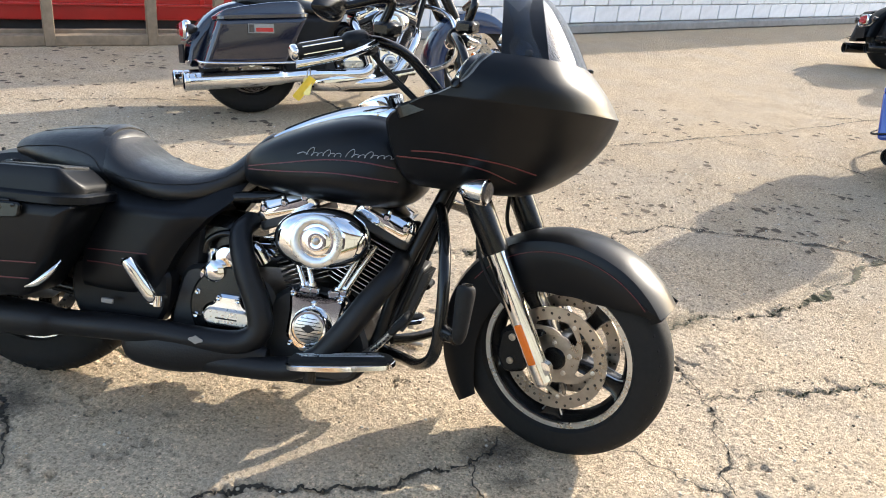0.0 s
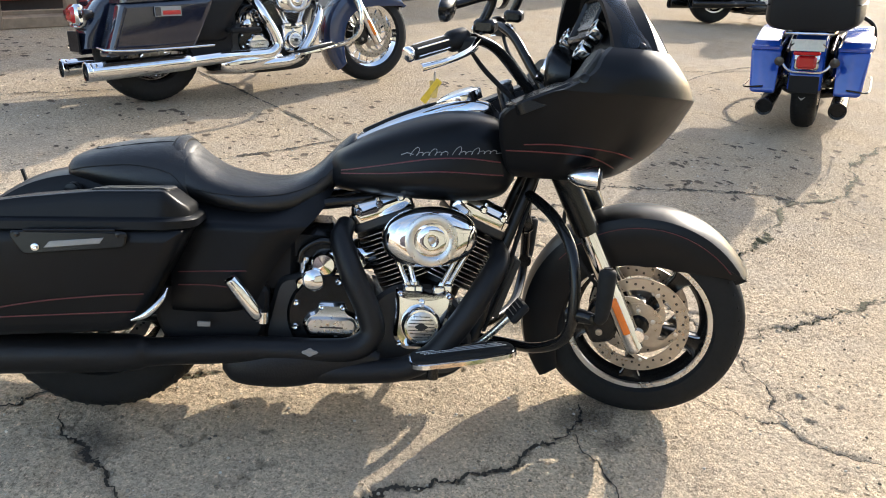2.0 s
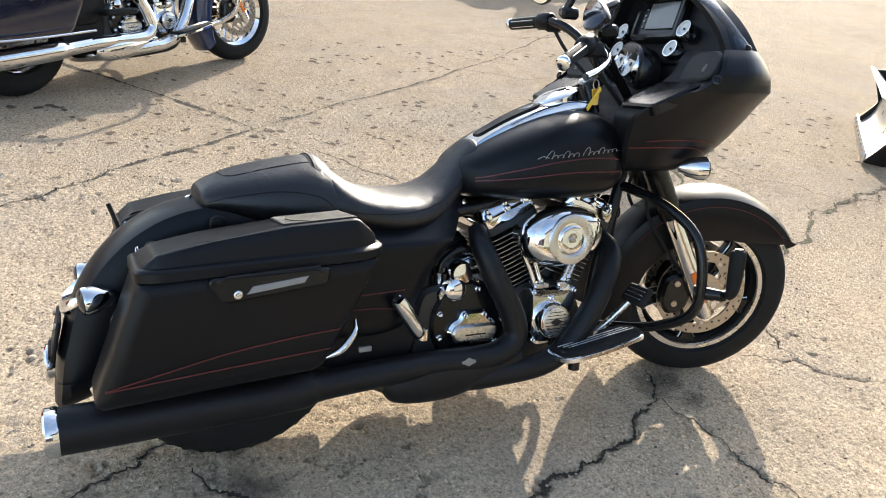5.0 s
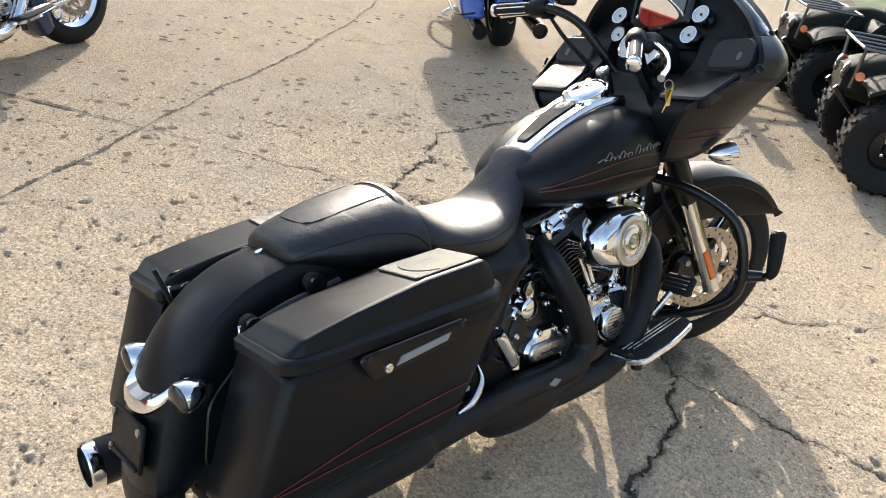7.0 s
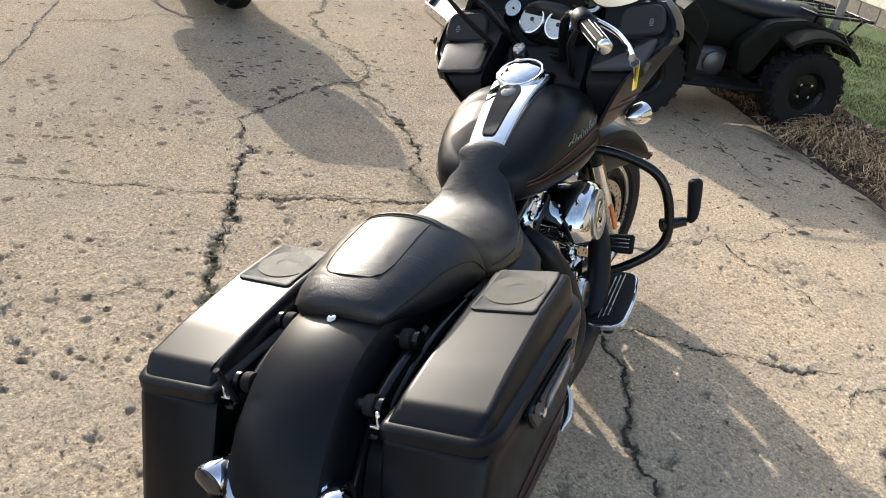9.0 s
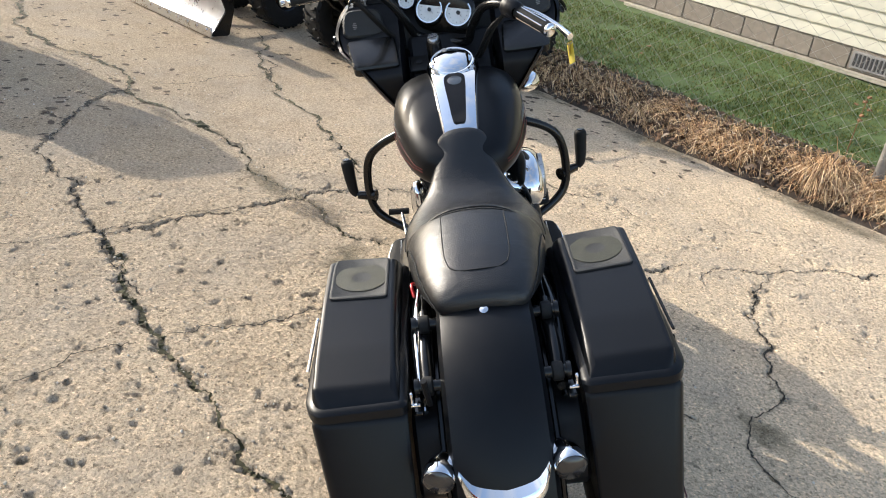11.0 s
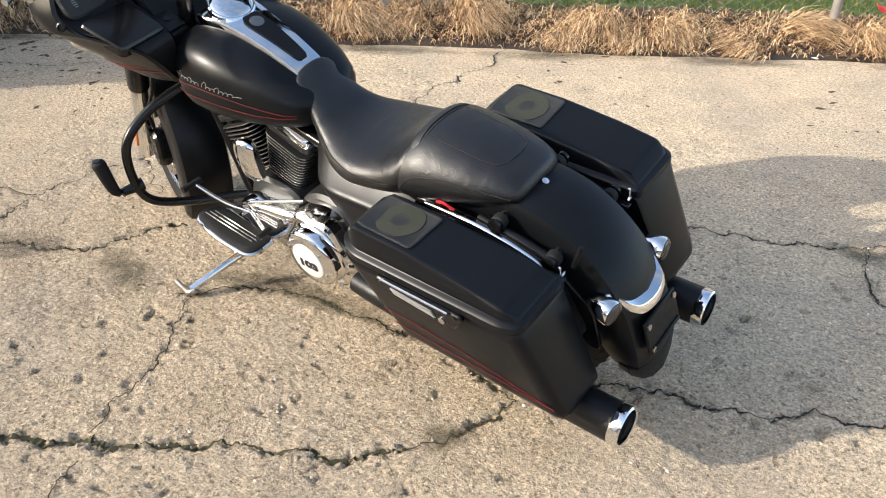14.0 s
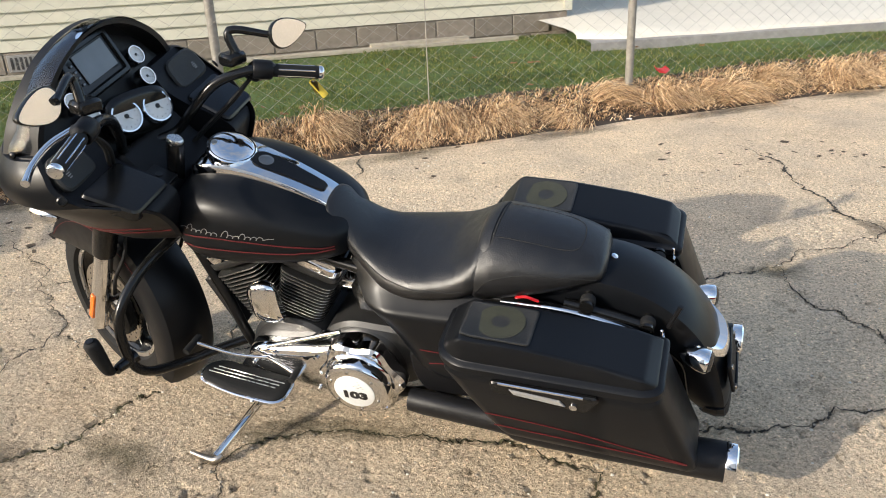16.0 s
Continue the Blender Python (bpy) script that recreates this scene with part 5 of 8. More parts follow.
def handlebar(parent, st):
    g = Geo()
    line = [(0.908, 0.400, 1.075), (0.972, 0.305, 1.097), (1.010, 0.232, 1.108), (1.072, 0.162, 1.080), (1.135, 0.114, 1.005), (1.185, 0.085, 0.945), (1.205, 0.0, 0.935)]
    line += [(x, -y, z) for x, y, z in line[-2::-1]]
    hb = part("handlebar", g.tube(line, 0.0138, 14, 6).move(st), GLOSS, parent, "tall black handlebar")
    for s in (1, -1):
        d = Vector((-0.058, s * 0.088, -0.020)).normalized()
        e = Vector((0.908, s * 0.400, 1.075))
        p = lambda t: tuple(e + d * t)
        part("grip", Geo().tube([p(-0.125), p(-0.122), p(-0.01), p(0.0)], [0.016, 0.0185, 0.0185, 0.017], 18, 2).move(st), RUBBER, hb, "black rubber grip with chrome bands")
        gr = Geo()
        for k in range(6):
            off = Matrix.Rotation(k * math.pi / 3, 4, d) @ d.orthogonal().normalized() * 0.0180
            gr.tube([tuple(e + d * -0.115 + off), tuple(e + d * -0.012 + off)], 0.0022, 6)
        part("grip_band", gr.move(st), CHROME, hb)
        part("grip_end", Geo().tube([p(0.0), p(0.004), p(0.012), p(0.016)], [0.018, 0.0195, 0.0185, 0.012], 18, 2).move(st), CHROME, hb, "chrome grip end")
        part("switch_housing", Geo().tube([p(-0.185), p(-0.18), p(-0.135), p(-0.13)], [0.018, 0.027, 0.027, 0.020], 16, 2).box(tuple(e + d * -0.165 + Vector((0.02, 0, -0.012))), (0.055, 0.05, 0.04), 0.01).move(st), PLASTIC, hb, "black switch housing")
        part("reservoir", Geo().box(tuple(e + d * -0.215 + Vector((0.03, 0, 0.025))), (0.055, 0.065, 0.035), 0.008).move(st), GLOSS, hb)
        part("lever", Geo().tube([tuple(e + d * -0.18 + Vector((0.035, 0, -0.005))), tuple(e + d * -0.12 + Vector((0.066, s * 0.035, -0.012))), tuple(e + d * -0.04 + Vector((0.072, s * 0.04, -0.016))), tuple(e + d * 0.03 + Vector((0.060, s * 0.032, -0.018)))],
                                 [0.010, 0.009, 0.008, 0.010], 10, 5).move(st), CHROME, hb, "polished hand lever")
        c = e + Vector((0.072, s * -0.030, 0.115))
        part("mirror_stem", Geo().tube([tuple(e + d * -0.20 + Vector((0.03, 0, 0.03))), tuple(e + d * -0.20 + Vector((0.05, 0, 0.10))), tuple(c + Vector((0.012, -s * 0.05, 0.0)))], [0.013, 0.012, 0.010], 10, 5).move(st), GLOSS, hb)
        mm = at(*c) @ Matrix.Rotation(radians(26 if s > 0 else 6), 4, "Z") @ Matrix.Rotation(radians(-82), 4, "Y")
        tear = [(math.sin(a) * 0.038 * (1 - 0.42 * math.cos(a)), s * (math.cos(a) * 0.076)) for a in (2 * math.pi * j / 30 for j in range(30))]
        part("mirror", Geo().ring_loft([[mm @ Vector((p[0] * k, p[1] * k, h)) for p in tear] for h, k in ((-0.026, 0.30), (-0.022, 0.62), (-0.012, 0.9), (0.0, 1.0), (0.004, 1.0), (0.005, 0.95))]).move(st), GLOSS, hb, "black teardrop mirror housing")
        part("mirror_glass", Geo().ring_loft([[mm @ Vector((p[0] * 0.92, p[1] * 0.92, h)) for p in tear] for h in (0.0046, 0.0062)]).move(st), MIRROR, hb, "mirror glass")
        for q in (0, 0.012):
            part("control_cable", Geo().tube([tuple(e + d * -0.19 + Vector((0.01, 0, -0.03))), (1.06, s * (0.19 + q), 1.02), (1.15, s * (0.14 + q), 0.93), (1.22, s * 0.09, 0.84)], 0.0055, 8, 5).move(st), RUBBER, hb)
    # key tag hanging from the right-hand lever
    e = Vector((0.908, -0.400, 1.075))
    k = st @ (e + Vector((0.075, -0.046, -0.032)))
    part("key_ring", Geo().tube([tuple(k + Vector((0, 0.012 * math.cos(a), 0.012 * math.sin(a) - 0.01))) for a in (2 * math.pi * j / 12 for j in range(13))], 0.0014, 6, 1), STEEL, hb)
    part("key", Geo().prism(rounded([(-0.008, -0.06), (0.008, -0.06), (0.012, -0.02), (-0.012, -0.02)], 0.004), -0.0012, 0.0012, 0.0004).move(at(*k)), BRASS, hb, "brass keys")
    part("key_tag", Geo().prism(rounded([(-0.011, -0.065), (0.011, -0.065), (0.011, 0.0), (-0.011, 0.0)], 0.004), -0.0008, 0.0008, 0.0003).move(at(*k) @ at(0.012, -0.004, -0.018) @ Matrix.Rotation(radians(35), 4, "Y") @ Matrix.Rotation(radians(40), 4, "Z")), YELLOW, hb, "yellow paper key tag")


def footboard(parent, s, main):
    m = at(0.965, s * 0.245, 0.252) @ Matrix.Rotation(radians(-9), 4, "Y")
    out = rounded([(-0.132, -0.052), (0.11, -0.054), (0.158, -0.02), (0.153, 0.045), (0.03, 0.066), (-0.132, 0.060)], [0.03, 0.05, 0.06, 0.06, 0.10, 0.055], 7)
    out = [(p[0], p[1] * s) for p in out]
    if s < 0:
        out = out[::-1]
    lay = lambda h, k: [m @ Vector((p[0], p[1], h)) for p in inset(out, k)]
    fb = part("footboard", Geo().ring_loft([lay(-0.014, 0.006), lay(-0.011, 0), lay(0.0, 0), lay(0.003, 0.004)]), CHROME, parent, "chrome-edged rubber rider footboard")
    part("footboard_pad", Geo().ring_loft([lay(0.0, 0.006), lay(0.008, 0.007), lay(0.013, 0.014), lay(0.0145, 0.028)]), RUBBER, fb, "black ribbed rubber pad")
    for i in range(3):
        y = (i - 1) * 0.012
        part("pad_stripe", Geo().box((0.0 + 0.01 * i, y * s, 0.0150), (0.22, 0.0032, 0.003), 0.0008, m), BRUSHED, fb)
    part("footboard_bracket", Geo().box((0.955, s * 0.165, 0.235), (0.16, 0.10, 0.022), 0.006).lathe([(0.016, 0), (0.016, 0.03), (0.0005, 0.032)], at(0.90, s * 0.25, 0.215) @ Matrix.Rotation(math.pi, 4, "X"), 14), GLOSS, fb)
    return fb


def crash_bar(parent, s, mat, main):
    back = 0.026 if main and s < 0 else 0.0
    cb = part("crash_bar", Geo().tube([(1.150, s * 0.045, 0.668), (1.180 - back * 0.4, s * 0.10, 0.662), (1.225 - back, s * 0.232, 0.626), (1.250 - back, s * 0.332, 0.555), (1.260 - back, s * 0.358, 0.43), (1.250 - back, s * 0.336, 0.335), (1.205 - back, s * 0.235, 0.275), (1.12, s * 0.12, 0.250), (1.05, s * 0.06, 0.245)], 0.0150, 14, 6),
              mat, parent, "black tubular engine guard" if main else "chrome engine guard")
    if main:
        part("peg_clamp", Geo().tube([(1.258 - back, s * 0.335, 0.400), (1.276, s * 0.395, 0.402)], [0.022, 0.015], 12).lathe([(0.014, 0), (0.014, 0.01), (0.0005, 0.011)], at(1.276, s * 0.395, 0.402) @ Matrix.Rotation(radians(-90 * s), 4, "X"), 12), GLOSS, cb)
        part("highway_peg", Geo().tube([(1.286, s * 0.408, 0.400), (1.288, s * 0.420, 0.425), (1.290, s * 0.424, 0.50), (1.291, s * 0.425, 0.530), (1.291, s * 0.425, 0.538)], [0.012, 0.018, 0.022, 0.021, 0.010], 14, 4), RUBBER, cb, "folded-up black highway peg")
        part("peg_end", Geo().lathe([(0.012, 0.0), (0.012, 0.012), (0.0005, 0.013)], at(1.2915, s * 0.4255, 0.528), 12), GLOSS, cb)


def bike_frame(parent, main):
    for s in (1, -1):
        part("frame_tube", Geo().tube([(1.22, s * 0.03, 0.84), (1.165, s * 0.055, 0.70), (1.075, s * 0.085, 0.45), (1.035, s * 0.095, 0.28), (0.97, s * 0.10, 0.165), (0.80, s * 0.105, 0.140), (0.50, s * 0.105, 0.150), (0.40, s * 0.105, 0.24), (0.37, s * 0.105, 0.42), (0.34, s * 0.105, 0.56)], 0.0165, 12, 5), FRAME, parent, "black frame tube")
        part("upper_frame_tube", Geo().tube([(1.20, s * 0.03, 0.82), (0.95, s * 0.06, 0.70), (0.65, s * 0.085, 0.625), (0.35, s * 0.12, 0.60), (0.05, s * 0.135, 0.595), (-0.20, s * 0.135, 0.545)], [0.018, 0.018, 0.017, 0.015, 0.013, 0.012], 10, 5), GLOSS, parent)
        part("swingarm", Geo().tube([(0.46, s * 0.10, 0.29), (0.20, s * 0.125, 0.30), (-0.03, s * 0.125, 0.32)], [0.026, 0.024, 0.022], 12, 4), GLOSS, parent)
        part("shock_absorber", Geo().tube([(0.02, s * 0.14, 0.34), (0.16, s * 0.145, 0.56)], 0.022, 12), CHROME, parent)
        rings = []
        for z, x1, yy in crom([(0.328, 0.395, 0.186), (0.345, 0.422, 0.196), (0.40, 0.448, 0.200), (0.47, 0.482, 0.201), (0.53, 0.528, 0.201), (0.560, 0.552, 0.199), (0.578, 0.570, 0.178), (0.605, 0.592, 0.146), (0.640, 0.612, 0.116), (0.668, 0.622, 0.088)], 3):
            xs_ = [0.215 + (x1 - 0.215) * q / 10 for q in range(11)]
            skin = [(x, s * (yy - 0.030 * max(0.0, (x - x1 + 0.075) / 0.075) ** 2 - 0.012 * max(0.0, (0.30 - x) / 0.085) ** 2), z) for x in xs_]
            rings.append(skin + [(x, y - s * 0.05, z) for x, y, z in skin[::-1]])
        part("side_cover", Geo().ring_loft(rings), DENIM if main else PLASTIC, parent, "satin black side cover flowing up under the seat", 30)
        if main:
            for pts in ([(0.235, 0.436), (0.30, 0.440), (0.36, 0.443), (0.405, 0.445)], [(0.235, 0.402), (0.30, 0.404), (0.35, 0.401), (0.385, 0.396)]):
                part("pinstripe", Geo().ribbon([(u, s * 0.2015, w) for u, w in crom(pts, 5)], 0.0028, (0, s, 0)), STRIPE, parent, "thin dark red pinstripe")
    part("steering_head", Geo().tube([(1.275, 0, 0.93), (1.335, 0, 0.79)], 0.036, 16), GLOSS, parent)
    if main:
        reg = part("regulator", Geo().box((0, 0, 0), (0.030, 0.15, 0.20), 0.006, at(1.098, 0, 0.40) @ Matrix.Rotation(radians(18), 4, "Y")), BLACKFIN, parent, "black finned regulator between the frame tubes")
        for i in range(7):
            part("regulator_fin", Geo().box((0.022, -0.06 + i * 0.02, 0), (0.020, 0.004, 0.18), 0.001, at(1.098, 0, 0.40) @ Matrix.Rotation(radians(18), 4, "Y")), BLACKFIN, reg)
        for y in (-0.075, -0.06, 0.07):
            part("wiring", Geo().tube([(1.06, y, 0.27), (1.10, y - 0.01, 0.40), (1.15, y * 0.8, 0.58), (1.19, y * 0.5, 0.72)], 0.0055, 8, 5), RUBBER, parent)
        part("horn", Geo().lathe([(0.040, 0), (0.044, 0.012), (0.040, 0.026), (0.015, 0.032), (0.0005, 0.032)], at(1.155, 0, 0.585) @ Matrix.Rotation(radians(70), 4, "Y"), 24), GLOSS, parent)
    both(lambda s: part("inner_panel", Geo().prism(rounded([(0.17, 0.30), (0.20, 0.235), (0.43, 0.235), (0.46, 0.30), (0.46, 0.40), (0.17, 0.40)], 0.03), s * 0.10, s * 0.168, 0.01), PLASTIC, parent, "black plastic panel behind the saddlebag"))
    part("battery_box", Geo().box((0.42, 0, 0.47), (0.22, 0.22, 0.22), 0.02), PLASTIC, parent)


def front_guard(parent, st, paint, main):
    sk = lerp_table([(35, 0.330), (40, 0.300), (50, 0.254), (64, 0.217), (90, 0.197), (112, 0.205), (128, 0.215), (150, 0.222), (175, 0.232), (200, 0.250), (219, 0.285)])
    cr = lerp_table([(30, 0.338), (60, 0.343), (120, 0.348), (219, 0.354)])
    f = part("front_fender", fender_arc(1.545, 0.307, 35, 218, cr, sk, 0.086).move(st), paint, parent, "satin black deep front fender" if main else "")
    if main:
        for s in (1, -1):
            pts = [Vector((1.545 + math.cos(radians(a)) * 0.308, s * 0.0885, 0.307 + math.sin(radians(a)) * 0.308)) for a in range(42, 150, 6)]
            part("pinstripe", Geo().ribbon([tuple(p) for p in pts], 0.0022, (0, s, 0)).move(st), STRIPE, f, "thin dark red pinstripe")
    return f


def rear_guard(parent, paint, main):
    cr = lerp_table([(55, 0.350), (95, 0.352), (120, 0.362), (150, 0.372), (175, 0.385), (190, 0.408), (197, 0.424)])
    sk = lerp_table([(55, 0.22), (120, 0.22), (150, 0.235), (170, 0.26), (185, 0.30), (202, 0.40)])
    f = part("rear_fender", fender_arc(0.0, 0.32, 55, 197 if main else 180, cr, sk, 0.102, 44, 0.42 if main else 0.0).move(Matrix()), paint, parent, "satin black rear fender" if main else "")
    return f


def tail(parent):
    """Chrome light bar with two bullet signals, plate bracket and saddlebag hardware."""
    bar = [(-0.302, 0.100, 0.474), (-0.316, 0.088, 0.468), (-0.346, 0.074, 0.446), (-0.368, 0.050, 0.430), (-0.376, 0.0, 0.424)]
    bar += [(x, -y, z) for x, y, z in bar[-2::-1]]
    rings = []
    for i, p in enumerate(crom(bar, 5)):
        q = Vector(p)
        o = Vector((q.x + 0.05, q.y, 0)).normalized()
        out = Vector((-1, q.y * 4.0, 0)).normalized()
        rings.append([q + out * 0.004 + Vector((0, 0, 0.015)), q + out * 0.010 + Vector((0, 0, 0.005)), q + out * 0.011 - Vector((0, 0, 0.009)), q + out * 0.004 - Vector((0, 0, 0.015)), q - out * 0.021 - Vector((0, 0, 0.012)), q - out * 0.021 + Vector((0, 0, 0.023))])
    lb = part("light_bar", Geo().ring_loft(rings), CHROME, parent, "curved polished chrome tail trim")
    for s in (1, -1):
        sg = part("rear_turn_signal", Geo().lathe([(0.0005, -0.055), (0.010, -0.050), (0.022, -0.034), (0.031, -0.005), (0.033, 0.016), (0.031, 0.020)], at(-0.318, s * 0.122, 0.464) @ Matrix.Rotation(radians(-97), 4, "Y") @ Matrix.Rotation(radians(s * -8), 4, "X"), 26), CHROME, parent, "chrome bullet turn signal with a smoked lens")
        part("signal_lens", Geo().lathe([(0.0305, 0.016), (0.030, 0.022), (0.022, 0.029), (0.0005, 0.031)], at(-0.318, s * 0.122, 0.464) @ Matrix.Rotation(radians(-97), 4, "Y") @ Matrix.Rotation(radians(s * -8), 4, "X"), 22), SMOKE, sg, "smoked lens")
        part("bag_rail", Geo().tube([(0.18, s * 0.140, 0.600), (0.02, s * 0.148, 0.600), (-0.12, s * 0.146, 0.565), (-0.20, s * 0.142, 0.520)], [0.010, 0.012, 0.012, 0.010], 10, 5), CHROME if s > 0 else GLOSS, parent, "saddlebag support rail")
        for x, z in ((-0.040, 0.624), (-0.186, 0.572)):
            # chrome part whose dark reflections are put into its colour as gloss black
            dock = part("docking_point", Geo().tube([(x, s * 0.095, z), (x, s * 0.152, z)], 0.0125, 14).lathe([(0.018, 0), (0.018, 0.009), (0.0005, 0.010)], at(x, s * 0.145, z) @ Matrix.Rotation(radians(-90 * s), 4, "X"), 16), GLOSS, parent, "chrome saddlebag docking point, coloured black for its dark reflections")
            part("docking_bush", Geo().lathe([(0.0135, 0), (0.019, 0.003), (0.020, 0.012), (0.019, 0.021), (0.0135, 0.024)], at(x, s * 0.116, z) @ Matrix.Rotation(radians(-90 * s), 4, "X"), 18), RUBBER, dock, "black rubber docking bush")
        part("rail_tube", Geo().tube([(0.02, s * 0.130, 0.612), (-0.10, s * 0.132, 0.588), (-0.168, s * 0.130, 0.566)], 0.014, 12, 4), GLOSS, parent, "gloss black tube between the docking points")
        part("bag_latch", Geo().box((-0.222, s * 0.160, 0.572), (0.007, 0.007, 0.030), 0.002).box((-0.226, s * 0.154, 0.560), (0.006, 0.020, 0.005), 0.001), CHROME, parent, "small chrome saddlebag latch")
        part("rail_clip", Geo().box((-0.205, s * 0.150, 0.540), (0.05, 0.02, 0.010), 0.003), GLOSS, parent)
        part("fender_strut", Geo().prism(rounded([(0.06, 0.585), (-0.16, 0.545), (-0.28, 0.43), (-0.30, 0.30), (-0.26, 0.30), (-0.20, 0.42), (0.06, 0.53)], 0.03), s * 0.106, s * 0.118, 0.003), GLOSS, parent)
    m = at(-0.398, 0, 0.356) @ Matrix.Rotation(radians(12), 4, "Y")
    pb = part("plate_bracket", Geo().box((0, 0, 0.0), (0.010, 0.150, 0.098), 0.005, m).box((-0.006, 0, -0.040), (0.010, 0.135, 0.010), 0.003, m), PLASTIC, parent, "empty black number-plate bracket")
    for y, z in ((0.062, 0.034), (-0.062, 0.034), (0.062, -0.038)):
        part("plate_bolt", Geo().lathe([(0.008, 0), (0.008, 0.004), (0.0005, 0.005)], m @ at(-0.006, y, z) @ Matrix.Rotation(radians(-90), 4, "Y"), 12), STEEL, pb)
    part("fender_tip", fender_arc(0.0, 0.32, 188.5, 198, lambda a: 0.409 + (a - 190) * 0.0022, lambda a: 0.35, 0.106, 12, 0.42), PLASTIC, parent, "black ribbed rubber fender tip")
    both(lambda s: part("inner_strut", Geo().prism(rounded([(0.14, 0.54), (0.14, 0.33), (-0.22, 0.31), (-0.27, 0.36), (-0.20, 0.50)], 0.03), s * 0.112, s * 0.172, 0.008), PLASTIC, parent, "black bracket between fender and saddlebag"))
    part("seat_cable", Geo().tube([(0.14, 0.142, 0.622), (0.11, 0.155, 0.640), (0.08, 0.150, 0.625)], 0.004, 8, 5), REDCABLE, parent, "short red wire")
    part("antenna_stub", Geo().tube([(-0.235, 0.125, 0.565), (-0.262, 0.128, 0.640)], 0.006, 8), PLASTIC, parent)


def controls(parent):
    part("brake_pedal", Geo().tube([(0.985, -0.16, 0.225), (1.05, -0.185, 0.285), (1.105, -0.215, 0.355)], [0.010, 0.010, 0.009], 10, 4), BRUSHED, parent, "brushed brake pedal arm")
    m = at(1.118, -0.228, 0.374) @ Matrix.Rotation(radians(-50), 4, "Y")
    part("pedal_pad", Geo().box((0, 0, 0), (0.060, 0.095, 0.020), 0.008, m), RUBBER, parent, "black rubber brake pad with metal ribs")
    g = Geo()
    for i in range(3):
        g.box((-0.013 + i * 0.013, 0, 0.0095), (0.003, 0.07, 0.003), 0.001, m)
    part("pedal_rib", g, BRUSHED, parent)
    part("shift_lever", Geo().tube([(0.905, 0.205, 0.325), (1.00, 0.225, 0.340), (1.115, 0.240, 0.385)], 0.006, 10, 3), CHROME, parent, "chrome shift lever")
    part("shift_peg", Geo().tube([(1.115, 0.215, 0.385), (1.120, 0.285, 0.387)], 0.011, 12), RUBBER, parent)
    part("heel_shifter", Geo().tube([(0.905, 0.205, 0.325), (0.85, 0.225, 0.325), (0.795, 0.245, 0.318)], 0.007, 10, 3), CHROME, parent)
    part("heel_peg", Geo().tube([(0.795, 0.225, 0.318), (0.795, 0.275, 0.318)], 0.010, 12), RUBBER, parent)
    part("shift_rod", Geo().tube([(0.905, 0.190, 0.355), (0.66, 0.165, 0.435)], 0.006, 10), CHROME, parent, "chrome shift linkage rod")
    for s in (1, -1):
        p = [(0.40, s * 0.16, 0.345), (0.405, s * 0.205, 0.350), (0.385, s * 0.245, 0.435)]
        if s < 0:
            part("passenger_peg", Geo().tube([(0.435, s * 0.215, 0.330), (0.43, s * 0.225, 0.345), (0.375, s * 0.24, 0.425), (0.37, s * 0.242, 0.432)], [0.016, 0.019, 0.019, 0.010], 14, 3), CHROME, parent, "folded chrome passenger peg")
            part("peg_mount", Geo().tube([(0.44, s * 0.14, 0.325), (0.44, s * 0.225, 0.328)], [0.016, 0.012], 12).lathe([(0.013, 0), (0.013, 0.03), (0.0005, 0.032)], at(0.452, s * 0.215, 0.312), 12), CHROME, parent)
    part("plug_cover", Geo().box((0.30, -0.200, 0.300), (0.034, 0.010, 0.014), 0.002), WHITE_REF, parent)
    # side stand, down, with its foot on the ground
    part("side_stand", Geo().tube([(0.93, 0.10, 0.165), (0.945, 0.22, 0.172), (0.975, 0.36, 0.160), (1.002, 0.452, 0.143)], [0.014, 0.013, 0.012, 0.013], 12, 4), CHROME, parent, "bare metal side stand, extended")
    part("stand_foot", Geo().tube([(0.985, 0.445, 0.145), (1.002, 0.461, 0.137), (1.045, 0.456, 0.132), (1.095, 0.447, 0.131)], [0.008, 0.012, 0.009, 0.007], 12, 4), STEEL, parent, "worn bare-metal stand foot")


def main_bike(m):
    b = thing("motorcycle", m, "satin black touring motorcycle leaning on its side stand", "motorcycle")
    st = steer(-22)
    bike_frame(b, True)
    engine(b, True)
    exhaust(b, HEAT, True)
    both(lambda s: muffler(b, s, HEAT, True))
    main_tank(b, DENIM, True)
    main_seat(b, True)
    rear_guard(b, DENIM, True)
    both(lambda s: saddlebag(b, s, DENIM, True))
    tail(b)
    alloy_wheel(0.222, b, *AXLE_F, st, 0.048, "front_wheel", (1, -1))
    alloy_wheel(0.198, b, *AXLE_R, Matrix(), 0.072, "rear_wheel", (-1,))
    front_guard(b, st, DENIM, True)
    fork(b, st, True, DENIM)
    handlebar(b, st)
    fairing(b, st)
    both(lambda s: footboard(b, s, True))
    both(lambda s: crash_bar(b, s, GLOSS, True))
    controls(b)
    return b


main_bike(pose(0, 0.0, 0.003, -15, 0, 0))
# -- ground --


def nodes_of(m):
    m.use_nodes = True
    return m.node_tree.nodes, m.node_tree.links, m.node_tree.nodes["Principled BSDF"]


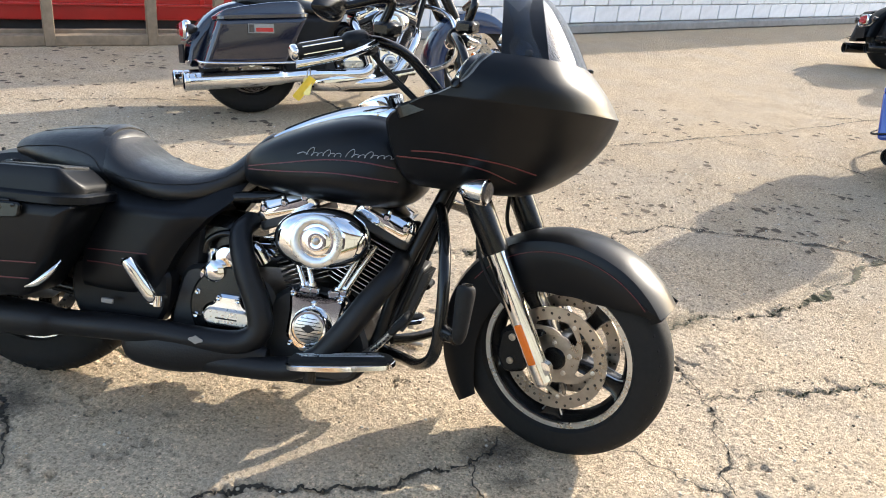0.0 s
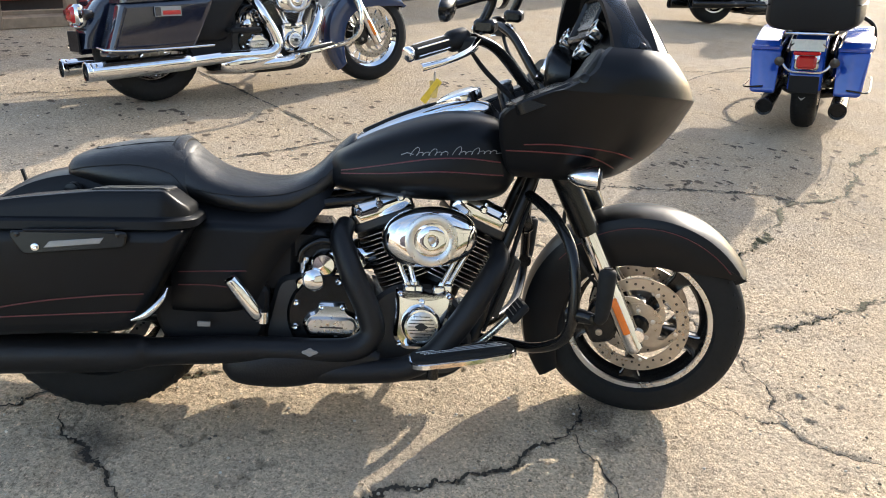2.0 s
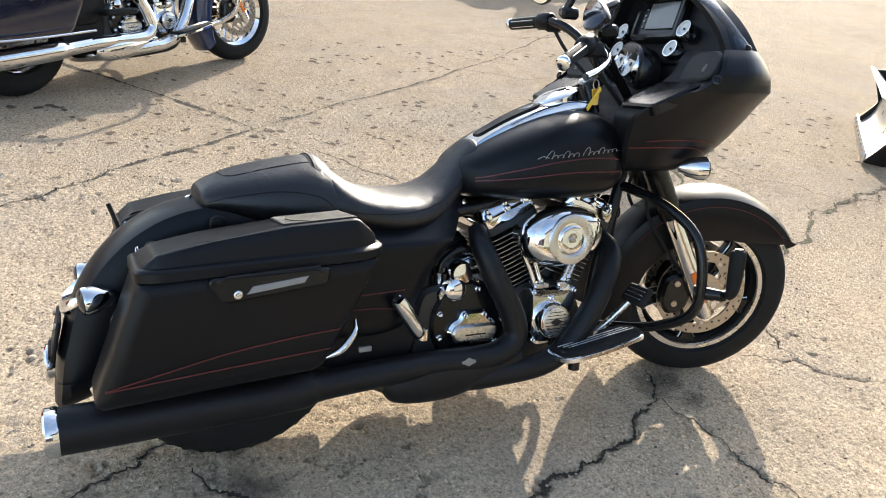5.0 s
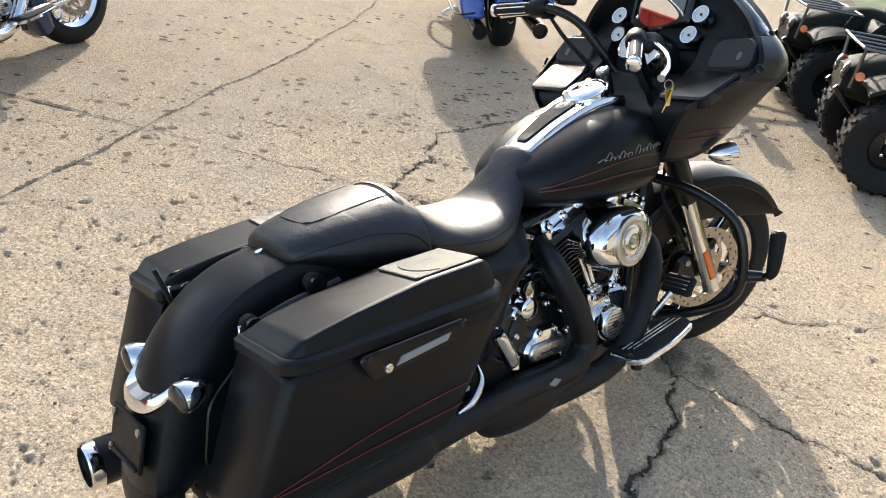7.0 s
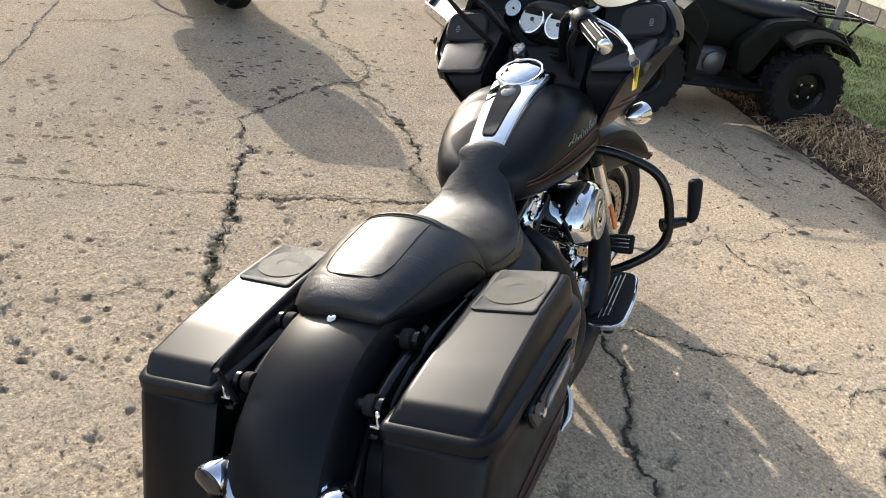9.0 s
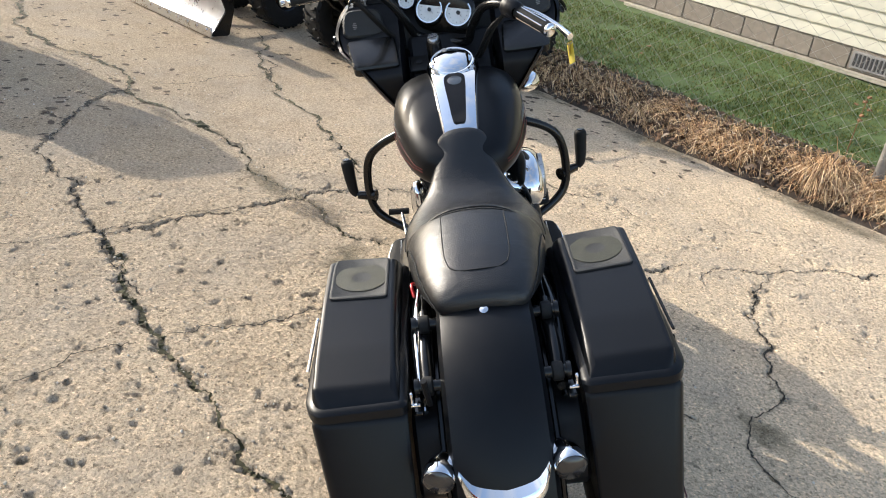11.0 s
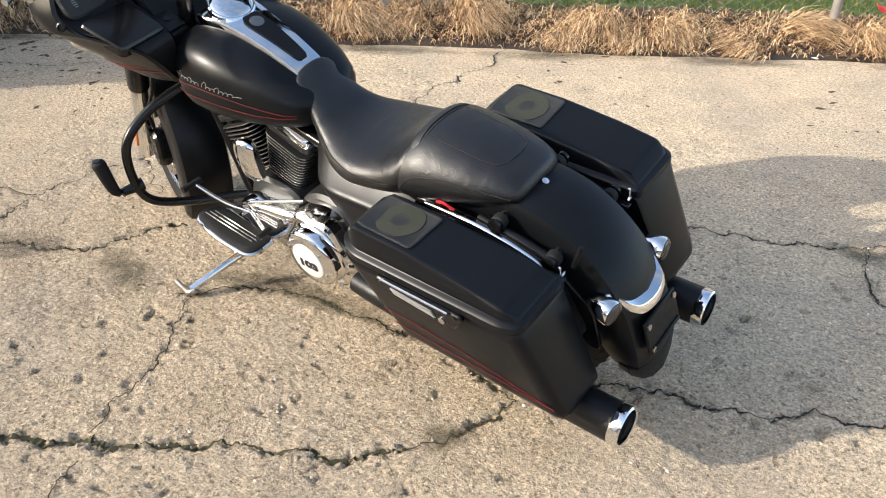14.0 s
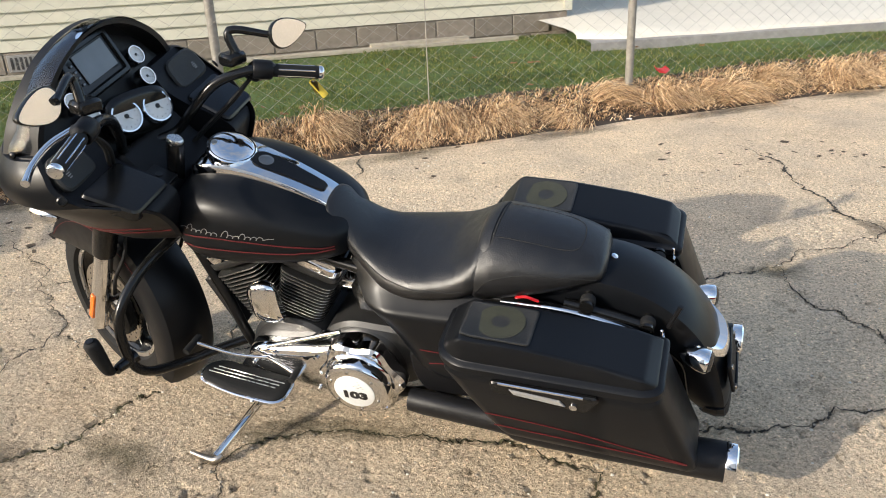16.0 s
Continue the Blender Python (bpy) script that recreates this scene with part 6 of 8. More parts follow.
def blade_material(name, stops, rough=0.75):
    """Blades whose colour differs from one to the next."""
    m = bpy.data.materials.new(name)
    nd, ln, b = nodes_of(m)
    geo = nd.new("ShaderNodeNewGeometry")
    r = nd.new("ShaderNodeValToRGB")
    e = r.color_ramp.elements
    e[0].position, e[0].color = stops[0][0], (*stops[0][1], 1)
    e[1].position, e[1].color = stops[-1][0], (*stops[-1][1], 1)
    for p, c in stops[1:-1]:
        q = e.new(p)
        q.color = (*c, 1)
    ln.new(geo.outputs["Random Per Island"], r.inputs[0])
    ln.new(r.outputs[0], b.inputs["Base Color"])
    b.inputs["Roughness"].default_value, b.inputs["Specular IOR Level"].default_value = rough, 0.25
    return m


def concrete():
    """Old exposed-aggregate concrete: sandy mottling, stones, pits and broad stains."""
    m = bpy.data.materials.new("old_concrete")
    nd, ln, b = nodes_of(m)
    co = nd.new("ShaderNodeTexCoord").outputs["Object"]

    def noise_(scale, detail=5, rough=0.6):
        n = nd.new("ShaderNodeTexNoise")
        n.inputs["Scale"].default_value, n.inputs["Detail"].default_value, n.inputs["Roughness"].default_value = scale, detail, rough
        ln.new(co, n.inputs["Vector"])
        return n.outputs[0]

    def ramp(src, stops):
        r = nd.new("ShaderNodeValToRGB")
        e = r.color_ramp.elements
        e[0].position, e[0].color = stops[0][0], (*stops[0][1], 1)
        e[1].position, e[1].color = stops[-1][0], (*stops[-1][1], 1)
        for p, c in stops[1:-1]:
            q = e.new(p)
            q.color = (*c, 1)
        ln.new(src, r.inputs[0])
        return r.outputs[0]

    def mix(a, c, fac, kind="MIX"):
        x = nd.new("ShaderNodeMix")
        x.data_type, x.blend_type = "RGBA", kind
        for s, v in ((0, fac), (6, a), (7, c)):
            if isinstance(v, (int, float)):
                x.inputs[s].default_value = v
            elif isinstance(v, tuple):
                x.inputs[s].default_value = (*v, 1)
            else:
                ln.new(v, x.inputs[s])
        return x.outputs[2]
    base = ramp(noise_(0.55, 4), [(0.30, (0.50, 0.402, 0.290)), (0.5, (0.56, 0.446, 0.316)), (0.72, (0.59, 0.466, 0.323))])
    # base brightness falls smoothly from the strip's side to the white wall's side
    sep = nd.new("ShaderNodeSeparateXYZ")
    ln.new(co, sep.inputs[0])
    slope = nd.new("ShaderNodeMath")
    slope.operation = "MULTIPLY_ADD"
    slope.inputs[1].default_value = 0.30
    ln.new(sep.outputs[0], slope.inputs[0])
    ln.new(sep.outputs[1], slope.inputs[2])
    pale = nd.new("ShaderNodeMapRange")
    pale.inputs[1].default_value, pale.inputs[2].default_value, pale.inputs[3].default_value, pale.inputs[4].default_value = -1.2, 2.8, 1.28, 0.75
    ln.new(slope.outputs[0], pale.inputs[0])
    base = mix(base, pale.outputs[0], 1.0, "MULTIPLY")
    base = mix(base, ramp(noise_(70, 5, 0.8), [(0.34, (0.50, 0.48, 0.45)), (0.47, (0.95, 0.95, 0.94)), (0.64, (1.36, 1.35, 1.33))]), 0.85, "MULTIPLY")
    for sc, fac in ((230, 0.75), (130, 0.7)):
        vor = nd.new("ShaderNodeTexVoronoi")
        vor.inputs["Scale"].default_value = sc
        ln.new(co, vor.inputs["Vector"])
        base = mix(base, ramp(vor.outputs["Color"], [(0.10, (0.42, 0.39, 0.36)), (0.30, (0.95, 0.95, 0.95)), (0.75, (1.02, 1.02, 1.02)), (0.95, (1.55, 1.54, 1.52))]), fac, "MULTIPLY")
    grey = ramp(noise_(1.7, 5), [(0.45, (0, 0, 0)), (0.62, (1, 1, 1))])
    base = mix(base, (0.36, 0.32, 0.27), mix((0, 0, 0), grey, 0.28))
    blot = ramp(noise_(4.5, 6, 0.7), [(0.36, (0.72, 0.70, 0.67)), (0.50, (1, 1, 1)), (0.66, (1.08, 1.08, 1.06))])
    base = mix(base, blot, 0.4, "MULTIPLY")

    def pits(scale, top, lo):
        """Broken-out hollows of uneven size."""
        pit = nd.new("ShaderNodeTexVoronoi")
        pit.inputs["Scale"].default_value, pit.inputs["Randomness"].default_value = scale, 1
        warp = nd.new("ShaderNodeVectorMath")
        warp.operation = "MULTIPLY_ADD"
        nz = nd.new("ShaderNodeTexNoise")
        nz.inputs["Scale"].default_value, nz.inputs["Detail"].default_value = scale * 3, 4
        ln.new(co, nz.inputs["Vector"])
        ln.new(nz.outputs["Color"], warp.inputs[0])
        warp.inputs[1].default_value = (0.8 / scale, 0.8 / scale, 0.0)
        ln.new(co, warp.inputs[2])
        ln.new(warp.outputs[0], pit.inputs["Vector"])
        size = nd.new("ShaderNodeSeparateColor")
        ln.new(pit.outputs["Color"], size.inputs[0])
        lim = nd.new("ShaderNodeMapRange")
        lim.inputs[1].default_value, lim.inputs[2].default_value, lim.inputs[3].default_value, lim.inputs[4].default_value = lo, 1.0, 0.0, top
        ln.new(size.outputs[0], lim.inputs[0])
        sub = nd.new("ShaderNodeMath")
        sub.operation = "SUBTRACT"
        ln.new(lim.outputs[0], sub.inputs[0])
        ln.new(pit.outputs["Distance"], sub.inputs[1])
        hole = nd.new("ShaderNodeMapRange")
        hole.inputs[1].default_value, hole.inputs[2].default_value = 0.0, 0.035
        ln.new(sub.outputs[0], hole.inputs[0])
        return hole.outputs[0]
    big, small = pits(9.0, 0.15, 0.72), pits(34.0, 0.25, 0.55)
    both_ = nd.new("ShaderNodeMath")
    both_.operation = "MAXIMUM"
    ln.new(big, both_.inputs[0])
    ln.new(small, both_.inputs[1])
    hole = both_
    # pits get a darker colour: dirt plus the shade inside them, painted in
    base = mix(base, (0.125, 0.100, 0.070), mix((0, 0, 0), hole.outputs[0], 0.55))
    # relief hollows and cracks darken with depth: dirt and painted shade together
    grime_shade = nd.new("ShaderNodeAttribute")
    grime_shade.attribute_name = "grime_shade"
    base = mix(base, (0.145, 0.115, 0.078), mix((0, 0, 0), grime_shade.outputs["Fac"], 0.60))
    ln.new(base, b.inputs["Base Color"])
    b.inputs["Roughness"].default_value, b.inputs["Specular IOR Level"].default_value = 0.92, 0.12
    h1, h2 = noise_(110, 4, 0.8), noise_(38, 4, 0.7)
    tot = nd.new("ShaderNodeMath")
    tot.operation = "ADD"
    ln.new(h1, tot.inputs[0])
    ln.new(h2, tot.inputs[1])
    less = nd.new("ShaderNodeMath")
    less.operation = "MULTIPLY_ADD"
    less.inputs[1].default_value = -0.9
    ln.new(hole.outputs[0], less.inputs[0])
    ln.new(tot.outputs[0], less.inputs[2])
    bp = nd.new("ShaderNodeBump")
    bp.inputs["Strength"].default_value, bp.inputs["Distance"].default_value = 1.0, 0.010
    ln.new(less.outputs[0], bp.inputs["Height"])
    ln.new(bp.outputs[0], b.inputs["Normal"])
    return m


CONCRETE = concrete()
CRACK = material("crack_dirt", (0.040, 0.032, 0.022), 0.95, grain=0.5, scale=60, bump=0.8, bump_scale=200)
RUBBLE = material("crumbled_concrete", (0.42, 0.36, 0.28), 0.95, grain=0.4, scale=60, bump=0.6, bump_scale=200, spread=0.2)


EDGE_O, EDGE_A = Vector((0.68, -3.33, 0)), radians(36.5)
ALONG, AWAY = Vector((math.cos(EDGE_A), math.sin(EDGE_A), 0)), Vector((math.sin(EDGE_A), -math.cos(EDGE_A), 0))


def verge(a, n, z=0.0):
    """A place on the planted strip: metres along its edge, metres away from the lot, height."""
    return EDGE_O + ALONG * a + AWAY * n + Vector((0, 0, z))


# -- cracks in the slabs --
GREEN_CRACK = material("mossy_crack", (0.048, 0.043, 0.018), 0.95, grain=0.7, scale=40, bump=0.8, bump_scale=200)
crack_rng = random.Random(11)
CRACK_LINES, CRACK_LOOKS = [], []


def crack_line(pts, width, mat, rough):
    """A jagged way through points on the ground, with its half width at each step."""
    line = [np.array(p, float) for p in pts]
    for _ in range(8):
        out = [line[0]]
        for a, b in zip(line, line[1:]):
            d = b - a
            ln = float(np.hypot(*d))
            mid = (a + b) / 2 + np.array((-d[1], d[0])) * crack_rng.uniform(-0.19, 0.19) * rough if ln > 0.008 else (a + b) / 2
            out += [mid, b] if ln > 0.008 else [b]
        line = out
    steps = []
    for i, p in enumerate(line):
        end = min(1, 6 * i / len(line) + 0.25, 6 * (len(line) - 1 - i) / len(line) + 0.25)
        steps.append((p[0], p[1], width * 0.44 * end * max(0.03, 0.55 + 0.9 * noise.noise(Vector((p[0] * 7, p[1] * 7, 3))) + 0.7 * noise.noise(Vector((p[0] * 23, p[1] * 23, 8))))))
    steps = [(x, y, h * (1.7 if x > 2.6 or y > 2.0 or y < -1.9 else 1.0)) for x, y, h in steps]
    CRACK_LINES.append((steps, width))
    CRACK_LOOKS.append(mat)


crack_line([(0.58, 2.5), (0.78, 2.27), (1.0, 1.92), (1.18, 1.66), (1.32, 1.46), (1.5, 1.26), (1.7, 0.94)], 0.008, CRACK, 0.6)
crack_line([(0.90, 1.18), (1.19, 1.39), (1.32, 1.46), (1.54, 1.62), (1.87, 1.86), (2.24, 2.01), (2.61, 2.03), (2.85, 2.01), (3.10, 1.92)], 0.022, CRACK, 1.0)
crack_line([(5.4, 3.9), (4.51, 3.07), (3.74, 2.42), (3.10, 1.92), (2.81, 1.58), (2.56, 1.30), (2.28, 1.10), (1.97, 0.89), (1.83, 0.76)], 0.0244, GREEN_CRACK, 1.0)
crack_line([(-2.6, 0.1), (-0.59, 1.61), (-0.27, 1.85), (0.12, 2.16), (0.60, 2.50)], 0.018, CRACK, 0.25)
crack_line([(0.60, 2.50), (1.27, 3.02), (2.35, 3.77), (3.22, 4.46), (6.0, 6.6)], 0.013, CRACK, 0.2)
crack_line([(-1.2, 4.9), (-0.35, 3.75), (0.15, 3.14), (0.60, 2.50)], 0.018, CRACK, 0.12)
crack_line([(1.40, 0.04), (1.34, -0.08), (1.20, -0.17), (1.05, -0.28), (0.88, -0.33), (0.74, -0.38), (0.64, -0.46), (0.5, -0.62)], 0.020, CRACK, 1.0)
crack_line([(1.34, -0.08), (1.40, -0.28), (1.43, -0.47), (1.48, -0.64), (1.59, -0.93)], 0.012, CRACK, 1.0)
crack_line([(1.70, 0.10), (1.89, 0.03), (2.04, -0.03), (2.22, -0.2), (2.44, -0.35), (2.25, -0.53), (2.02, -0.85)], 0.008, CRACK, 1.0)
crack_line([(2.44, -0.35), (2.68, -0.57), (2.97, -0.75)], 0.006, CRACK, 1.0)
crack_line([(4.48, 0.22), (4.08, -0.01), (3.68, -0.3), (3.35, -0.62)], 0.008, CRACK, 1.0)
crack_line([(1.32, 1.46), (1.20, 1.38), (1.04, 1.27), (0.81, 1.14), (0.66, 1.03), (0.43, 0.88), (0.26, 0.77), (0.10, 0.65), (0.02, 0.54), (-0.05, 0.38), (-0.09, 0.22)], 0.0268, GREEN_CRACK, 1.0)
crack_line([(1.30, 1.43), (1.43, 1.27), (1.61, 1.02), (1.83, 0.76), (2.03, 0.45)], 0.018, CRACK, 1.0)
crack_line([(4.89, 1.50), (4.23, 1.38), (3.71, 1.22), (3.14, 0.94), (2.72, 0.71), (2.45, 0.61), (2.22, 0.52), (2.03, 0.42)], 0.0171, GREEN_CRACK, 1.0)
crack_line([(2.03, 0.42), (2.05, 0.23), (2.04, 0.05), (2.07, -0.04)], 0.010, CRACK, 1.0)
crack_line([(1.83, 0.76), (1.70, 0.64), (1.53, 0.55), (1.50, 0.45), (1.40, 0.20)], 0.0268, GREEN_CRACK, 1.0)
crack_line([(0.68, 1.03), (0.74, 0.90), (0.78, 0.78), (0.86, 0.66), (0.94, 0.55), (1.01, 0.47)], 0.011, CRACK, 1.0)
crack_line([(0.37, 1.36), (0.47, 1.27), (0.56, 1.2), (0.61, 1.10)], 0.006, CRACK, 1.0)
crack_line([(1.05, 0.50), (0.90, 0.32), (0.70, 0.22), (0.50, 0.20), (0.30, 0.17), (0.10, 0.18), (-0.09, 0.22)], 0.0195, GREEN_CRACK, 1.0)
crack_line([(1.40, -0.95), (1.59, -1.05), (1.60, -1.16), (1.64, -1.49), (1.64, -1.77), (1.68, -2.07), (1.76, -2.5)], 0.009, CRACK, 1.0)
crack_line([(1.58, -1.29), (1.31, -1.13), (1.07, -1.05), (0.86, -1.01), (0.71, -0.99), (0.56, -0.87), (0.40, -0.76), (0.29, -0.77), (0.16, -0.86), (0.04, -0.95), (-0.12, -1.06), (-0.39, -1.19), (-0.61, -1.33)], 0.014, CRACK, 1.0)
crack_line([(-0.45, -3.07), (-0.72, -2.47), (-0.86, -2.23), (-1.09, -1.82), (-0.79, -1.55), (-0.61, -1.33)], 0.012, CRACK, 1.0)
crack_line([(-0.61, -1.33), (-0.65, -1.12), (-0.8, -0.96), (-0.94, -0.73)], 0.014, CRACK, 1.0)
crack_line([(-0.09, 0.12), (-0.23, 0.01), (-0.42, -0.1), (-0.62, -0.15), (-0.9, -0.34), (-1.3, -0.5)], 0.018, CRACK, 1.0)
crack_line([(-0.11, -0.06), (0.0, -0.19), (0.08, -0.32), (0.17, -0.46)], 0.024, CRACK, 1.0)
crack_line([(-2.03, 2.63), (-1.82, 2.66), (-1.42, 2.88), (-1.03, 3.13), (-0.35, 3.5)], 0.012, CRACK, 1.0)
crack_line([(2.46, 3.94), (2.77, 3.73), (3.2, 3.65), (3.54, 3.38)], 0.009, CRACK, 1.0)
crack_line([(3.36, 5.2), (4.0, 5.14), (4.6, 5.3)], 0.010, CRACK, 1.0)
crack_line([(3.28, 1.85), (3.37, 1.63), (3.69, 1.26)], 0.006, CRACK, 1.0)
crack_line([(3.70, 1.22), (4.27, 1.38)], 0.008, CRACK, 1.0)


def slab_relief():
    """Heights of the worn slab round the motorcycle: fine lumps, and hollows where stones broke out; the second sheet tells where."""
    rng = np.random.default_rng(5)
    step, x0, y0, nx, ny = 0.007, -1.6, -2.1, 630, 602
    fx, fy = np.fft.fftfreq(nx, step), np.fft.fftfreq(ny, step)
    f2 = fx[None, :] ** 2 + fy[:, None] ** 2

    def band(size):
        w = np.fft.ifft2(np.fft.fft2(rng.standard_normal((ny, nx))) * np.exp(-f2 * size * size * 2.2)).real
        return w / w.std()
    z = band(0.012) * 0.00085 + band(0.035) * 0.0011
    ragged = band(0.014)
    patchy = band(0.5)
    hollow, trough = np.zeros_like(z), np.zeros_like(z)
    for _ in range(4200):
        px, py = rng.uniform(0, nx - 1), rng.uniform(0, ny - 1)
        if rng.random() > 0.45 + 0.35 * patchy[int(py), int(px)]:
            continue
        r = (0.006 + 0.017 * rng.random() ** 2.6) / step
        k, a, el = int(r * 2 + 2), rng.uniform(0, 3.14), rng.uniform(0.35, 1.0)
        ix, iy = int(px), int(py)
        xs_, ys_ = slice(max(0, ix - k), min(nx, ix + k + 1)), slice(max(0, iy - k), min(ny, iy + k + 1))
        gx, gy = np.meshgrid(np.arange(xs_.start, xs_.stop) - px, np.arange(ys_.start, ys_.stop) - py)
        d = np.hypot(gx * math.cos(a) + gy * math.sin(a), (gy * math.cos(a) - gx * math.sin(a)) / el) / r
        bowl = np.clip(1.0 - d + 0.62 * ragged[ys_, xs_], 0, 0.8) / 0.8
        depth = min(0.0095, r * step * 0.55)
        z[ys_, xs_] -= bowl * depth
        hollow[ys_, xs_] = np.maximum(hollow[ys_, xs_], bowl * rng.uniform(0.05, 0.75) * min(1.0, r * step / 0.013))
    for line, width in CRACK_LINES:
        for px, py, half in line:
            reach = half * 1.4 + 0.006
            ix, iy, k = int((px - x0) / step), int((py - y0) / step), int(reach / step) + 1
            if ix < k or iy < k or ix >= nx - k or iy >= ny - k:
                continue
            xs_, ys_ = slice(ix - k, ix + k + 1), slice(iy - k, iy + k + 1)
            gx, gy = np.meshgrid(x0 + np.arange(xs_.start, xs_.stop) * step - px, y0 + np.arange(ys_.start, ys_.stop) * step - py)
            d = np.hypot(gx, gy) / reach + 0.45 * ragged[ys_, xs_]
            trough[ys_, xs_] = np.maximum(trough[ys_, xs_], np.clip(1.0 - d, 0, 0.75) / 0.75 * min(1.0, half / 0.006))
    z -= trough * 0.012
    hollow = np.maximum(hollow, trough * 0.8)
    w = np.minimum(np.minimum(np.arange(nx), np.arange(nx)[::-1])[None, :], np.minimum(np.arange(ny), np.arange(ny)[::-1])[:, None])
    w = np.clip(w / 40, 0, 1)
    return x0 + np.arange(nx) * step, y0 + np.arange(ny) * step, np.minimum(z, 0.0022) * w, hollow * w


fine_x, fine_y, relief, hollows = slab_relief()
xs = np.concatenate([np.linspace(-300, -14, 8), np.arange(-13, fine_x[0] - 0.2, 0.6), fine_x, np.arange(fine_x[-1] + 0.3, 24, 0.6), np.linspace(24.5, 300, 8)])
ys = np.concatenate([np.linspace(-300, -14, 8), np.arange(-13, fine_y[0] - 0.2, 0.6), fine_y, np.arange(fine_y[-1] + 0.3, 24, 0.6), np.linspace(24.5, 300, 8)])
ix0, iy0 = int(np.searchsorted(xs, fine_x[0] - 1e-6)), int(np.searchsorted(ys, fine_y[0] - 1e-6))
# heights, and how much painted shade and dirt each point takes
zz, dirt_shade = np.zeros((len(ys), len(xs))), np.zeros((len(ys), len(xs)))
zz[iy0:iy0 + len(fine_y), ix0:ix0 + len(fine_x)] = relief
dirt_shade[iy0:iy0 + len(fine_y), ix0:ix0 + len(fine_x)] = hollows
gx, gy = np.meshgrid(xs, ys)
n = len(xs)
corner = (np.arange(len(ys) - 1)[:, None] * n + np.arange(n - 1)[None, :]).ravel()
me = bpy.data.meshes.new("ground")
me.vertices.add(gx.size)
me.vertices.foreach_set("co", np.stack([gx, gy, zz], -1).ravel())
me.loops.add(corner.size * 4)
me.loops.foreach_set("vertex_index", np.stack([corner, corner + 1, corner + n + 1, corner + n], -1).ravel())
me.polygons.add(corner.size)
me.polygons.foreach_set("loop_start", np.arange(corner.size) * 4)
me.update(calc_edges=True)
me.validate()
me.polygons.foreach_set("use_smooth", [True] * len(me.polygons))
me.attributes.new("grime_shade", "FLOAT", "POINT").data.foreach_set("value", dirt_shade.ravel())
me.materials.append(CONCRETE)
ground = tagged(new("ground", me), "sandy weathered concrete lot with cracks and pits", "ground", kind="structure")
def slab_height(x, y):
    """The worn slab's height at a place."""
    i, j = int(round((x - fine_x[0]) / 0.007)), int(round((y - fine_y[0]) / 0.007))
    return float(relief[j, i]) if 0 <= i < len(fine_x) and 0 <= j < len(fine_y) else 0.0


def crack(steps, width, mat):
    """The dark core of a crack, with broken rims and crumbs."""
    g, left, right = Geo(), [], []
    k = len(steps)
    for i, (x, y, w) in enumerate(steps):
        a, b = steps[max(i - 1, 0)], steps[min(i + 1, k - 1)]
        d = np.array((b[0] - a[0], b[1] - a[1]))
        nrm, p, z = np.array((-d[1], d[0])) / (np.hypot(*d) + 1e-9), np.array((x, y)), slab_height(x, y) + 0.0048
        left.append((*(p + nrm * max(0.0016, w * crack_rng.uniform(0.15, 1.75))), z))
        right.append((*(p - nrm * max(0.0016, w * crack_rng.uniform(0.15, 1.75))), z))
    g.v = left + right
    g.f = [(i, i + 1, k + i + 1, k + i) for i in range(k - 1)]
    part("crack", g, mat, ground)
    if width > 0.008:
        c = Geo()
        for i in range(0, k, 2):
            if crack_rng.random() < 0.75:
                r = 0.0015 + 0.0050 * crack_rng.random() ** 3
                q = (steps[i][0] + crack_rng.gauss(0, width * 0.9), steps[i][1] + crack_rng.gauss(0, width * 0.9))
                a0, z = crack_rng.random() * 6, slab_height(*q)
                c.ring_loft([[(q[0] + math.cos(a0 + j * 1.257) * r * s, q[1] + math.sin(a0 + j * 1.257) * r * s, z + h) for j in range(5)] for s, h in ((1.0, 0.0), (0.95, r * 0.55), (0.5, r * 0.85))])
        if c.v:
            tagged(part("crumbs", c, RUBBLE, ground, sharp=20), kind="stuff")


for (steps_, width_), look_ in zip(CRACK_LINES, CRACK_LOOKS):
    crack(steps_, width_, look_)


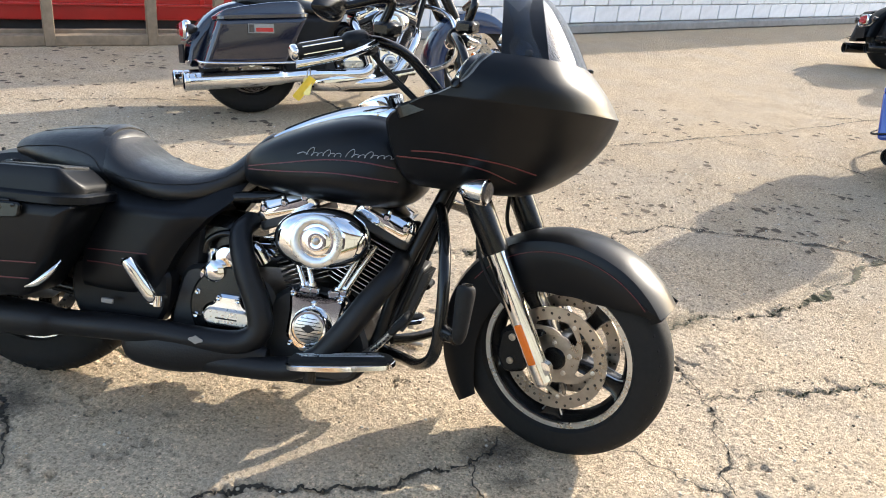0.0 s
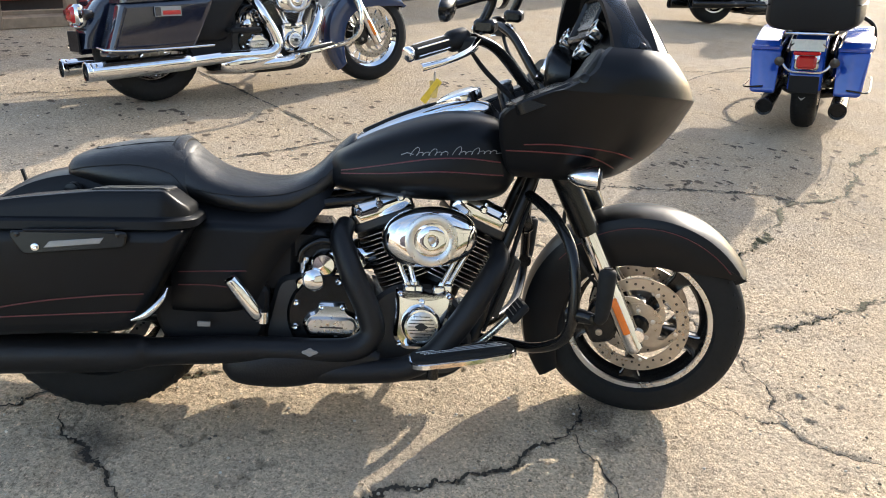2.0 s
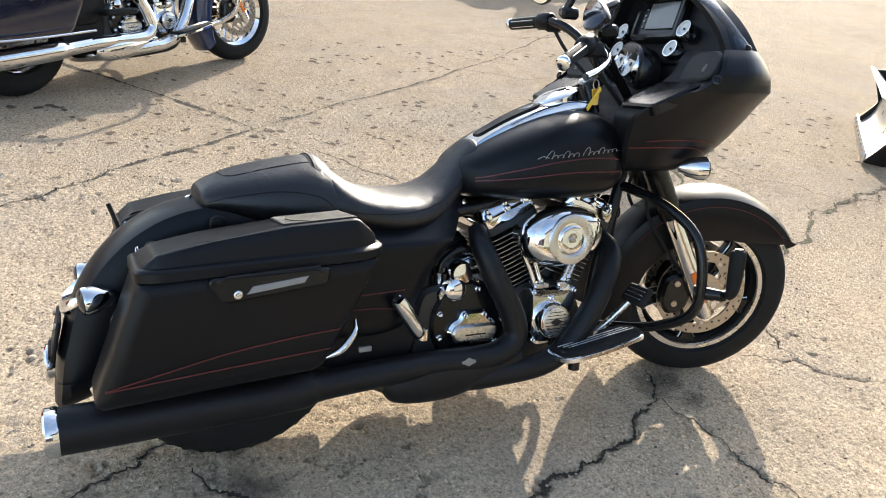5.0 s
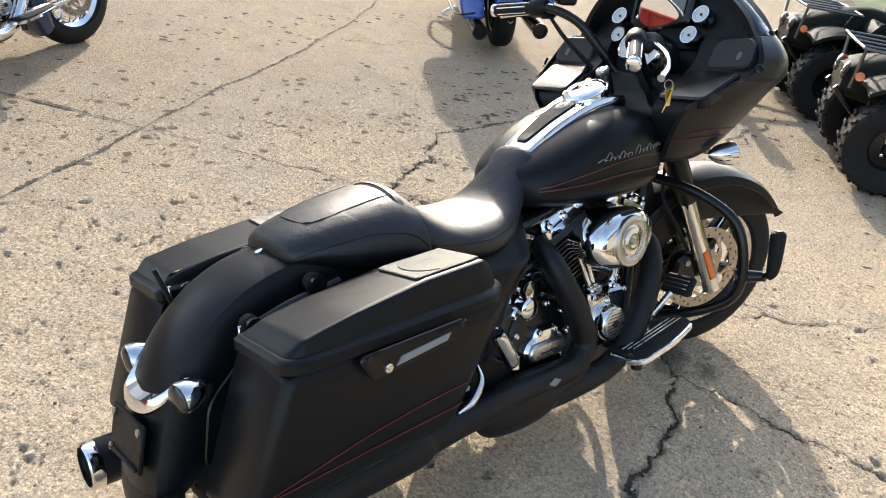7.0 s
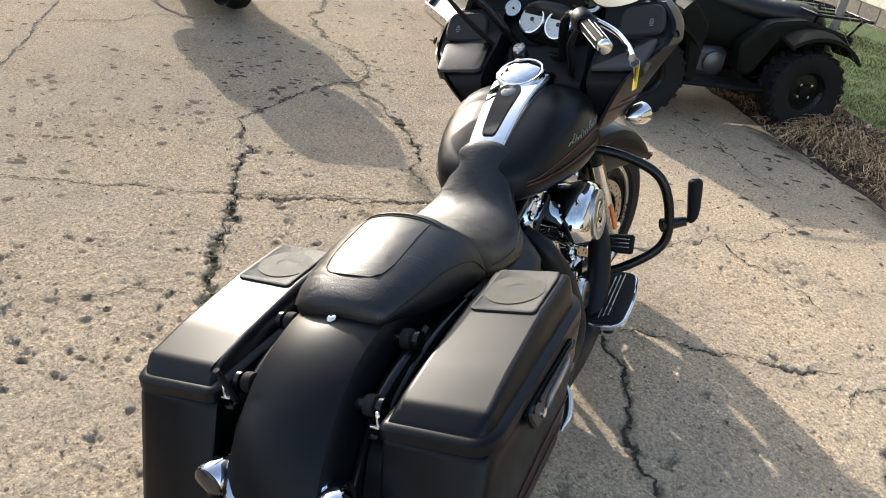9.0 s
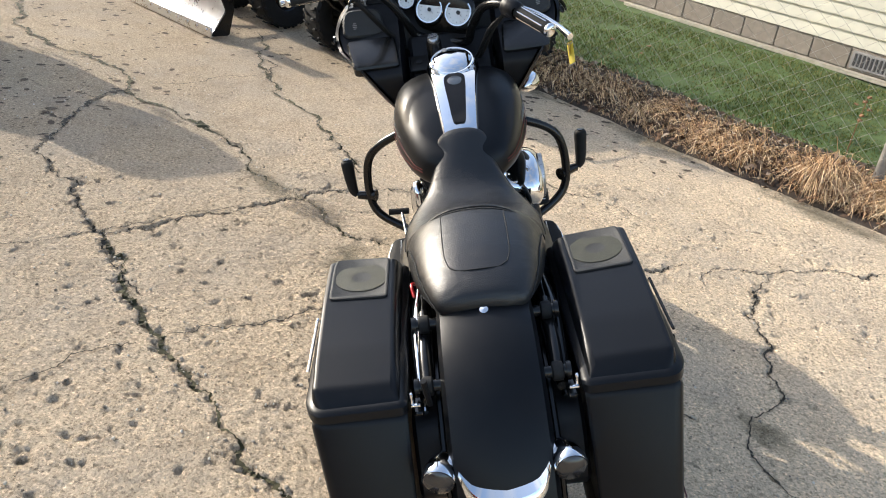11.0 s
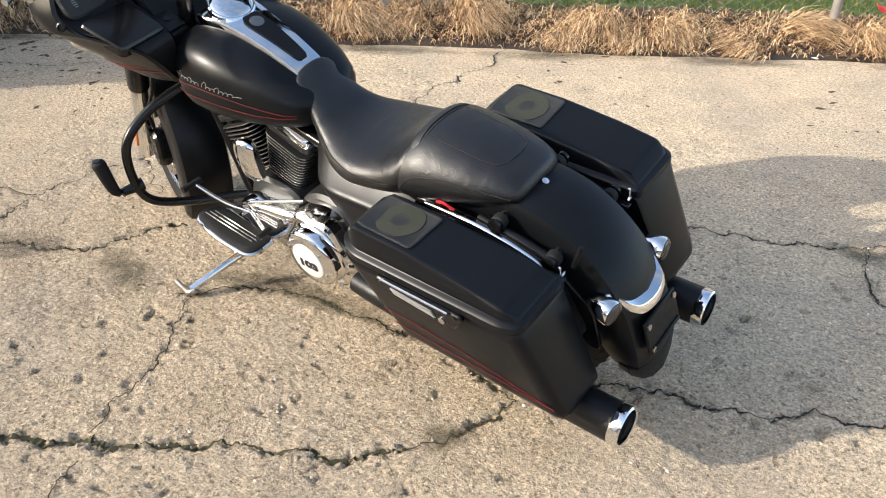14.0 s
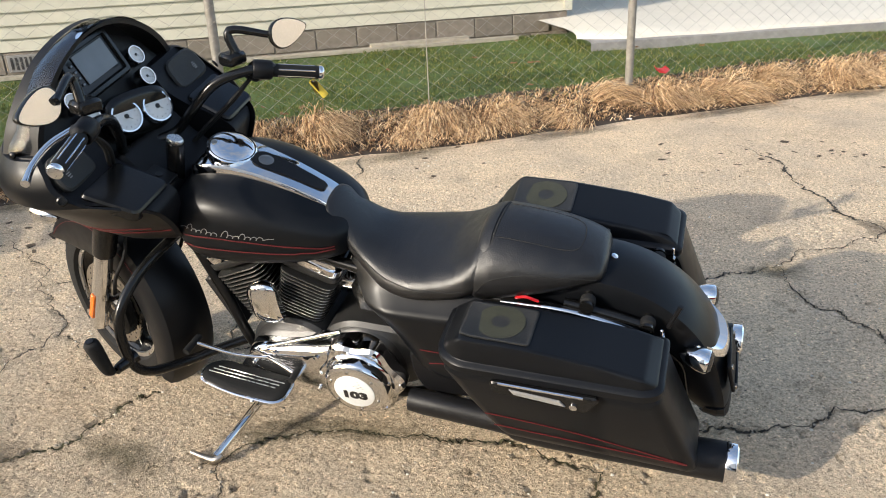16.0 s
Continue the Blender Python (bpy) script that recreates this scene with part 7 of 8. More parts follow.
def stain(name, rgb, rough=0.85, lo=1.15, hi=1.75, strength=0.6):
    """Dirt and painted pit shade that thins out towards its ragged rim."""
    m = bpy.data.materials.new(name)
    nd, ln, b = nodes_of(m)
    b.inputs["Base Color"].default_value, b.inputs["Roughness"].default_value = (*rgb, 1), rough
    sep = nd.new("ShaderNodeSeparateXYZ")
    ln.new(nd.new("ShaderNodeTexCoord").outputs["UV"], sep.inputs[0])
    co = nd.new("ShaderNodeTexCoord").outputs["Object"]
    total = sep.outputs[0]
    for scale, amount in ((14, 0.9), (70, 0.7)):
        n = nd.new("ShaderNodeTexNoise")
        n.inputs["Scale"].default_value, n.inputs["Detail"].default_value, n.inputs["Roughness"].default_value = scale, 4, 0.7
        ln.new(co, n.inputs["Vector"])
        a = nd.new("ShaderNodeMath")
        a.operation = "MULTIPLY_ADD"
        a.inputs[1].default_value = amount
        ln.new(n.outputs[0], a.inputs[0])
        ln.new(total, a.inputs[2])
        total = a.outputs[0]
    r = nd.new("ShaderNodeMapRange")
    r.inputs[1].default_value, r.inputs[2].default_value, r.inputs[4].default_value = lo, hi, strength
    ln.new(total, r.inputs[0])
    mx, tr = nd.new("ShaderNodeMixShader"), nd.new("ShaderNodeBsdfTransparent")
    ln.new(r.outputs[0], mx.inputs[0])
    ln.new(tr.outputs[0], mx.inputs[1])
    ln.new(b.outputs[0], mx.inputs[2])
    ln.new(mx.outputs[0], nd["Material Output"].inputs["Surface"])
    return m


DAMP = stain("damp_dirt", (0.13, 0.105, 0.075))
MOSS = stain("mossy_dirt", (0.105, 0.090, 0.050), 0.8, 1.15, 1.75, 0.55)
OIL = stain("oil_stain", (0.085, 0.075, 0.065), 0.6)


def patch(cx, cy, rx, ry, turn, mat, name, seed):
    """An uneven stain on the slab, strongest in its middle."""
    c, s, n = math.cos(turn), math.sin(turn), 36
    vs, uv = [(cx, cy, 0.0022)], [1.0]
    for rad, h in ((0.5, 0.6), (1.0, 0.0)):
        for j in range(n):
            a = 2 * math.pi * j / n
            k = rad * (1 + 0.45 * noise.noise(Vector((math.cos(a) * 1.6 + seed, math.sin(a) * 1.6, seed))))
            x, y = math.cos(a) * rx * k, math.sin(a) * ry * k
            vs.append((cx + x * c - y * s, cy + x * s + y * c, 0.0022))
            uv.append(h)
    g = Geo()
    g.v = vs
    g.f = [(0, 1 + j, 1 + (j + 1) % n) for j in range(n)] + [(1 + j, 1 + n + j, 1 + n + (j + 1) % n, 1 + (j + 1) % n) for j in range(n)]
    ob = part(name, g, mat, ground)
    lay = ob.data.uv_layers.new(name="fade")
    for lp in ob.data.loops:
        lay.data[lp.index].uv = (uv[lp.vertex_index], 0.5)


patch(1.40, -0.02, 0.20, 0.12, 0.6, OIL, "oil_stain", 2.0)
patch(1.46, -0.14, 0.10, 0.08, 0.2, OIL, "oil_stain", 7.0)
patch(0.02, -0.17, 0.17, 0.10, -0.9, OIL, "oil_stain", 4.0)
patch(1.30, 0.52, 0.30, 0.10, -0.2, MOSS, "damp_patch", 5.0)
patch(0.72, 0.22, 0.45, 0.09, 0.1, MOSS, "damp_patch", 6.0)
patch(0.47, -0.83, 0.16, 0.10, 0.7, MOSS, "damp_patch", 9.0)
patch(-0.62, -1.27, 0.20, 0.14, 0.3, MOSS, "damp_patch", 8.0)
patch(-0.03, 0.45, 0.13, 0.08, 1.2, MOSS, "damp_patch", 3.0)
patch(0.92, 0.30, 0.26, 0.10, 0.5, MOSS, "damp_patch", 10.5)
patch(1.72, 0.70, 0.28, 0.14, 0.8, DAMP, "damp_patch", 3.5)
patch(1.95, 0.92, 0.35, 0.09, 0.65, MOSS, "damp_patch", 1.5)
patch(2.75, 1.62, 0.30, 0.06, 0.85, DAMP, "damp_patch", 2.5)
patch(-1.05, -1.85, 0.22, 0.12, -1.0, DAMP, "damp_patch", 6.5)


for a_, rx_, seed_ in ((-3.4, 0.7, 1.2), (-2.3, 0.6, 2.3), (-1.2, 0.8, 3.4), (0.1, 0.7, 4.1), (1.2, 0.6, 5.2), (2.2, 0.7, 6.1), (3.4, 0.8, 7.4), (4.6, 0.7, 8.3)):
    edge_ = verge(a_, -0.14)
    patch(edge_.x, edge_.y, rx_, 0.16, EDGE_A, DAMP if seed_ < 5 else MOSS, "damp_patch", seed_)


# -- broken-out pits, flat with dirt and shade painted in, and loose grit --
PIT_DARK = stain("pit_dirt_shade", (0.085, 0.060, 0.038), 0.95, 0.85, 1.15, 0.9)


def pits_and_grit():
    rng = random.Random(17)
    hollow, fade = Geo(), []
    n_ = 0
    while n_ < 13500:
        x, y = rng.uniform(-3.2, 5.5), rng.uniform(-3.3, 4.6)
        dense = noise.noise(Vector((x * 0.7, y * 0.7, 31))) + (0.30 if -1.2 < x < 2.8 and 1.6 < y < 4.2 else 0.0)
        n_ += 1
        if -1.5 < x < 2.7 and -2.0 < y < 2.0:
            continue
        if rng.random() > 0.16 + 0.75 * dense:
            continue
        r = 0.006 + 0.020 * rng.random() ** 3.0
        k, ph, el = rng.randint(7, 11), rng.random() * 6.28, rng.uniform(0.35, 1.0)
        turn = rng.random() * 3.14
        hollow.v.append((x, y, 0.0026))
        fade.append(1.0)
        o = len(hollow.v)
        for j in range(k):
            a = ph + 2 * math.pi * j / k
            q = r * 1.6 * rng.uniform(0.7, 1.15)
            px, py = math.cos(a) * q, math.sin(a) * q * el
            hollow.v.append((x + px * math.cos(turn) - py * math.sin(turn), y + px * math.sin(turn) + py * math.cos(turn), 0.0026))
            fade.append(0.0)
        hollow.f += [(o - 1, o + j, o + (j + 1) % k) for j in range(k)]
    ob = tagged(part("pits", hollow, PIT_DARK, ground), kind="stuff")
    lay = ob.data.uv_layers.new(name="fade")
    for lp in ob.data.loops:
        lay.data[lp.index].uv = (fade[lp.vertex_index], 0.5)
    grit = Geo()
    for _ in range(9000):
        x, y = rng.uniform(-2.2, 3.6), rng.uniform(-2.6, 3.0)
        r = 0.0016 + 0.0042 * rng.random() ** 3
        a0 = rng.random() * 6
        el = rng.uniform(0.6, 1.0)
        grit.ring_loft([[(x + math.cos(a0 + j * 1.257) * r * s, y + math.sin(a0 + j * 1.257) * r * s * el, h) for j in range(5)] for s, h in ((1.0, 0.0005), (0.9, r * 0.75), (0.45, r * 1.05))])
    tagged(part("grit", grit, blade_material("loose_grit", [(0.0, (0.10, 0.085, 0.07)), (0.3, (0.30, 0.25, 0.19)), (0.7, (0.48, 0.42, 0.33)), (1.0, (0.70, 0.66, 0.58))], 0.9), ground, sharp=20), kind="stuff")


pits_and_grit()
# -- planted strip, fence and house --
SOIL = material("dark_soil", (0.055, 0.038, 0.026), 0.95, grain=0.5, scale=14, bump=1.0, bump_scale=60)
TURF = material("turf", (0.060, 0.100, 0.022), 0.95, grain=0.5, scale=8, bump=1.0, bump_scale=60)
WIRE = material("galvanised_wire", (0.33, 0.31, 0.27), 0.5, 0.4, grain=0.2, scale=40)
POST = material("weathered_galvanised_post", (0.27, 0.25, 0.22), 0.6, 0.4, grain=0.3, scale=25)
SIDING = material("cream_siding", (0.50, 0.475, 0.38), 0.6, grain=0.08, scale=12, bump=0.1, bump_scale=60, spread=0.03)
BLOCKGREY = material("grey_block", (0.20, 0.170, 0.135), 0.9, grain=0.25, scale=18, bump=0.6, bump_scale=90, spread=0.12)
WHITEBLOCK = material("white_painted_block", (0.74, 0.74, 0.75), 0.65, grain=0.12, scale=14, bump=0.4, bump_scale=90, spread=0.05)
MORTAR = material("painted_mortar", (0.50, 0.50, 0.50), 0.85, grain=0.2, scale=20, bump=0.4, bump_scale=90)
TIMBER = material("weathered_timber", (0.24, 0.175, 0.115), 0.8, grain=0.35, scale=18, bump=0.5, bump_scale=70, spread=0.15)
GREYWOOD = material("grey_board", (0.36, 0.32, 0.25), 0.85, grain=0.3, scale=18, bump=0.5, bump_scale=70)
REDPAINT = material("red_paint", (0.42, 0.018, 0.014), 0.35, grain=0.15, scale=10, coat=0.3)
DARKGAP = material("dark_underside", (0.025, 0.024, 0.024), 0.8, grain=0.3, scale=20)
SNOW = material("white_sheet", (0.66, 0.62, 0.53), 0.7, grain=0.10, scale=6, bump=0.4, bump_scale=25)
KERB = material("grey_kerb", (0.25, 0.24, 0.23), 0.9, grain=0.25, scale=14, bump=0.5, bump_scale=80)
DARKBOARD = material("dark_brown_boards", (0.055, 0.035, 0.032), 0.7, grain=0.3, scale=14)
PURPLE = material("dull_purple_wall", (0.16, 0.13, 0.14), 0.8, grain=0.2, scale=10)
LITTERRED = material("red_wrapper", (0.55, 0.03, 0.03), 0.4, grain=0.2, scale=60)
LITTERWHITE = material("white_scrap", (0.70, 0.69, 0.66), 0.7, grain=0.2, scale=60)
LEAFBROWN = material("dead_leaf", (0.20, 0.10, 0.045), 0.8, grain=0.4, scale=60)


def bank_height(a, n):
    """The strip rises from the slab's edge."""
    k = max(0.0, min(1.0, (n + 0.05) / 0.55))
    return 0.004 + 0.105 * k * k * (3 - 2 * k) + (0.02 * noise.noise(Vector((a * 1.3, n * 1.3, 0))) + 0.012 * noise.noise(Vector((a * 5, n * 5, 4)))) * k


def edge_wobble(a):
    return 0.10 * noise.noise(Vector((a * 0.8, 2, 0))) + 0.05 * noise.noise(Vector((a * 3.1, 5, 0)))


g = Geo()
aa, nn = np.arange(-12, 16.01, 0.2), [-0.12, -0.05, 0.0, 0.08, 0.16, 0.26, 0.38, 0.52, 0.70, 0.95, 1.3, 1.8, 2.4, 3.1, 3.95, 5, 7, 9]
for a in aa:
    for q in nn:
        g.v.append(tuple(verge(a, q + edge_wobble(a), bank_height(a, q) if q > -0.1 else -0.01)))
m_ = len(nn)
g.f = [(i * m_ + j, i * m_ + j + 1, (i + 1) * m_ + j + 1, (i + 1) * m_ + j) for i in range(len(aa) - 1) for j in range(m_ - 1)]
cut = [f for f in g.f if f[0] % m_ < 8]
lawn_faces = [f for f in g.f if f[0] % m_ >= 8]
soil = Geo()
soil.v, soil.f = g.v, cut
bank = tagged(new("soil_bank", solid("soil_bank", soil, SOIL)), "raised strip of dark soil along the concrete", "soil", kind="structure")
turf = Geo()
turf.v, turf.f = g.v, lawn_faces
tagged(new("turf", solid("turf", turf, TURF)), "green turf of the neighbouring yard", "ground", kind="structure")


GRASS = blade_material("grass_blades", [(0.0, (0.055, 0.080, 0.012)), (0.5, (0.100, 0.130, 0.022)), (0.82, (0.165, 0.165, 0.042)), (1.0, (0.34, 0.27, 0.12))])
STRAW = blade_material("straw_blades", [(0.0, (0.07, 0.040, 0.024)), (0.22, (0.26, 0.145, 0.078)), (0.50, (0.60, 0.39, 0.205)), (0.80, (0.85, 0.59, 0.33)), (1.0, (0.93, 0.74, 0.48))])


def blades(name, count, pick, length, width, droop, mat, label, category, seed):
    """Many blades in one mesh; pick gives a place, a lean and a size factor, or None."""
    rng = random.Random(seed)
    vs, fs = [], []
    for _ in range(count):
        r = pick(rng)
        if r is None:
            continue
        base, lean, k = r
        ln = length * k * rng.uniform(0.55, 1.2)
        side = Vector((rng.gauss(0, 1), rng.gauss(0, 1), 0)).normalized() * width * 0.5
        d = Vector((lean.x + rng.gauss(0, 0.35), lean.y + rng.gauss(0, 0.35), 1.0)).normalized()
        p1 = base + d * ln * 0.45
        d2 = (d + Vector((d.x, d.y, -0.9)) * droop * rng.uniform(0.4, 1.4)).normalized()
        p2 = p1 + d2 * ln * 0.32
        d3 = (d2 + Vector((d2.x, d2.y, -0.9)) * droop * rng.uniform(0.4, 1.6)).normalized()
        p3 = p2 + d3 * ln * 0.28
        p3.z = max(p3.z, 0.006)
        o = len(vs)
        vs += [base - side, base + side, p1 - side * 0.9, p1 + side * 0.9, p2 - side * 0.6, p2 + side * 0.6, p3]
        fs += [(o, o + 1, o + 3, o + 2), (o + 2, o + 3, o + 5, o + 4), (o + 4, o + 5, o + 6)]
    me = bpy.data.meshes.new(name)
    me.from_pydata([tuple(v) for v in vs], [], fs)
    me.materials.append(mat)
    return tagged(new(name, me), label, category, kind="stuff")


def lawn(rng):
    a, q = rng.uniform(-6.5, 9.0), 0.42 + 2.7 * rng.random() ** 1.15
    if a < -1.25 and q > 1.82 + 0.15 * (a + 1.17):
        return None
    dens = noise.noise(Vector((a * 1.1, q * 1.1, 9)))
    if q < 0.75 and rng.random() < 0.8 - 1.2 * (q - 0.4):
        return None
    return verge(a, q, bank_height(a, q) - 0.004), AWAY * -0.1, 0.8 + 0.5 * dens


clump_rng = random.Random(21)
CLUMPS = []
a_ = -6.0
while a_ < 7.2:
    CLUMPS.append((a_, clump_rng.uniform(0.10, 0.34), clump_rng.uniform(0.45, 1.25), clump_rng.gauss(0, 0.8)))
    a_ += clump_rng.choice((0.10, 0.14, 0.18, 0.22, 0.40))


def straw(rng):
    """Long grass fallen over in clumps towards the slab, thinner and shorter between them."""
    if rng.random() < 0.30:
        a, q = rng.uniform(-6.0, 7.0), rng.triangular(-0.08, 0.66, 0.25)
        return verge(a, q + edge_wobble(a), bank_height(a, q) - 0.004), AWAY * -0.5 + ALONG * rng.gauss(0, 0.5), 0.42
    a, q, k, slant = rng.choice(CLUMPS)
    if a > 2.5 and rng.random() < 0.85:
        return None
    da, dq = rng.gauss(0, 0.060), rng.gauss(0, 0.070)
    lean = AWAY * (-1.0 + 2.5 * dq) + ALONG * (da * 3.0 + slant + rng.gauss(0, 0.25))
    a, q = a + da, max(-0.06, q + dq)
    return verge(a, q + edge_wobble(a), bank_height(a, q) - 0.004), lean, k


blades("lawn", 120000, lawn, 0.040, 0.0052, 0.6, GRASS, "short green lawn grass behind the fence", "grass", 3)
blades("dry_grass", 64000, straw, 0.250, 0.0058, 1.15, STRAW, "matted dry straw-coloured grass along the concrete edge", "dry grass", 5)

# brown leaf litter where the straw gives out


def leaf_litter():
    rng, g = random.Random(33), Geo()
    for _ in range(5200):
        a = rng.uniform(2.3, 6.8) if rng.random() < 0.72 else rng.uniform(-5, 2.3)
        n = rng.triangular(-0.12, 0.66, 0.16)
        c = verge(a, n + edge_wobble(a), bank_height(a, n) + rng.uniform(0.0, 0.035))
        r, t0, tip = rng.uniform(0.008, 0.030), rng.random() * 6.28, rng.uniform(-0.8, 0.8)
        u, v = Vector((math.cos(t0), math.sin(t0), tip)) * r, Vector((-math.sin(t0), math.cos(t0), rng.uniform(-0.8, 0.8))) * r * 0.55
        o = len(g.v)
        g.v += [tuple(c - u), tuple(c - v + Vector((0, 0, r * 0.3))), tuple(c + u), tuple(c + v + Vector((0, 0, r * 0.3)))]
        g.f.append((o, o + 1, o + 2, o + 3))
    return tagged(new("leaf_litter", solid("leaf_litter", g, blade_material("leaf_litter", [(0.0, (0.05, 0.032, 0.022)), (0.5, (0.13, 0.08, 0.05)), (0.85, (0.25, 0.15, 0.09)), (1.0, (0.45, 0.36, 0.26))], 0.85))), "brown leaf litter and twigs along the soil edge", "leaf litter", kind="stuff")


leaf_litter()
# litter and dead leaves on the verge
lit = random.Random(8)


def scrap(name, x, y, z, r, mat, label, category, lift=0.4, group=""):
    g = Geo()
    pts = []
    for j in range(9):
        a = 2 * math.pi * j / 9
        k = r * lit.uniform(0.6, 1.15)
        pts.append((x + math.cos(a) * k, y + math.sin(a) * k * 0.7, z + r * lift * lit.uniform(0.1, 1)))
    low = [(px, py, pz - r * 0.12) for px, py, pz in pts]
    g.ring_loft([low, pts])
    return tagged(new(name, solid(name, g, mat, 20)), label, category, group)


scrap("wrapper", *verge(-1.12, 0.62, 0.14), 0.075, LITTERRED, "crumpled red wrapper lying in dry grass", "litter", 0.9)
for i in range(16):
    a, q = lit.uniform(-4, 5), lit.uniform(-0.12, 0.5)
    scrap("paper_scrap", *verge(a, q + edge_wobble(a), bank_height(a, q) + 0.012), lit.uniform(0.012, 0.032), LITTERWHITE, "small pale scrap of litter on the verge", "litter", 0.4, "scraps on the verge")
for i in range(90):
    a, q = lit.uniform(-4, 6.5), (lit.uniform(-0.1, 0.55) if i < 60 else lit.uniform(0.5, 2.6))
    scrap("dead_leaf", *verge(a, q, bank_height(a, q) + 0.03), lit.uniform(0.015, 0.035), LEAFBROWN, "curled brown dead leaf on the grass", "leaf", 0.6, "dead leaves")

# chain-link fence
fence = thing("chain_link_fence", Matrix(), "galvanised chain-link fence on tubular posts", "fence")
FENCE_N, FENCE_H = 0.40, 1.25
for i in range(-2, 5):
    a = -0.71 + 2.93 * i
    b = verge(a, FENCE_N, 0.0)
    part("post", Geo().tube([tuple(b), tuple(b + Vector((0.0, 0.0, FENCE_H + 0.08)))], 0.030, 14).lathe([(0.034, 0), (0.034, 0.03), (0.02, 0.05), (0.0005, 0.055)], at(*(b + Vector((0, 0, FENCE_H + 0.08)))), 14), POST, fence, "weathered tubular fence post")
g = Geo()
pitch, rows_ = 0.066, 13
for i in range(int(16 / pitch)):
    a0 = -7.2 + i * pitch
    pts = []
    for r in range(rows_ * 2 + 1):
        side = 0.5 if (r + i) % 2 == 0 else -0.5
        pts.append(verge(a0 + side * pitch, FENCE_N - 0.035 + (0.003 if r % 2 else -0.003), 0.07 + r * FENCE_H / (rows_ * 2)))
    rings = []
    for p in pts:
        rings.append([p + AWAY * 0.0015, p + ALONG * 0.0015, p - AWAY * 0.0015, p - ALONG * 0.0015])
    g.ring_loft(rings, False)
tagged(part("wire_mesh", g, WIRE, fence, "diamond wire mesh"), kind="stuff")
part("top_rail", Geo().tube([tuple(verge(-7.3, FENCE_N, FENCE_H + 0.07)), tuple(verge(9.0, FENCE_N, FENCE_H + 0.07))], 0.02, 10), POST, fence)
part("tie_wire", Geo().tube([tuple(verge(0.86, FENCE_N - 0.04, 0.06)), tuple(verge(0.86, FENCE_N - 0.04, FENCE_H))], 0.004, 6), WIRE, fence)
# dry weed stalk by the post
stalk = thing("weed", Matrix(), "thin dead weed stalk beside a fence post", "plant")
q0 = verge(2.42, 0.38, 0.05)
part("stem", Geo().tube([tuple(q0), tuple(q0 + Vector((0.01, 0.0, 0.25))), tuple(q0 + Vector((-0.02, 0.01, 0.50)))], [0.004, 0.003, 0.002], 6, 4), LEAFBROWN, stalk)
for k in range(5):
    c = q0 + Vector((-0.02 + 0.02 * math.cos(k * 2.2), 0.02 * math.sin(k * 2.2), 0.36 + 0.035 * k))
    part("leaf", Geo().ring_loft([[tuple(c + Vector((math.cos(j) * 0.018, math.sin(j) * 0.012, h + 0.01 * math.cos(j * 2)))) for j in range(6)] for h in (0, 0.003)]), LEAFBROWN, stalk)

# house: block foundation, lap siding
house = thing("house", Matrix(), "house with cream lap siding on a grey block foundation", "house")
HOUSE_O, HOUSE_A = verge(-1.45, 2.93), EDGE_A - radians(4.6)
ang = Matrix.Rotation(HOUSE_A, 4, "Z")


def beside(a, n, z):
    """A place by the house: metres along its wall from the corner, metres behind its face, height."""
    return HOUSE_O + ang @ Vector((a, -n, z))


def along_box(a0, a1, n0, n1, z0, z1, ch=0.004):
    return Geo().box((0, 0, 0), (a1 - a0, n1 - n0, z1 - z0), ch, Matrix.Translation(beside((a0 + a1) / 2, (n0 + n1) / 2, (z0 + z1) / 2)) @ ang)


part("wall", along_box(0, 15.4, 0.05, 0.3, 0.0, 3.4), SIDING, house)
part("end_wall", along_box(0, 0.3, 0.3, 7, 0.0, 3.4), SIDING, house)
part("corner_trim", along_box(-0.04, 0.05, -0.012, 0.3, 0.34, 3.4), SIDING, house)
part("roof", along_box(-0.5, 16, -0.45, 8, 3.4, 3.6), DARKBOARD, house)
part("mortar_bed", along_box(0.01, 15.4, 0.012, 0.05, 0.0, 0.335), BLOCKGREY, house)
block_me = solid("foundation_block", Geo().box((0, 0, 0), (0.392, 0.10, 0.186), 0.006), BLOCKGREY)
for r in range(2):
    for i in range(30):
        ob = new("foundation_block", block_me)
        ob.parent = house
        ob.matrix_world = Matrix.Translation(beside(0.2 + i * 0.402 + (0.2 if r else 0), 0.05, 0.035 + r * 0.197)) @ ang
board_me = solid("siding_board", Geo().ring_loft([[(x, y, z) for y, z in ((-0.02, 0.0), (0.026, 0.0), (0.026, 0.010), (0.002, 0.118), (-0.02, 0.118))] for x in (-7.65, 7.65)]), SIDING)
for r in range(26):
    ob = new("siding_board", board_me)
    ob.parent = house
    ob.matrix_world = Matrix.Translation(beside(7.7, 0.022, 0.340 + r * 0.114)) @ ang
vent = part("vent", along_box(4.9, 5.4, -0.012, 0.02, 0.16, 0.31), KERB, house, "grey foundation vent")
for i in range(11):
    part("vent_slot", along_box(4.94 + i * 0.041, 4.962 + i * 0.041, -0.016, -0.009, 0.18, 0.29, 0.001), DARKGAP, vent)
for a0, a1, n0, z, tl in ((0.6, 4.4, -0.16, 0.128, 0.5), (4.2, 8.2, -0.10, 0.128, -0.3), (1.1, 2.1, -0.10, 0.155, 1.2)):
    ob = new("board", solid("board", Geo().box((0, 0, 0), (a1 - a0, 0.09, 0.035), 0.004, Matrix.Translation(beside((a0 + a1) / 2, n0, z)) @ ang @ Matrix.Rotation(radians(tl), 4, "Z")), GREYWOOD))
    tagged(ob, "grey weathered board lying against the foundation", "board", "boards by the house")
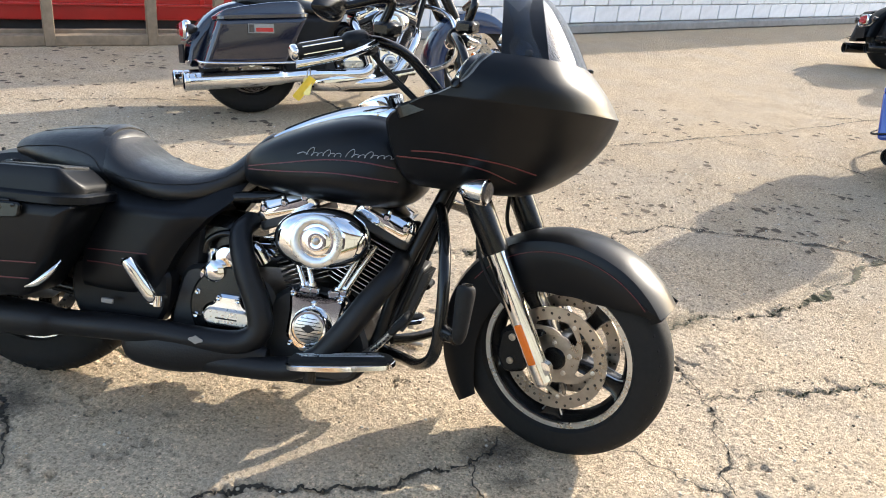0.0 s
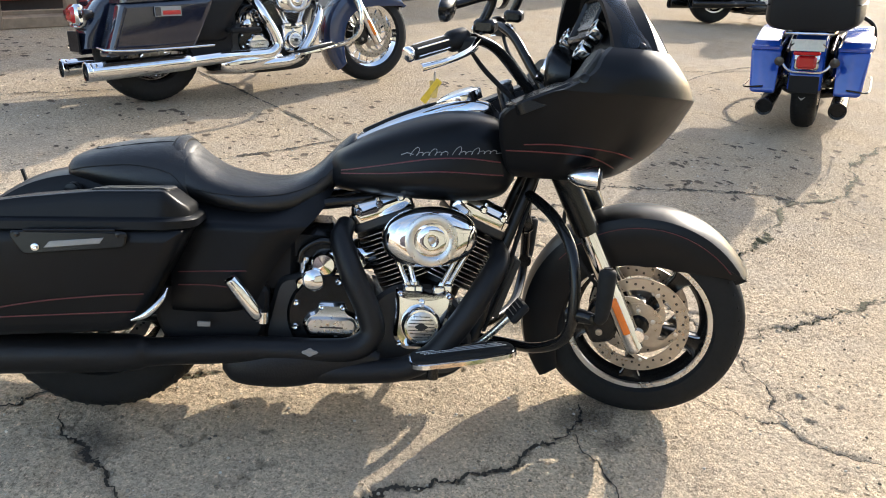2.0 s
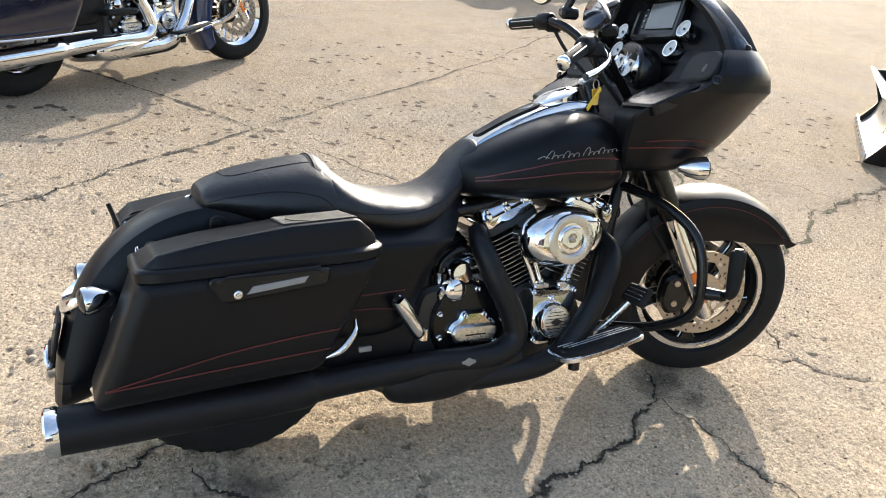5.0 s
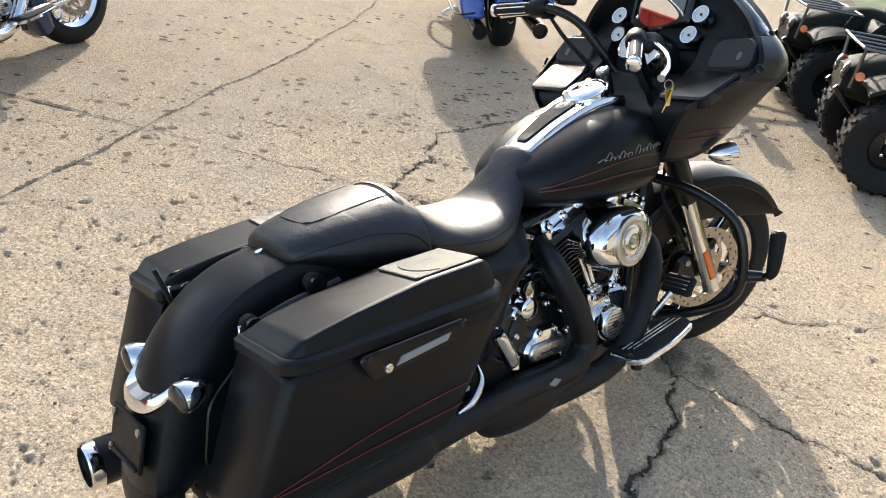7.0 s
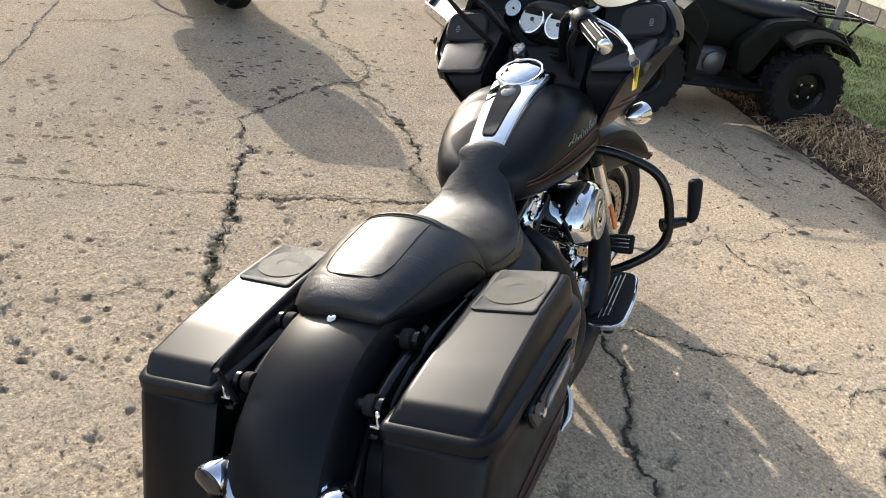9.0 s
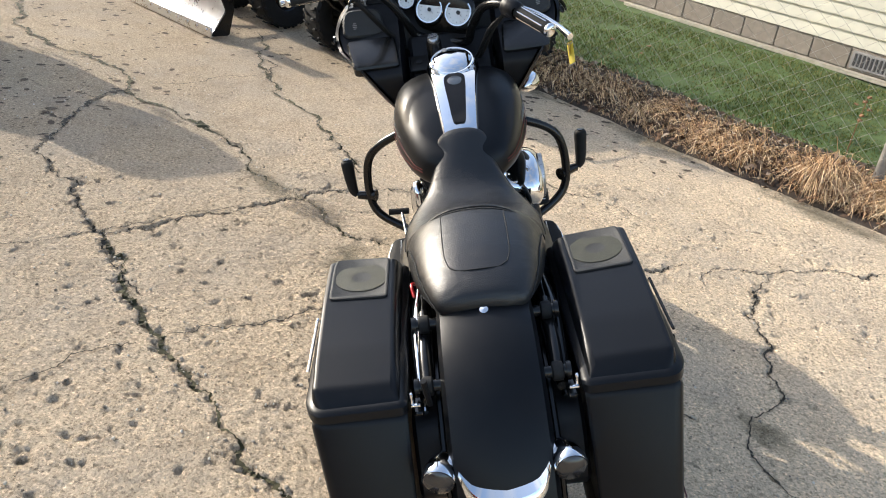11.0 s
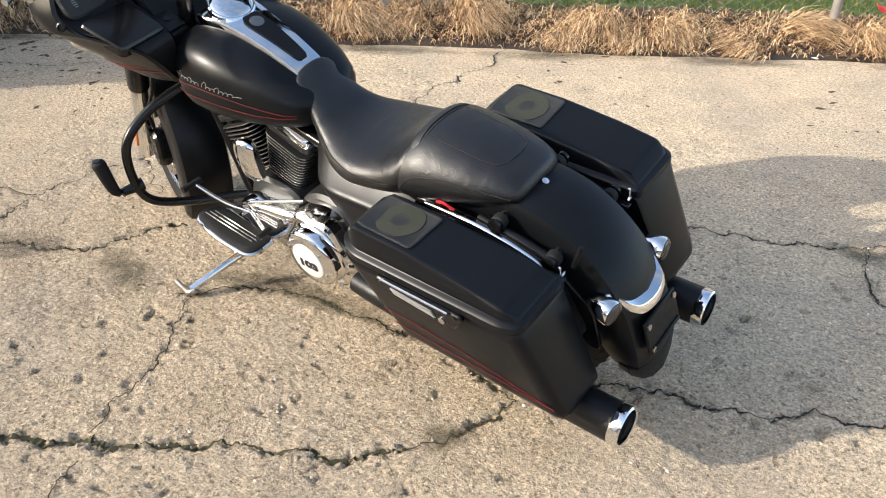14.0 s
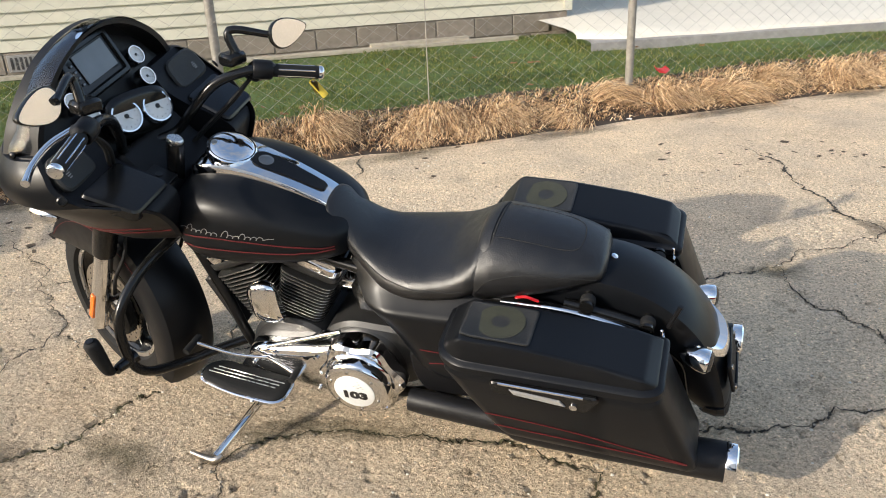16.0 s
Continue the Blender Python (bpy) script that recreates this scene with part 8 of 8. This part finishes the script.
# low slab with a white top beyond the house corner, and a dark porch behind
slab = thing("patio_slab", Matrix(), "low grey-edged slab with a rounded white top", "slab")


def slab_place(a, k, z):
    """Along the strip, and back from the slab's front edge."""
    return verge(a, 1.84 + 0.15 * (a + 1.17) + k, z)


edge_rows = [[tuple(slab_place(a, k, z)) for a in np.linspace(-9, -1.15, 40)] for k, z in ((0.0, 0.05), (0.0, 0.185), (0.03, 0.20), (0.3, 0.20))]
part("edge", Geo().ring_loft(edge_rows, False, False), KERB, slab)
rows_t = []
for k, z in ((0.02, 0.195), (0.03, 0.225), (0.10, 0.245), (0.3, 0.255), (0.8, 0.265), (1.4, 0.28), (2.2, 0.30), (2.5, 0.29), (2.55, 0.15)):
    rows_t.append([tuple(slab_place(a, k + 0.05 * noise.noise(Vector((a * 0.9, k, 1))) + 0.9 * max(0, a + 1.6) ** 2, z + 0.02 * noise.noise(Vector((a * 1.4, k * 1.2, 6))))) for a in np.linspace(-9, -1.12, 60)])
part("white_top", Geo().ring_loft(rows_t, False, False), SNOW, slab, "rounded white sheet-like top")
porch = thing("porch", Matrix(), "dark brown porch wall with pale trim", "porch")
part("wall", along_box(-8.5, -0.02, 3.1, 3.3, 0.0, 3.0), PURPLE, porch)
for i in range(20):
    part("board", along_box(-8.4 + i * 0.41, -8.4 + i * 0.41 + 0.385, 3.04, 3.1, 0.05, 2.6, 0.006), DARKBOARD if i > 9 else PURPLE, porch)
part("step", along_box(-3.2, -0.1, 2.3, 3.0, 0.1, 0.42, 0.02), GREYWOOD, porch)

# -- white block wall, far side --
W0, WA = Vector((-0.3, 6.32, 0)), radians(45.6)
wrot = Matrix.Rotation(WA, 4, "Z")
wall = tagged(new("wall_north", solid("wall_north", Geo().box((9.0, 0.23, 2.4), (19.0, 0.4, 4.8), 0.01, Matrix.Translation(W0) @ wrot), MORTAR)), "white painted concrete-block wall", "wall", kind="structure")
wb_me = solid("block", Geo().box((0, 0, 0), (0.394, 0.06, 0.190), 0.008), WHITEBLOCK)
for r in range(6):
    for i in range(44):
        ob = new("block", wb_me)
        ob.parent = wall
        ob.matrix_world = Matrix.Translation(W0) @ wrot @ at(-0.2 + i * 0.406 + (0.203 if r % 2 else 0), 0.016, 0.215 + r * 0.202)
part("base_course", Geo().box((9.0, -0.03, 0.055), (19.0, 0.12, 0.11), 0.02, Matrix.Translation(W0) @ wrot), KERB, wall)
part("upper_blockwork", Geo().box((9.0, 0.016, 3.1), (19.0, 0.06, 3.3), 0.01, Matrix.Translation(W0) @ wrot), WHITEBLOCK, wall)

# -- timber rail with a red trailer behind --
T0, TA = Vector((-2.38, 4.46, 0)), radians(38)
tm = Matrix.Translation(T0) @ Matrix.Rotation(TA, 4, "Z")
rail = thing("timber_rail", Matrix(), "weathered timber rail with square posts", "rail")
for x in (-3.2, -2.0, -1.2, -0.42, 0.38, 0.95):
    part("post", Geo().box((x, 0, 0.5), (0.085, 0.075, 1.0), 0.006, tm), TIMBER, rail)
part("sill", Geo().box((-1.2, 0.02, 0.045), (4.9, 0.10, 0.09), 0.008, tm), TIMBER, rail)
part("lower_board", Geo().box((-1.2, 0.075, 0.100), (4.9, 0.03, 0.045), 0.005, tm), TIMBER, rail)
trailer = thing("trailer", Matrix(), "red painted low trailer behind the timber rail", "trailer")
part("side_panel", Geo().box((-1.2, 0.42, 0.57), (4.9, 0.05, 0.86), 0.01, tm), REDPAINT, trailer)
part("lower_lip", Geo().box((-1.2, 0.40, 0.275), (4.9, 0.09, 0.022), 0.006, tm), REDPAINT, trailer)
part("upper_lip", Geo().box((-1.2, 0.40, 0.985), (4.9, 0.09, 0.03), 0.006, tm), REDPAINT, trailer)
part("chassis", Geo().box((-1.2, 0.75, 0.10), (4.9, 0.5, 0.12), 0.01, tm), DARKGAP, trailer)
for x in (-2.6, -1.6, -0.7, 0.2, 0.9):
    part("rib", Geo().box((x, 0.385, 0.62), (0.05, 0.03, 0.70), 0.006, tm), REDPAINT, trailer)
part("bed", Geo().box((-1.2, 1.1, 0.30), (4.9, 1.4, 0.05), 0.01, tm), DARKGAP, trailer)
# -- the other motorcycles --
CREAM = material("cream_plate", (0.55, 0.51, 0.42), 0.5, grain=0.15, scale=60)


def other_bike(m, label, paint, guard_paint, pipe, steer_angle, laced, top_box, group):
    b = thing("motorcycle", m, label, "motorcycle", group)
    st = steer(steer_angle)
    bike_frame(b, False)
    engine(b, False)
    exhaust(b, pipe, False)
    both(lambda s: muffler(b, s, pipe, False))
    main_tank(b, paint, False)
    main_seat(b, False)
    rear_guard(b, paint, False)
    both(lambda s: saddlebag(b, s, paint, False))
    if laced:
        laced_wheel(0.222, b, *AXLE_F, st, 0.045, "front_wheel")
        laced_wheel(0.198, b, *AXLE_R, Matrix(), 0.065, "rear_wheel")
    else:
        alloy_wheel(0.222, b, *AXLE_F, st, 0.045, "front_wheel", (-1,))
        alloy_wheel(0.198, b, *AXLE_R, Matrix(), 0.065, "rear_wheel", (-1,))
    front_guard(b, st, guard_paint, False)
    fork(b, st, False, paint)
    both(lambda s: footboard(b, s, False))
    both(lambda s: crash_bar(b, s, CHROME if pipe is CHROME else GLOSS, False))
    # tail lamp, side lamps, bag rail
    tl = part("tail_lamp", Geo().box((-0.385, 0, 0.50), (0.05, 0.12, 0.085), 0.018), REDLENS, b, "red tail lamp")
    part("lamp_bezel", Geo().box((-0.368, 0, 0.50), (0.05, 0.15, 0.11), 0.02), CHROME, tl)
    part("plate_holder", Geo().box((-0.40, 0, 0.36), (0.01, 0.18, 0.11), 0.004), PLASTIC, b)
    bar = part("signal_bar", Geo().tube([(-0.36, 0.16, 0.50), (-0.37, 0.10, 0.44), (-0.39, 0.0, 0.435), (-0.37, -0.10, 0.44), (-0.36, -0.16, 0.50)], 0.008, 8, 4), CHROME, b)
    for s in (1, -1):
        part("signal", Geo().lathe([(0.0005, -0.045), (0.02, -0.03), (0.03, 0.0), (0.03, 0.015), (0.0005, 0.022)], at(-0.365, s * 0.165, 0.50) @ Matrix.Rotation(radians(-95), 4, "Y"), 16), SMOKE, bar)
        part("bag_rail", Geo().tube([(0.24, s * 0.38, 0.315), (-0.10, s * 0.385, 0.310), (-0.33, s * 0.37, 0.315), (-0.36, s * 0.25, 0.33)], 0.006, 10, 4), CHROME if pipe is CHROME else GLOSS, b)
    hb = part("handlebar", Geo().tube([(0.95, 0.40, 1.02), (1.0, 0.30, 1.04), (1.13, 0.12, 1.02), (1.20, 0.0, 0.95), (1.13, -0.12, 1.02), (1.0, -0.30, 1.04), (0.95, -0.40, 1.02)], 0.015, 12, 5).move(st), CHROME, b)
    part("fairing", Geo().hull([(1.20, 0.20, 0.86, 1.20, 2.4, 0.2), (1.26, 0.33, 0.82, 1.22, 2.6, 0.2), (1.38, 0.34, 0.82, 1.18, 2.6, 0.2), (1.48, 0.22, 0.86, 1.08, 2.4, 0.1)], 32, 4).move(st), paint, b, "rounded handlebar fairing")
    part("windscreen", Geo().hull([(1.30, 0.24, 1.10, 1.40, 2.6, 0.35), (1.315, 0.245, 1.10, 1.41, 2.6, 0.35)], 28, 1).move(st), TINTED, b, "tinted windscreen")
    if top_box:
        tb = part("top_box", Geo().hull([(-0.46, 0.22, 0.72, 0.96, 4, 0.1), (-0.44, 0.27, 0.70, 1.00, 4.5, 0.1), (-0.30, 0.30, 0.695, 1.03, 4.5, 0.1), (-0.05, 0.30, 0.695, 1.03, 4.5, 0.1), (0.02, 0.27, 0.70, 1.0, 4, 0.1)], 36, 3), PLASTIC, b, "large black top box")
        part("box_seam", Geo().hull([(-0.445, 0.272, 0.853, 0.865, 4.5, 0), (-0.30, 0.302, 0.853, 0.865, 4.5, 0), (0.0, 0.29, 0.853, 0.865, 4.5, 0)], 36, 3), GLOSS, tb)
        part("backrest", Geo().box((0.04, 0, 0.90), (0.07, 0.34, 0.22), 0.03), LEATHER, b)
        part("rack", Geo().tube([(-0.42, 0.14, 0.685), (-0.10, 0.15, 0.68), (0.05, 0.13, 0.64)], 0.010, 8, 4).tube([(-0.42, -0.14, 0.685), (-0.10, -0.15, 0.68), (0.05, -0.13, 0.64)], 0.010, 8, 4).tube([(-0.42, -0.14, 0.685), (-0.44, 0, 0.685), (-0.42, 0.14, 0.685)], 0.010, 8, 4), CHROME, b)
        pl = part("plate", Geo().box((0, 0, 0), (0.006, 0.20, 0.075), 0.002, at(-0.425, 0, 0.612) @ Matrix.Rotation(radians(25), 4, "Y")), CREAM, b, "small cream blank plate")
        part("plate_rail", Geo().tube([(-0.44, 0.11, 0.60), (-0.40, 0.06, 0.64)], 0.006, 6).tube([(-0.44, -0.11, 0.60), (-0.40, -0.06, 0.64)], 0.006, 6), CHROME, pl)
        part("brake_strip", Geo().box((-0.425, 0, 0.562), (0.03, 0.16, 0.022), 0.006), REDLENS, b, "red brake strip")
    part("side_stand", Geo().tube([(0.80, 0.10, 0.16), (0.83, 0.22, 0.13), (0.85, 0.36, 0.075)], 0.012, 10, 4), CHROME, b)
    both(lambda s: part("passenger_board", Geo().box((0.50, s * 0.235, 0.385), (0.20, 0.09, 0.03), 0.012), RUBBER, b))
    return b


def placed(x, y, heading, lean, k=1.04):
    return at(x, y, 0.0) @ Matrix.Rotation(radians(heading), 4, "Z") @ Matrix.Rotation(radians(lean), 4, "X") @ Matrix.Scale(k, 4)


b2 = other_bike(placed(-0.54, 3.05, 34.2, -11, 1.04), "navy touring motorcycle with chrome pipes and spoked wheels", NAVY, NAVYBLUE, CHROME, -4, True, False, "parked motorcycles")
st_ = part("bag_sticker", Geo().box((0.0, -0.3705, 0.505), (0.15, 0.003, 0.052), 0.001), WHITE_REF, b2, "pale rectangular sticker with a red band")
part("sticker_band", Geo().box((0.02, -0.3722, 0.498), (0.10, 0.003, 0.022), 0.001), REDLENS, st_)
part("sticker_square", Geo().box((-0.055, -0.3722, 0.505), (0.032, 0.003, 0.044), 0.001), NAVY, st_)
b3 = other_bike(placed(3.94, 3.50, 57, -8, 1.04), "bright blue touring motorcycle with a black top box", BLUEPAINT, BLUEPAINT, GLOSS, 8, False, True, "parked motorcycles")
part("fender_emblem", Geo().prism([(0.0, 0.0), (0.025, 0.014), (0.012, 0.0), (0.0, -0.012), (-0.012, 0.0), (-0.025, 0.014)], -0.002, 0.002, 0.0005).move(at(-0.415, 0, 0.27) @ Matrix.Rotation(radians(90), 4, "Z")), SILVER, b3, "small silver winged emblem")
b4 = other_bike(placed(5.05, 8.05, 12, -10, 1.04), "black touring motorcycle parked near the white wall", DENIM, DENIM, GLOSS, 5, False, False, "parked motorcycles")

# -- quad bikes --
CAMO = material("dark_green_plastic", (0.009, 0.010, 0.007), 0.62, spec=0.12, grain=0.35, scale=12, bump=0.2, bump_scale=300)
PLOWFACE = material("scuffed_plow_face", (0.50, 0.51, 0.53), 0.32, 0.85, grain=0.25, scale=10, rough_var=0.1)
ENGINEGREY = material("cast_engine_grey", (0.16, 0.155, 0.15), 0.45, 0.8, grain=0.2, scale=40)


def quad(m, label, rack):
    q = thing("quad_bike", m, label, "quad bike", "parked quad bikes")
    for x in (0.0, 1.16):
        for s in (1, -1):
            y, R, hw = s * 0.37, 0.272, 0.105
            prof = [(0.13, -hw * 0.8), (0.16, -hw * 0.98), (R - 0.03, -hw), (R - 0.012, -hw * 0.8), (R - 0.010, 0), (R - 0.012, hw * 0.8), (R - 0.03, hw), (0.16, hw * 0.98), (0.13, hw * 0.8)]
            g, lug = Geo().lathe(prof, at(x, y, R) @ YAX, 44), Geo()
            for i in range(22):
                a = 2 * math.pi * i / 22
                mm = at(x, y, R) @ Matrix.Rotation(a, 4, "Y")
                for t in (-1, 1):
                    lug.box((0.0, t * hw * 0.58, R - 0.006), (0.022, hw * 0.60, 0.014), 0.004, mm @ Matrix.Rotation(t * 0.02, 4, "X") @ at(0.018 * t, 0, 0) @ Matrix.Rotation(t * 0.35, 4, "Z"))
                    lug.box((0.0, t * (hw - 0.002), R - 0.024), (0.022, 0.010, 0.024), 0.003, mm)
            w = part("wheel", Geo().lathe([(0.132, -hw * 0.7), (0.132, hw * 0.7), (0.122, hw * 0.7 - 0.008), (0.110, s * hw * 0.4), (0.05, s * hw * 0.45), (0.04, s * hw * 0.6), (0.0005, s * hw * 0.62)], at(x, y, R) @ YAX, 32), GLOSS, q, "black steel quad wheel")
            part("tyre", g, RUBBER, w, "chunky knobbly tyre")
            tagged(part("tread", lug, RUBBER, w), kind="stuff")
            for k in range(4):
                a = math.pi / 4 + k * math.pi / 2
                part("wheel_nut", Geo().lathe([(0.010, 0), (0.010, 0.014), (0.0005, 0.016)], at(x + math.cos(a) * 0.056, y + s * hw * 0.44, R + math.sin(a) * 0.056) @ Matrix.Rotation(radians(-90 * s), 4, "X"), 8), CHROME, w)
    for x, s0 in ((1.16, 1), (0.0, -1)):
        for s in (1, -1):
            rings = []
            for i in range(11):
                a = radians(50 + 9.5 * i)
                c = Vector((x + math.cos(a) * 0.36, 0, 0.33 + math.sin(a) * 0.32))
                rings.append([c + Vector((0, s * 0.16, 0.0)), c + Vector((0, s * 0.36, 0.012)), c + Vector((0, s * 0.48, -0.012)), c + Vector((0, s * 0.485, -0.035)), c + Vector((0, s * 0.36, -0.008)), c + Vector((0, s * 0.16, -0.02))])
            part("mudguard", Geo().ring_loft(rings), CAMO, q, "dark moulded mudguard")
    part("body", Geo().hull([(-0.30, 0.12, 0.50, 0.62, 3, 0.1), (-0.15, 0.19, 0.44, 0.66, 3, 0.1), (0.25, 0.16, 0.40, 0.66, 2.6, 0.1), (0.62, 0.17, 0.42, 0.74, 2.6, 0.2), (0.92, 0.20, 0.42, 0.80, 2.6, 0.25), (1.25, 0.20, 0.42, 0.72, 3, 0.2), (1.48, 0.15, 0.45, 0.62, 3, 0.1)], 32, 4), CAMO, q, "dark green-black body")
    part("seat", Geo().hull([(-0.22, 0.10, 0.62, 0.70, 2.6, 0.1), (-0.10, 0.16, 0.62, 0.76, 2.6, 0.15), (0.25, 0.14, 0.62, 0.76, 2.6, 0.15), (0.55, 0.11, 0.66, 0.80, 2.4, 0.1), (0.68, 0.06, 0.72, 0.80, 2.4, 0.1)], 28, 4), LEATHER, q, "black quad saddle")
    for s in (1, -1):
        part("side_panel", Geo().prism(rounded([(-0.34, 0.62), (-0.30, 0.52), (0.02, 0.60), (0.22, 0.54), (0.34, 0.30), (0.44, 0.30), (0.48, 0.50), (0.30, 0.66), (0.05, 0.70)], 0.04), s * 0.17, s * 0.30, 0.02), CAMO, q, "dark moulded side panel")
        part("front_shield", Geo().prism(rounded([(0.80, 0.26), (0.88, 0.24), (0.92, 0.50), (1.02, 0.66), (0.94, 0.76), (0.80, 0.62)], 0.04), s * 0.16, s * 0.42, 0.02), CAMO, q, "dark moulded leg shield")
    both(lambda s: part("foot_well", Geo().box((0.60, s * 0.30, 0.24), (0.62, 0.22, 0.03), 0.01), PLASTIC, q))
    part("engine", Geo().box((0.58, 0, 0.33), (0.26, 0.30, 0.20), 0.04).lathe([(0.075, 0.0), (0.075, 0.02), (0.05, 0.035), (0.0005, 0.036)], at(0.56, 0.15, 0.33) @ Matrix.Rotation(radians(-90), 4, "X"), 24).box((0.62, 0, 0.50), (0.14, 0.20, 0.14), 0.03), ENGINEGREY, q, "grey cast engine")
    g = Geo()
    for i in range(8):
        g.box((0.60, 0, 0.485 + i * 0.016), (0.20, 0.25, 0.005), 0.001)
    tagged(part("engine_fin", g, ENGINEGREY, q), kind="stuff")
    for s in (1, -1):
        part("frame_rail", Geo().tube([(-0.10, s * 0.14, 0.30), (0.35, s * 0.16, 0.22), (0.85, s * 0.16, 0.22), (1.30, s * 0.14, 0.34), (1.50, s * 0.13, 0.50)], 0.016, 10, 4), GLOSS, q)
        part("suspension_arm", Geo().tube([(1.16, s * 0.12, 0.30), (1.16, s * 0.30, 0.27)], 0.014, 8).tube([(1.14, s * 0.16, 0.54), (1.16, s * 0.27, 0.30)], [0.025, 0.025], 10), GLOSS, q)
        part("reflector", Geo().lathe([(0.026, 0), (0.026, 0.006), (0.0005, 0.009)], at(1.42, s * 0.255, 0.60) @ Matrix.Rotation(radians(-70 * s), 4, "X"), 16), AMBER, q, "round amber reflector")
        part("headlamp", Geo().lathe([(0.05, 0), (0.052, 0.01), (0.03, 0.02), (0.0005, 0.022)], at(1.47, s * 0.11, 0.60) @ Matrix.Rotation(radians(80), 4, "Y"), 20), SMOKE, q)
    part("rear_axle", Geo().tube([(0, -0.3, 0.272), (0, 0.3, 0.272)], 0.025, 10), GLOSS, q)
    part("handlebar", Geo().tube([(0.80, 0.38, 0.98), (0.86, 0.22, 1.0), (0.98, 0.08, 0.92), (0.98, -0.08, 0.92), (0.86, -0.22, 1.0), (0.80, -0.38, 0.98)], 0.012, 10, 4), GLOSS, q)
    part("handlebar_pod", Geo().box((0.96, 0, 0.93), (0.14, 0.20, 0.12), 0.03), CAMO, q)
    if rack:
        for x0, x1 in ((1.06, 1.46), (-0.42, 0.0)):
            z = 0.76 if x0 > 0.5 else 0.74
            rk = part("rack", Geo().tube([(x0, 0.29, z), (x1 - 0.05, 0.29, z), (x1, 0.22, z + 0.005), (x1, -0.22, z + 0.005), (x1 - 0.05, -0.29, z), (x0, -0.29, z), (x0, 0.29, z)], 0.009, 10, 4), ENGINEGREY if x0 > 0.5 else GLOSS, q, "tubular steel rack")
            for i in range(3):
                y = -0.15 + i * 0.15
                part("rack_bar", Geo().tube([(x0, y, z), (x1, y, z)], 0.007, 8), ENGINEGREY if x0 > 0.5 else GLOSS, rk)
            for s in (1, -1):
                part("rack_leg", Geo().tube([(x1 - 0.02, s * 0.26, z), (x1 - 0.02, s * 0.20, 0.52)], 0.010, 8), ENGINEGREY if x0 > 0.5 else GLOSS, rk)
                part("rack_leg", Geo().tube([(x0 + 0.05, s * 0.26, z), (x0 + 0.08, s * 0.18, 0.60)], 0.010, 8), ENGINEGREY if x0 > 0.5 else GLOSS, rk)
    return q


def quad_at(x, y, heading):
    return at(x, y, 0) @ Matrix.Rotation(radians(heading), 4, "Z")


quad(quad_at(5.04, -0.30, 125), "dark camouflage quad bike with a tubular front rack", True)
q2 = quad(quad_at(6.28, 0.78, 133), "dark quad bike carrying a snow plow", True)
plow = thing("snow_plow", at(4.98, 2.18, 0.0) @ Matrix.Rotation(radians(133), 4, "Z"), "curved scuffed grey snow plow blade with black back", "snow plow")
rings = []
for i in range(13):
    a = radians(-70 + 12 * i)
    z = 0.235 + math.sin(a) * 0.235
    x = 0.07 - math.cos(a) * 0.17 + (0.10 if z > 0.38 else 0) * (z - 0.38) * 4
    rings.append([(x, -0.62, z), (x - 0.012, -0.62, z), (x - 0.012, 0.62, z), (x, 0.62, z)])
part("blade", Geo().ring_loft(rings), PLOWFACE, plow, "curved grey plow blade")
part("wear_strip", Geo().box((0.02, 0, 0.045), (0.016, 1.25, 0.075), 0.004), BRUSHED, plow)
for i in range(9):
    part("bolt", Geo().lathe([(0.010, 0), (0.010, 0.008), (0.0005, 0.010)], at(0.028, -0.56 + i * 0.14, 0.055) @ Matrix.Rotation(radians(90), 4, "Y"), 8), CHROME, plow)
for y in (-0.625, 0.625):
    part("end_rib", Geo().prism(rounded([(-0.12, 0.02), (0.03, 0.02), (-0.09, 0.2), (0.02, 0.44), (-0.10, 0.46), (-0.16, 0.22)], 0.02), y - 0.008, y + 0.008, 0.002), GLOSS, plow)
part("push_frame", Geo().tube([(-0.10, 0.25, 0.2), (-0.55, 0.12, 0.2)], 0.025, 8).tube([(-0.10, -0.25, 0.2), (-0.55, -0.12, 0.2)], 0.025, 8), GLOSS, plow)
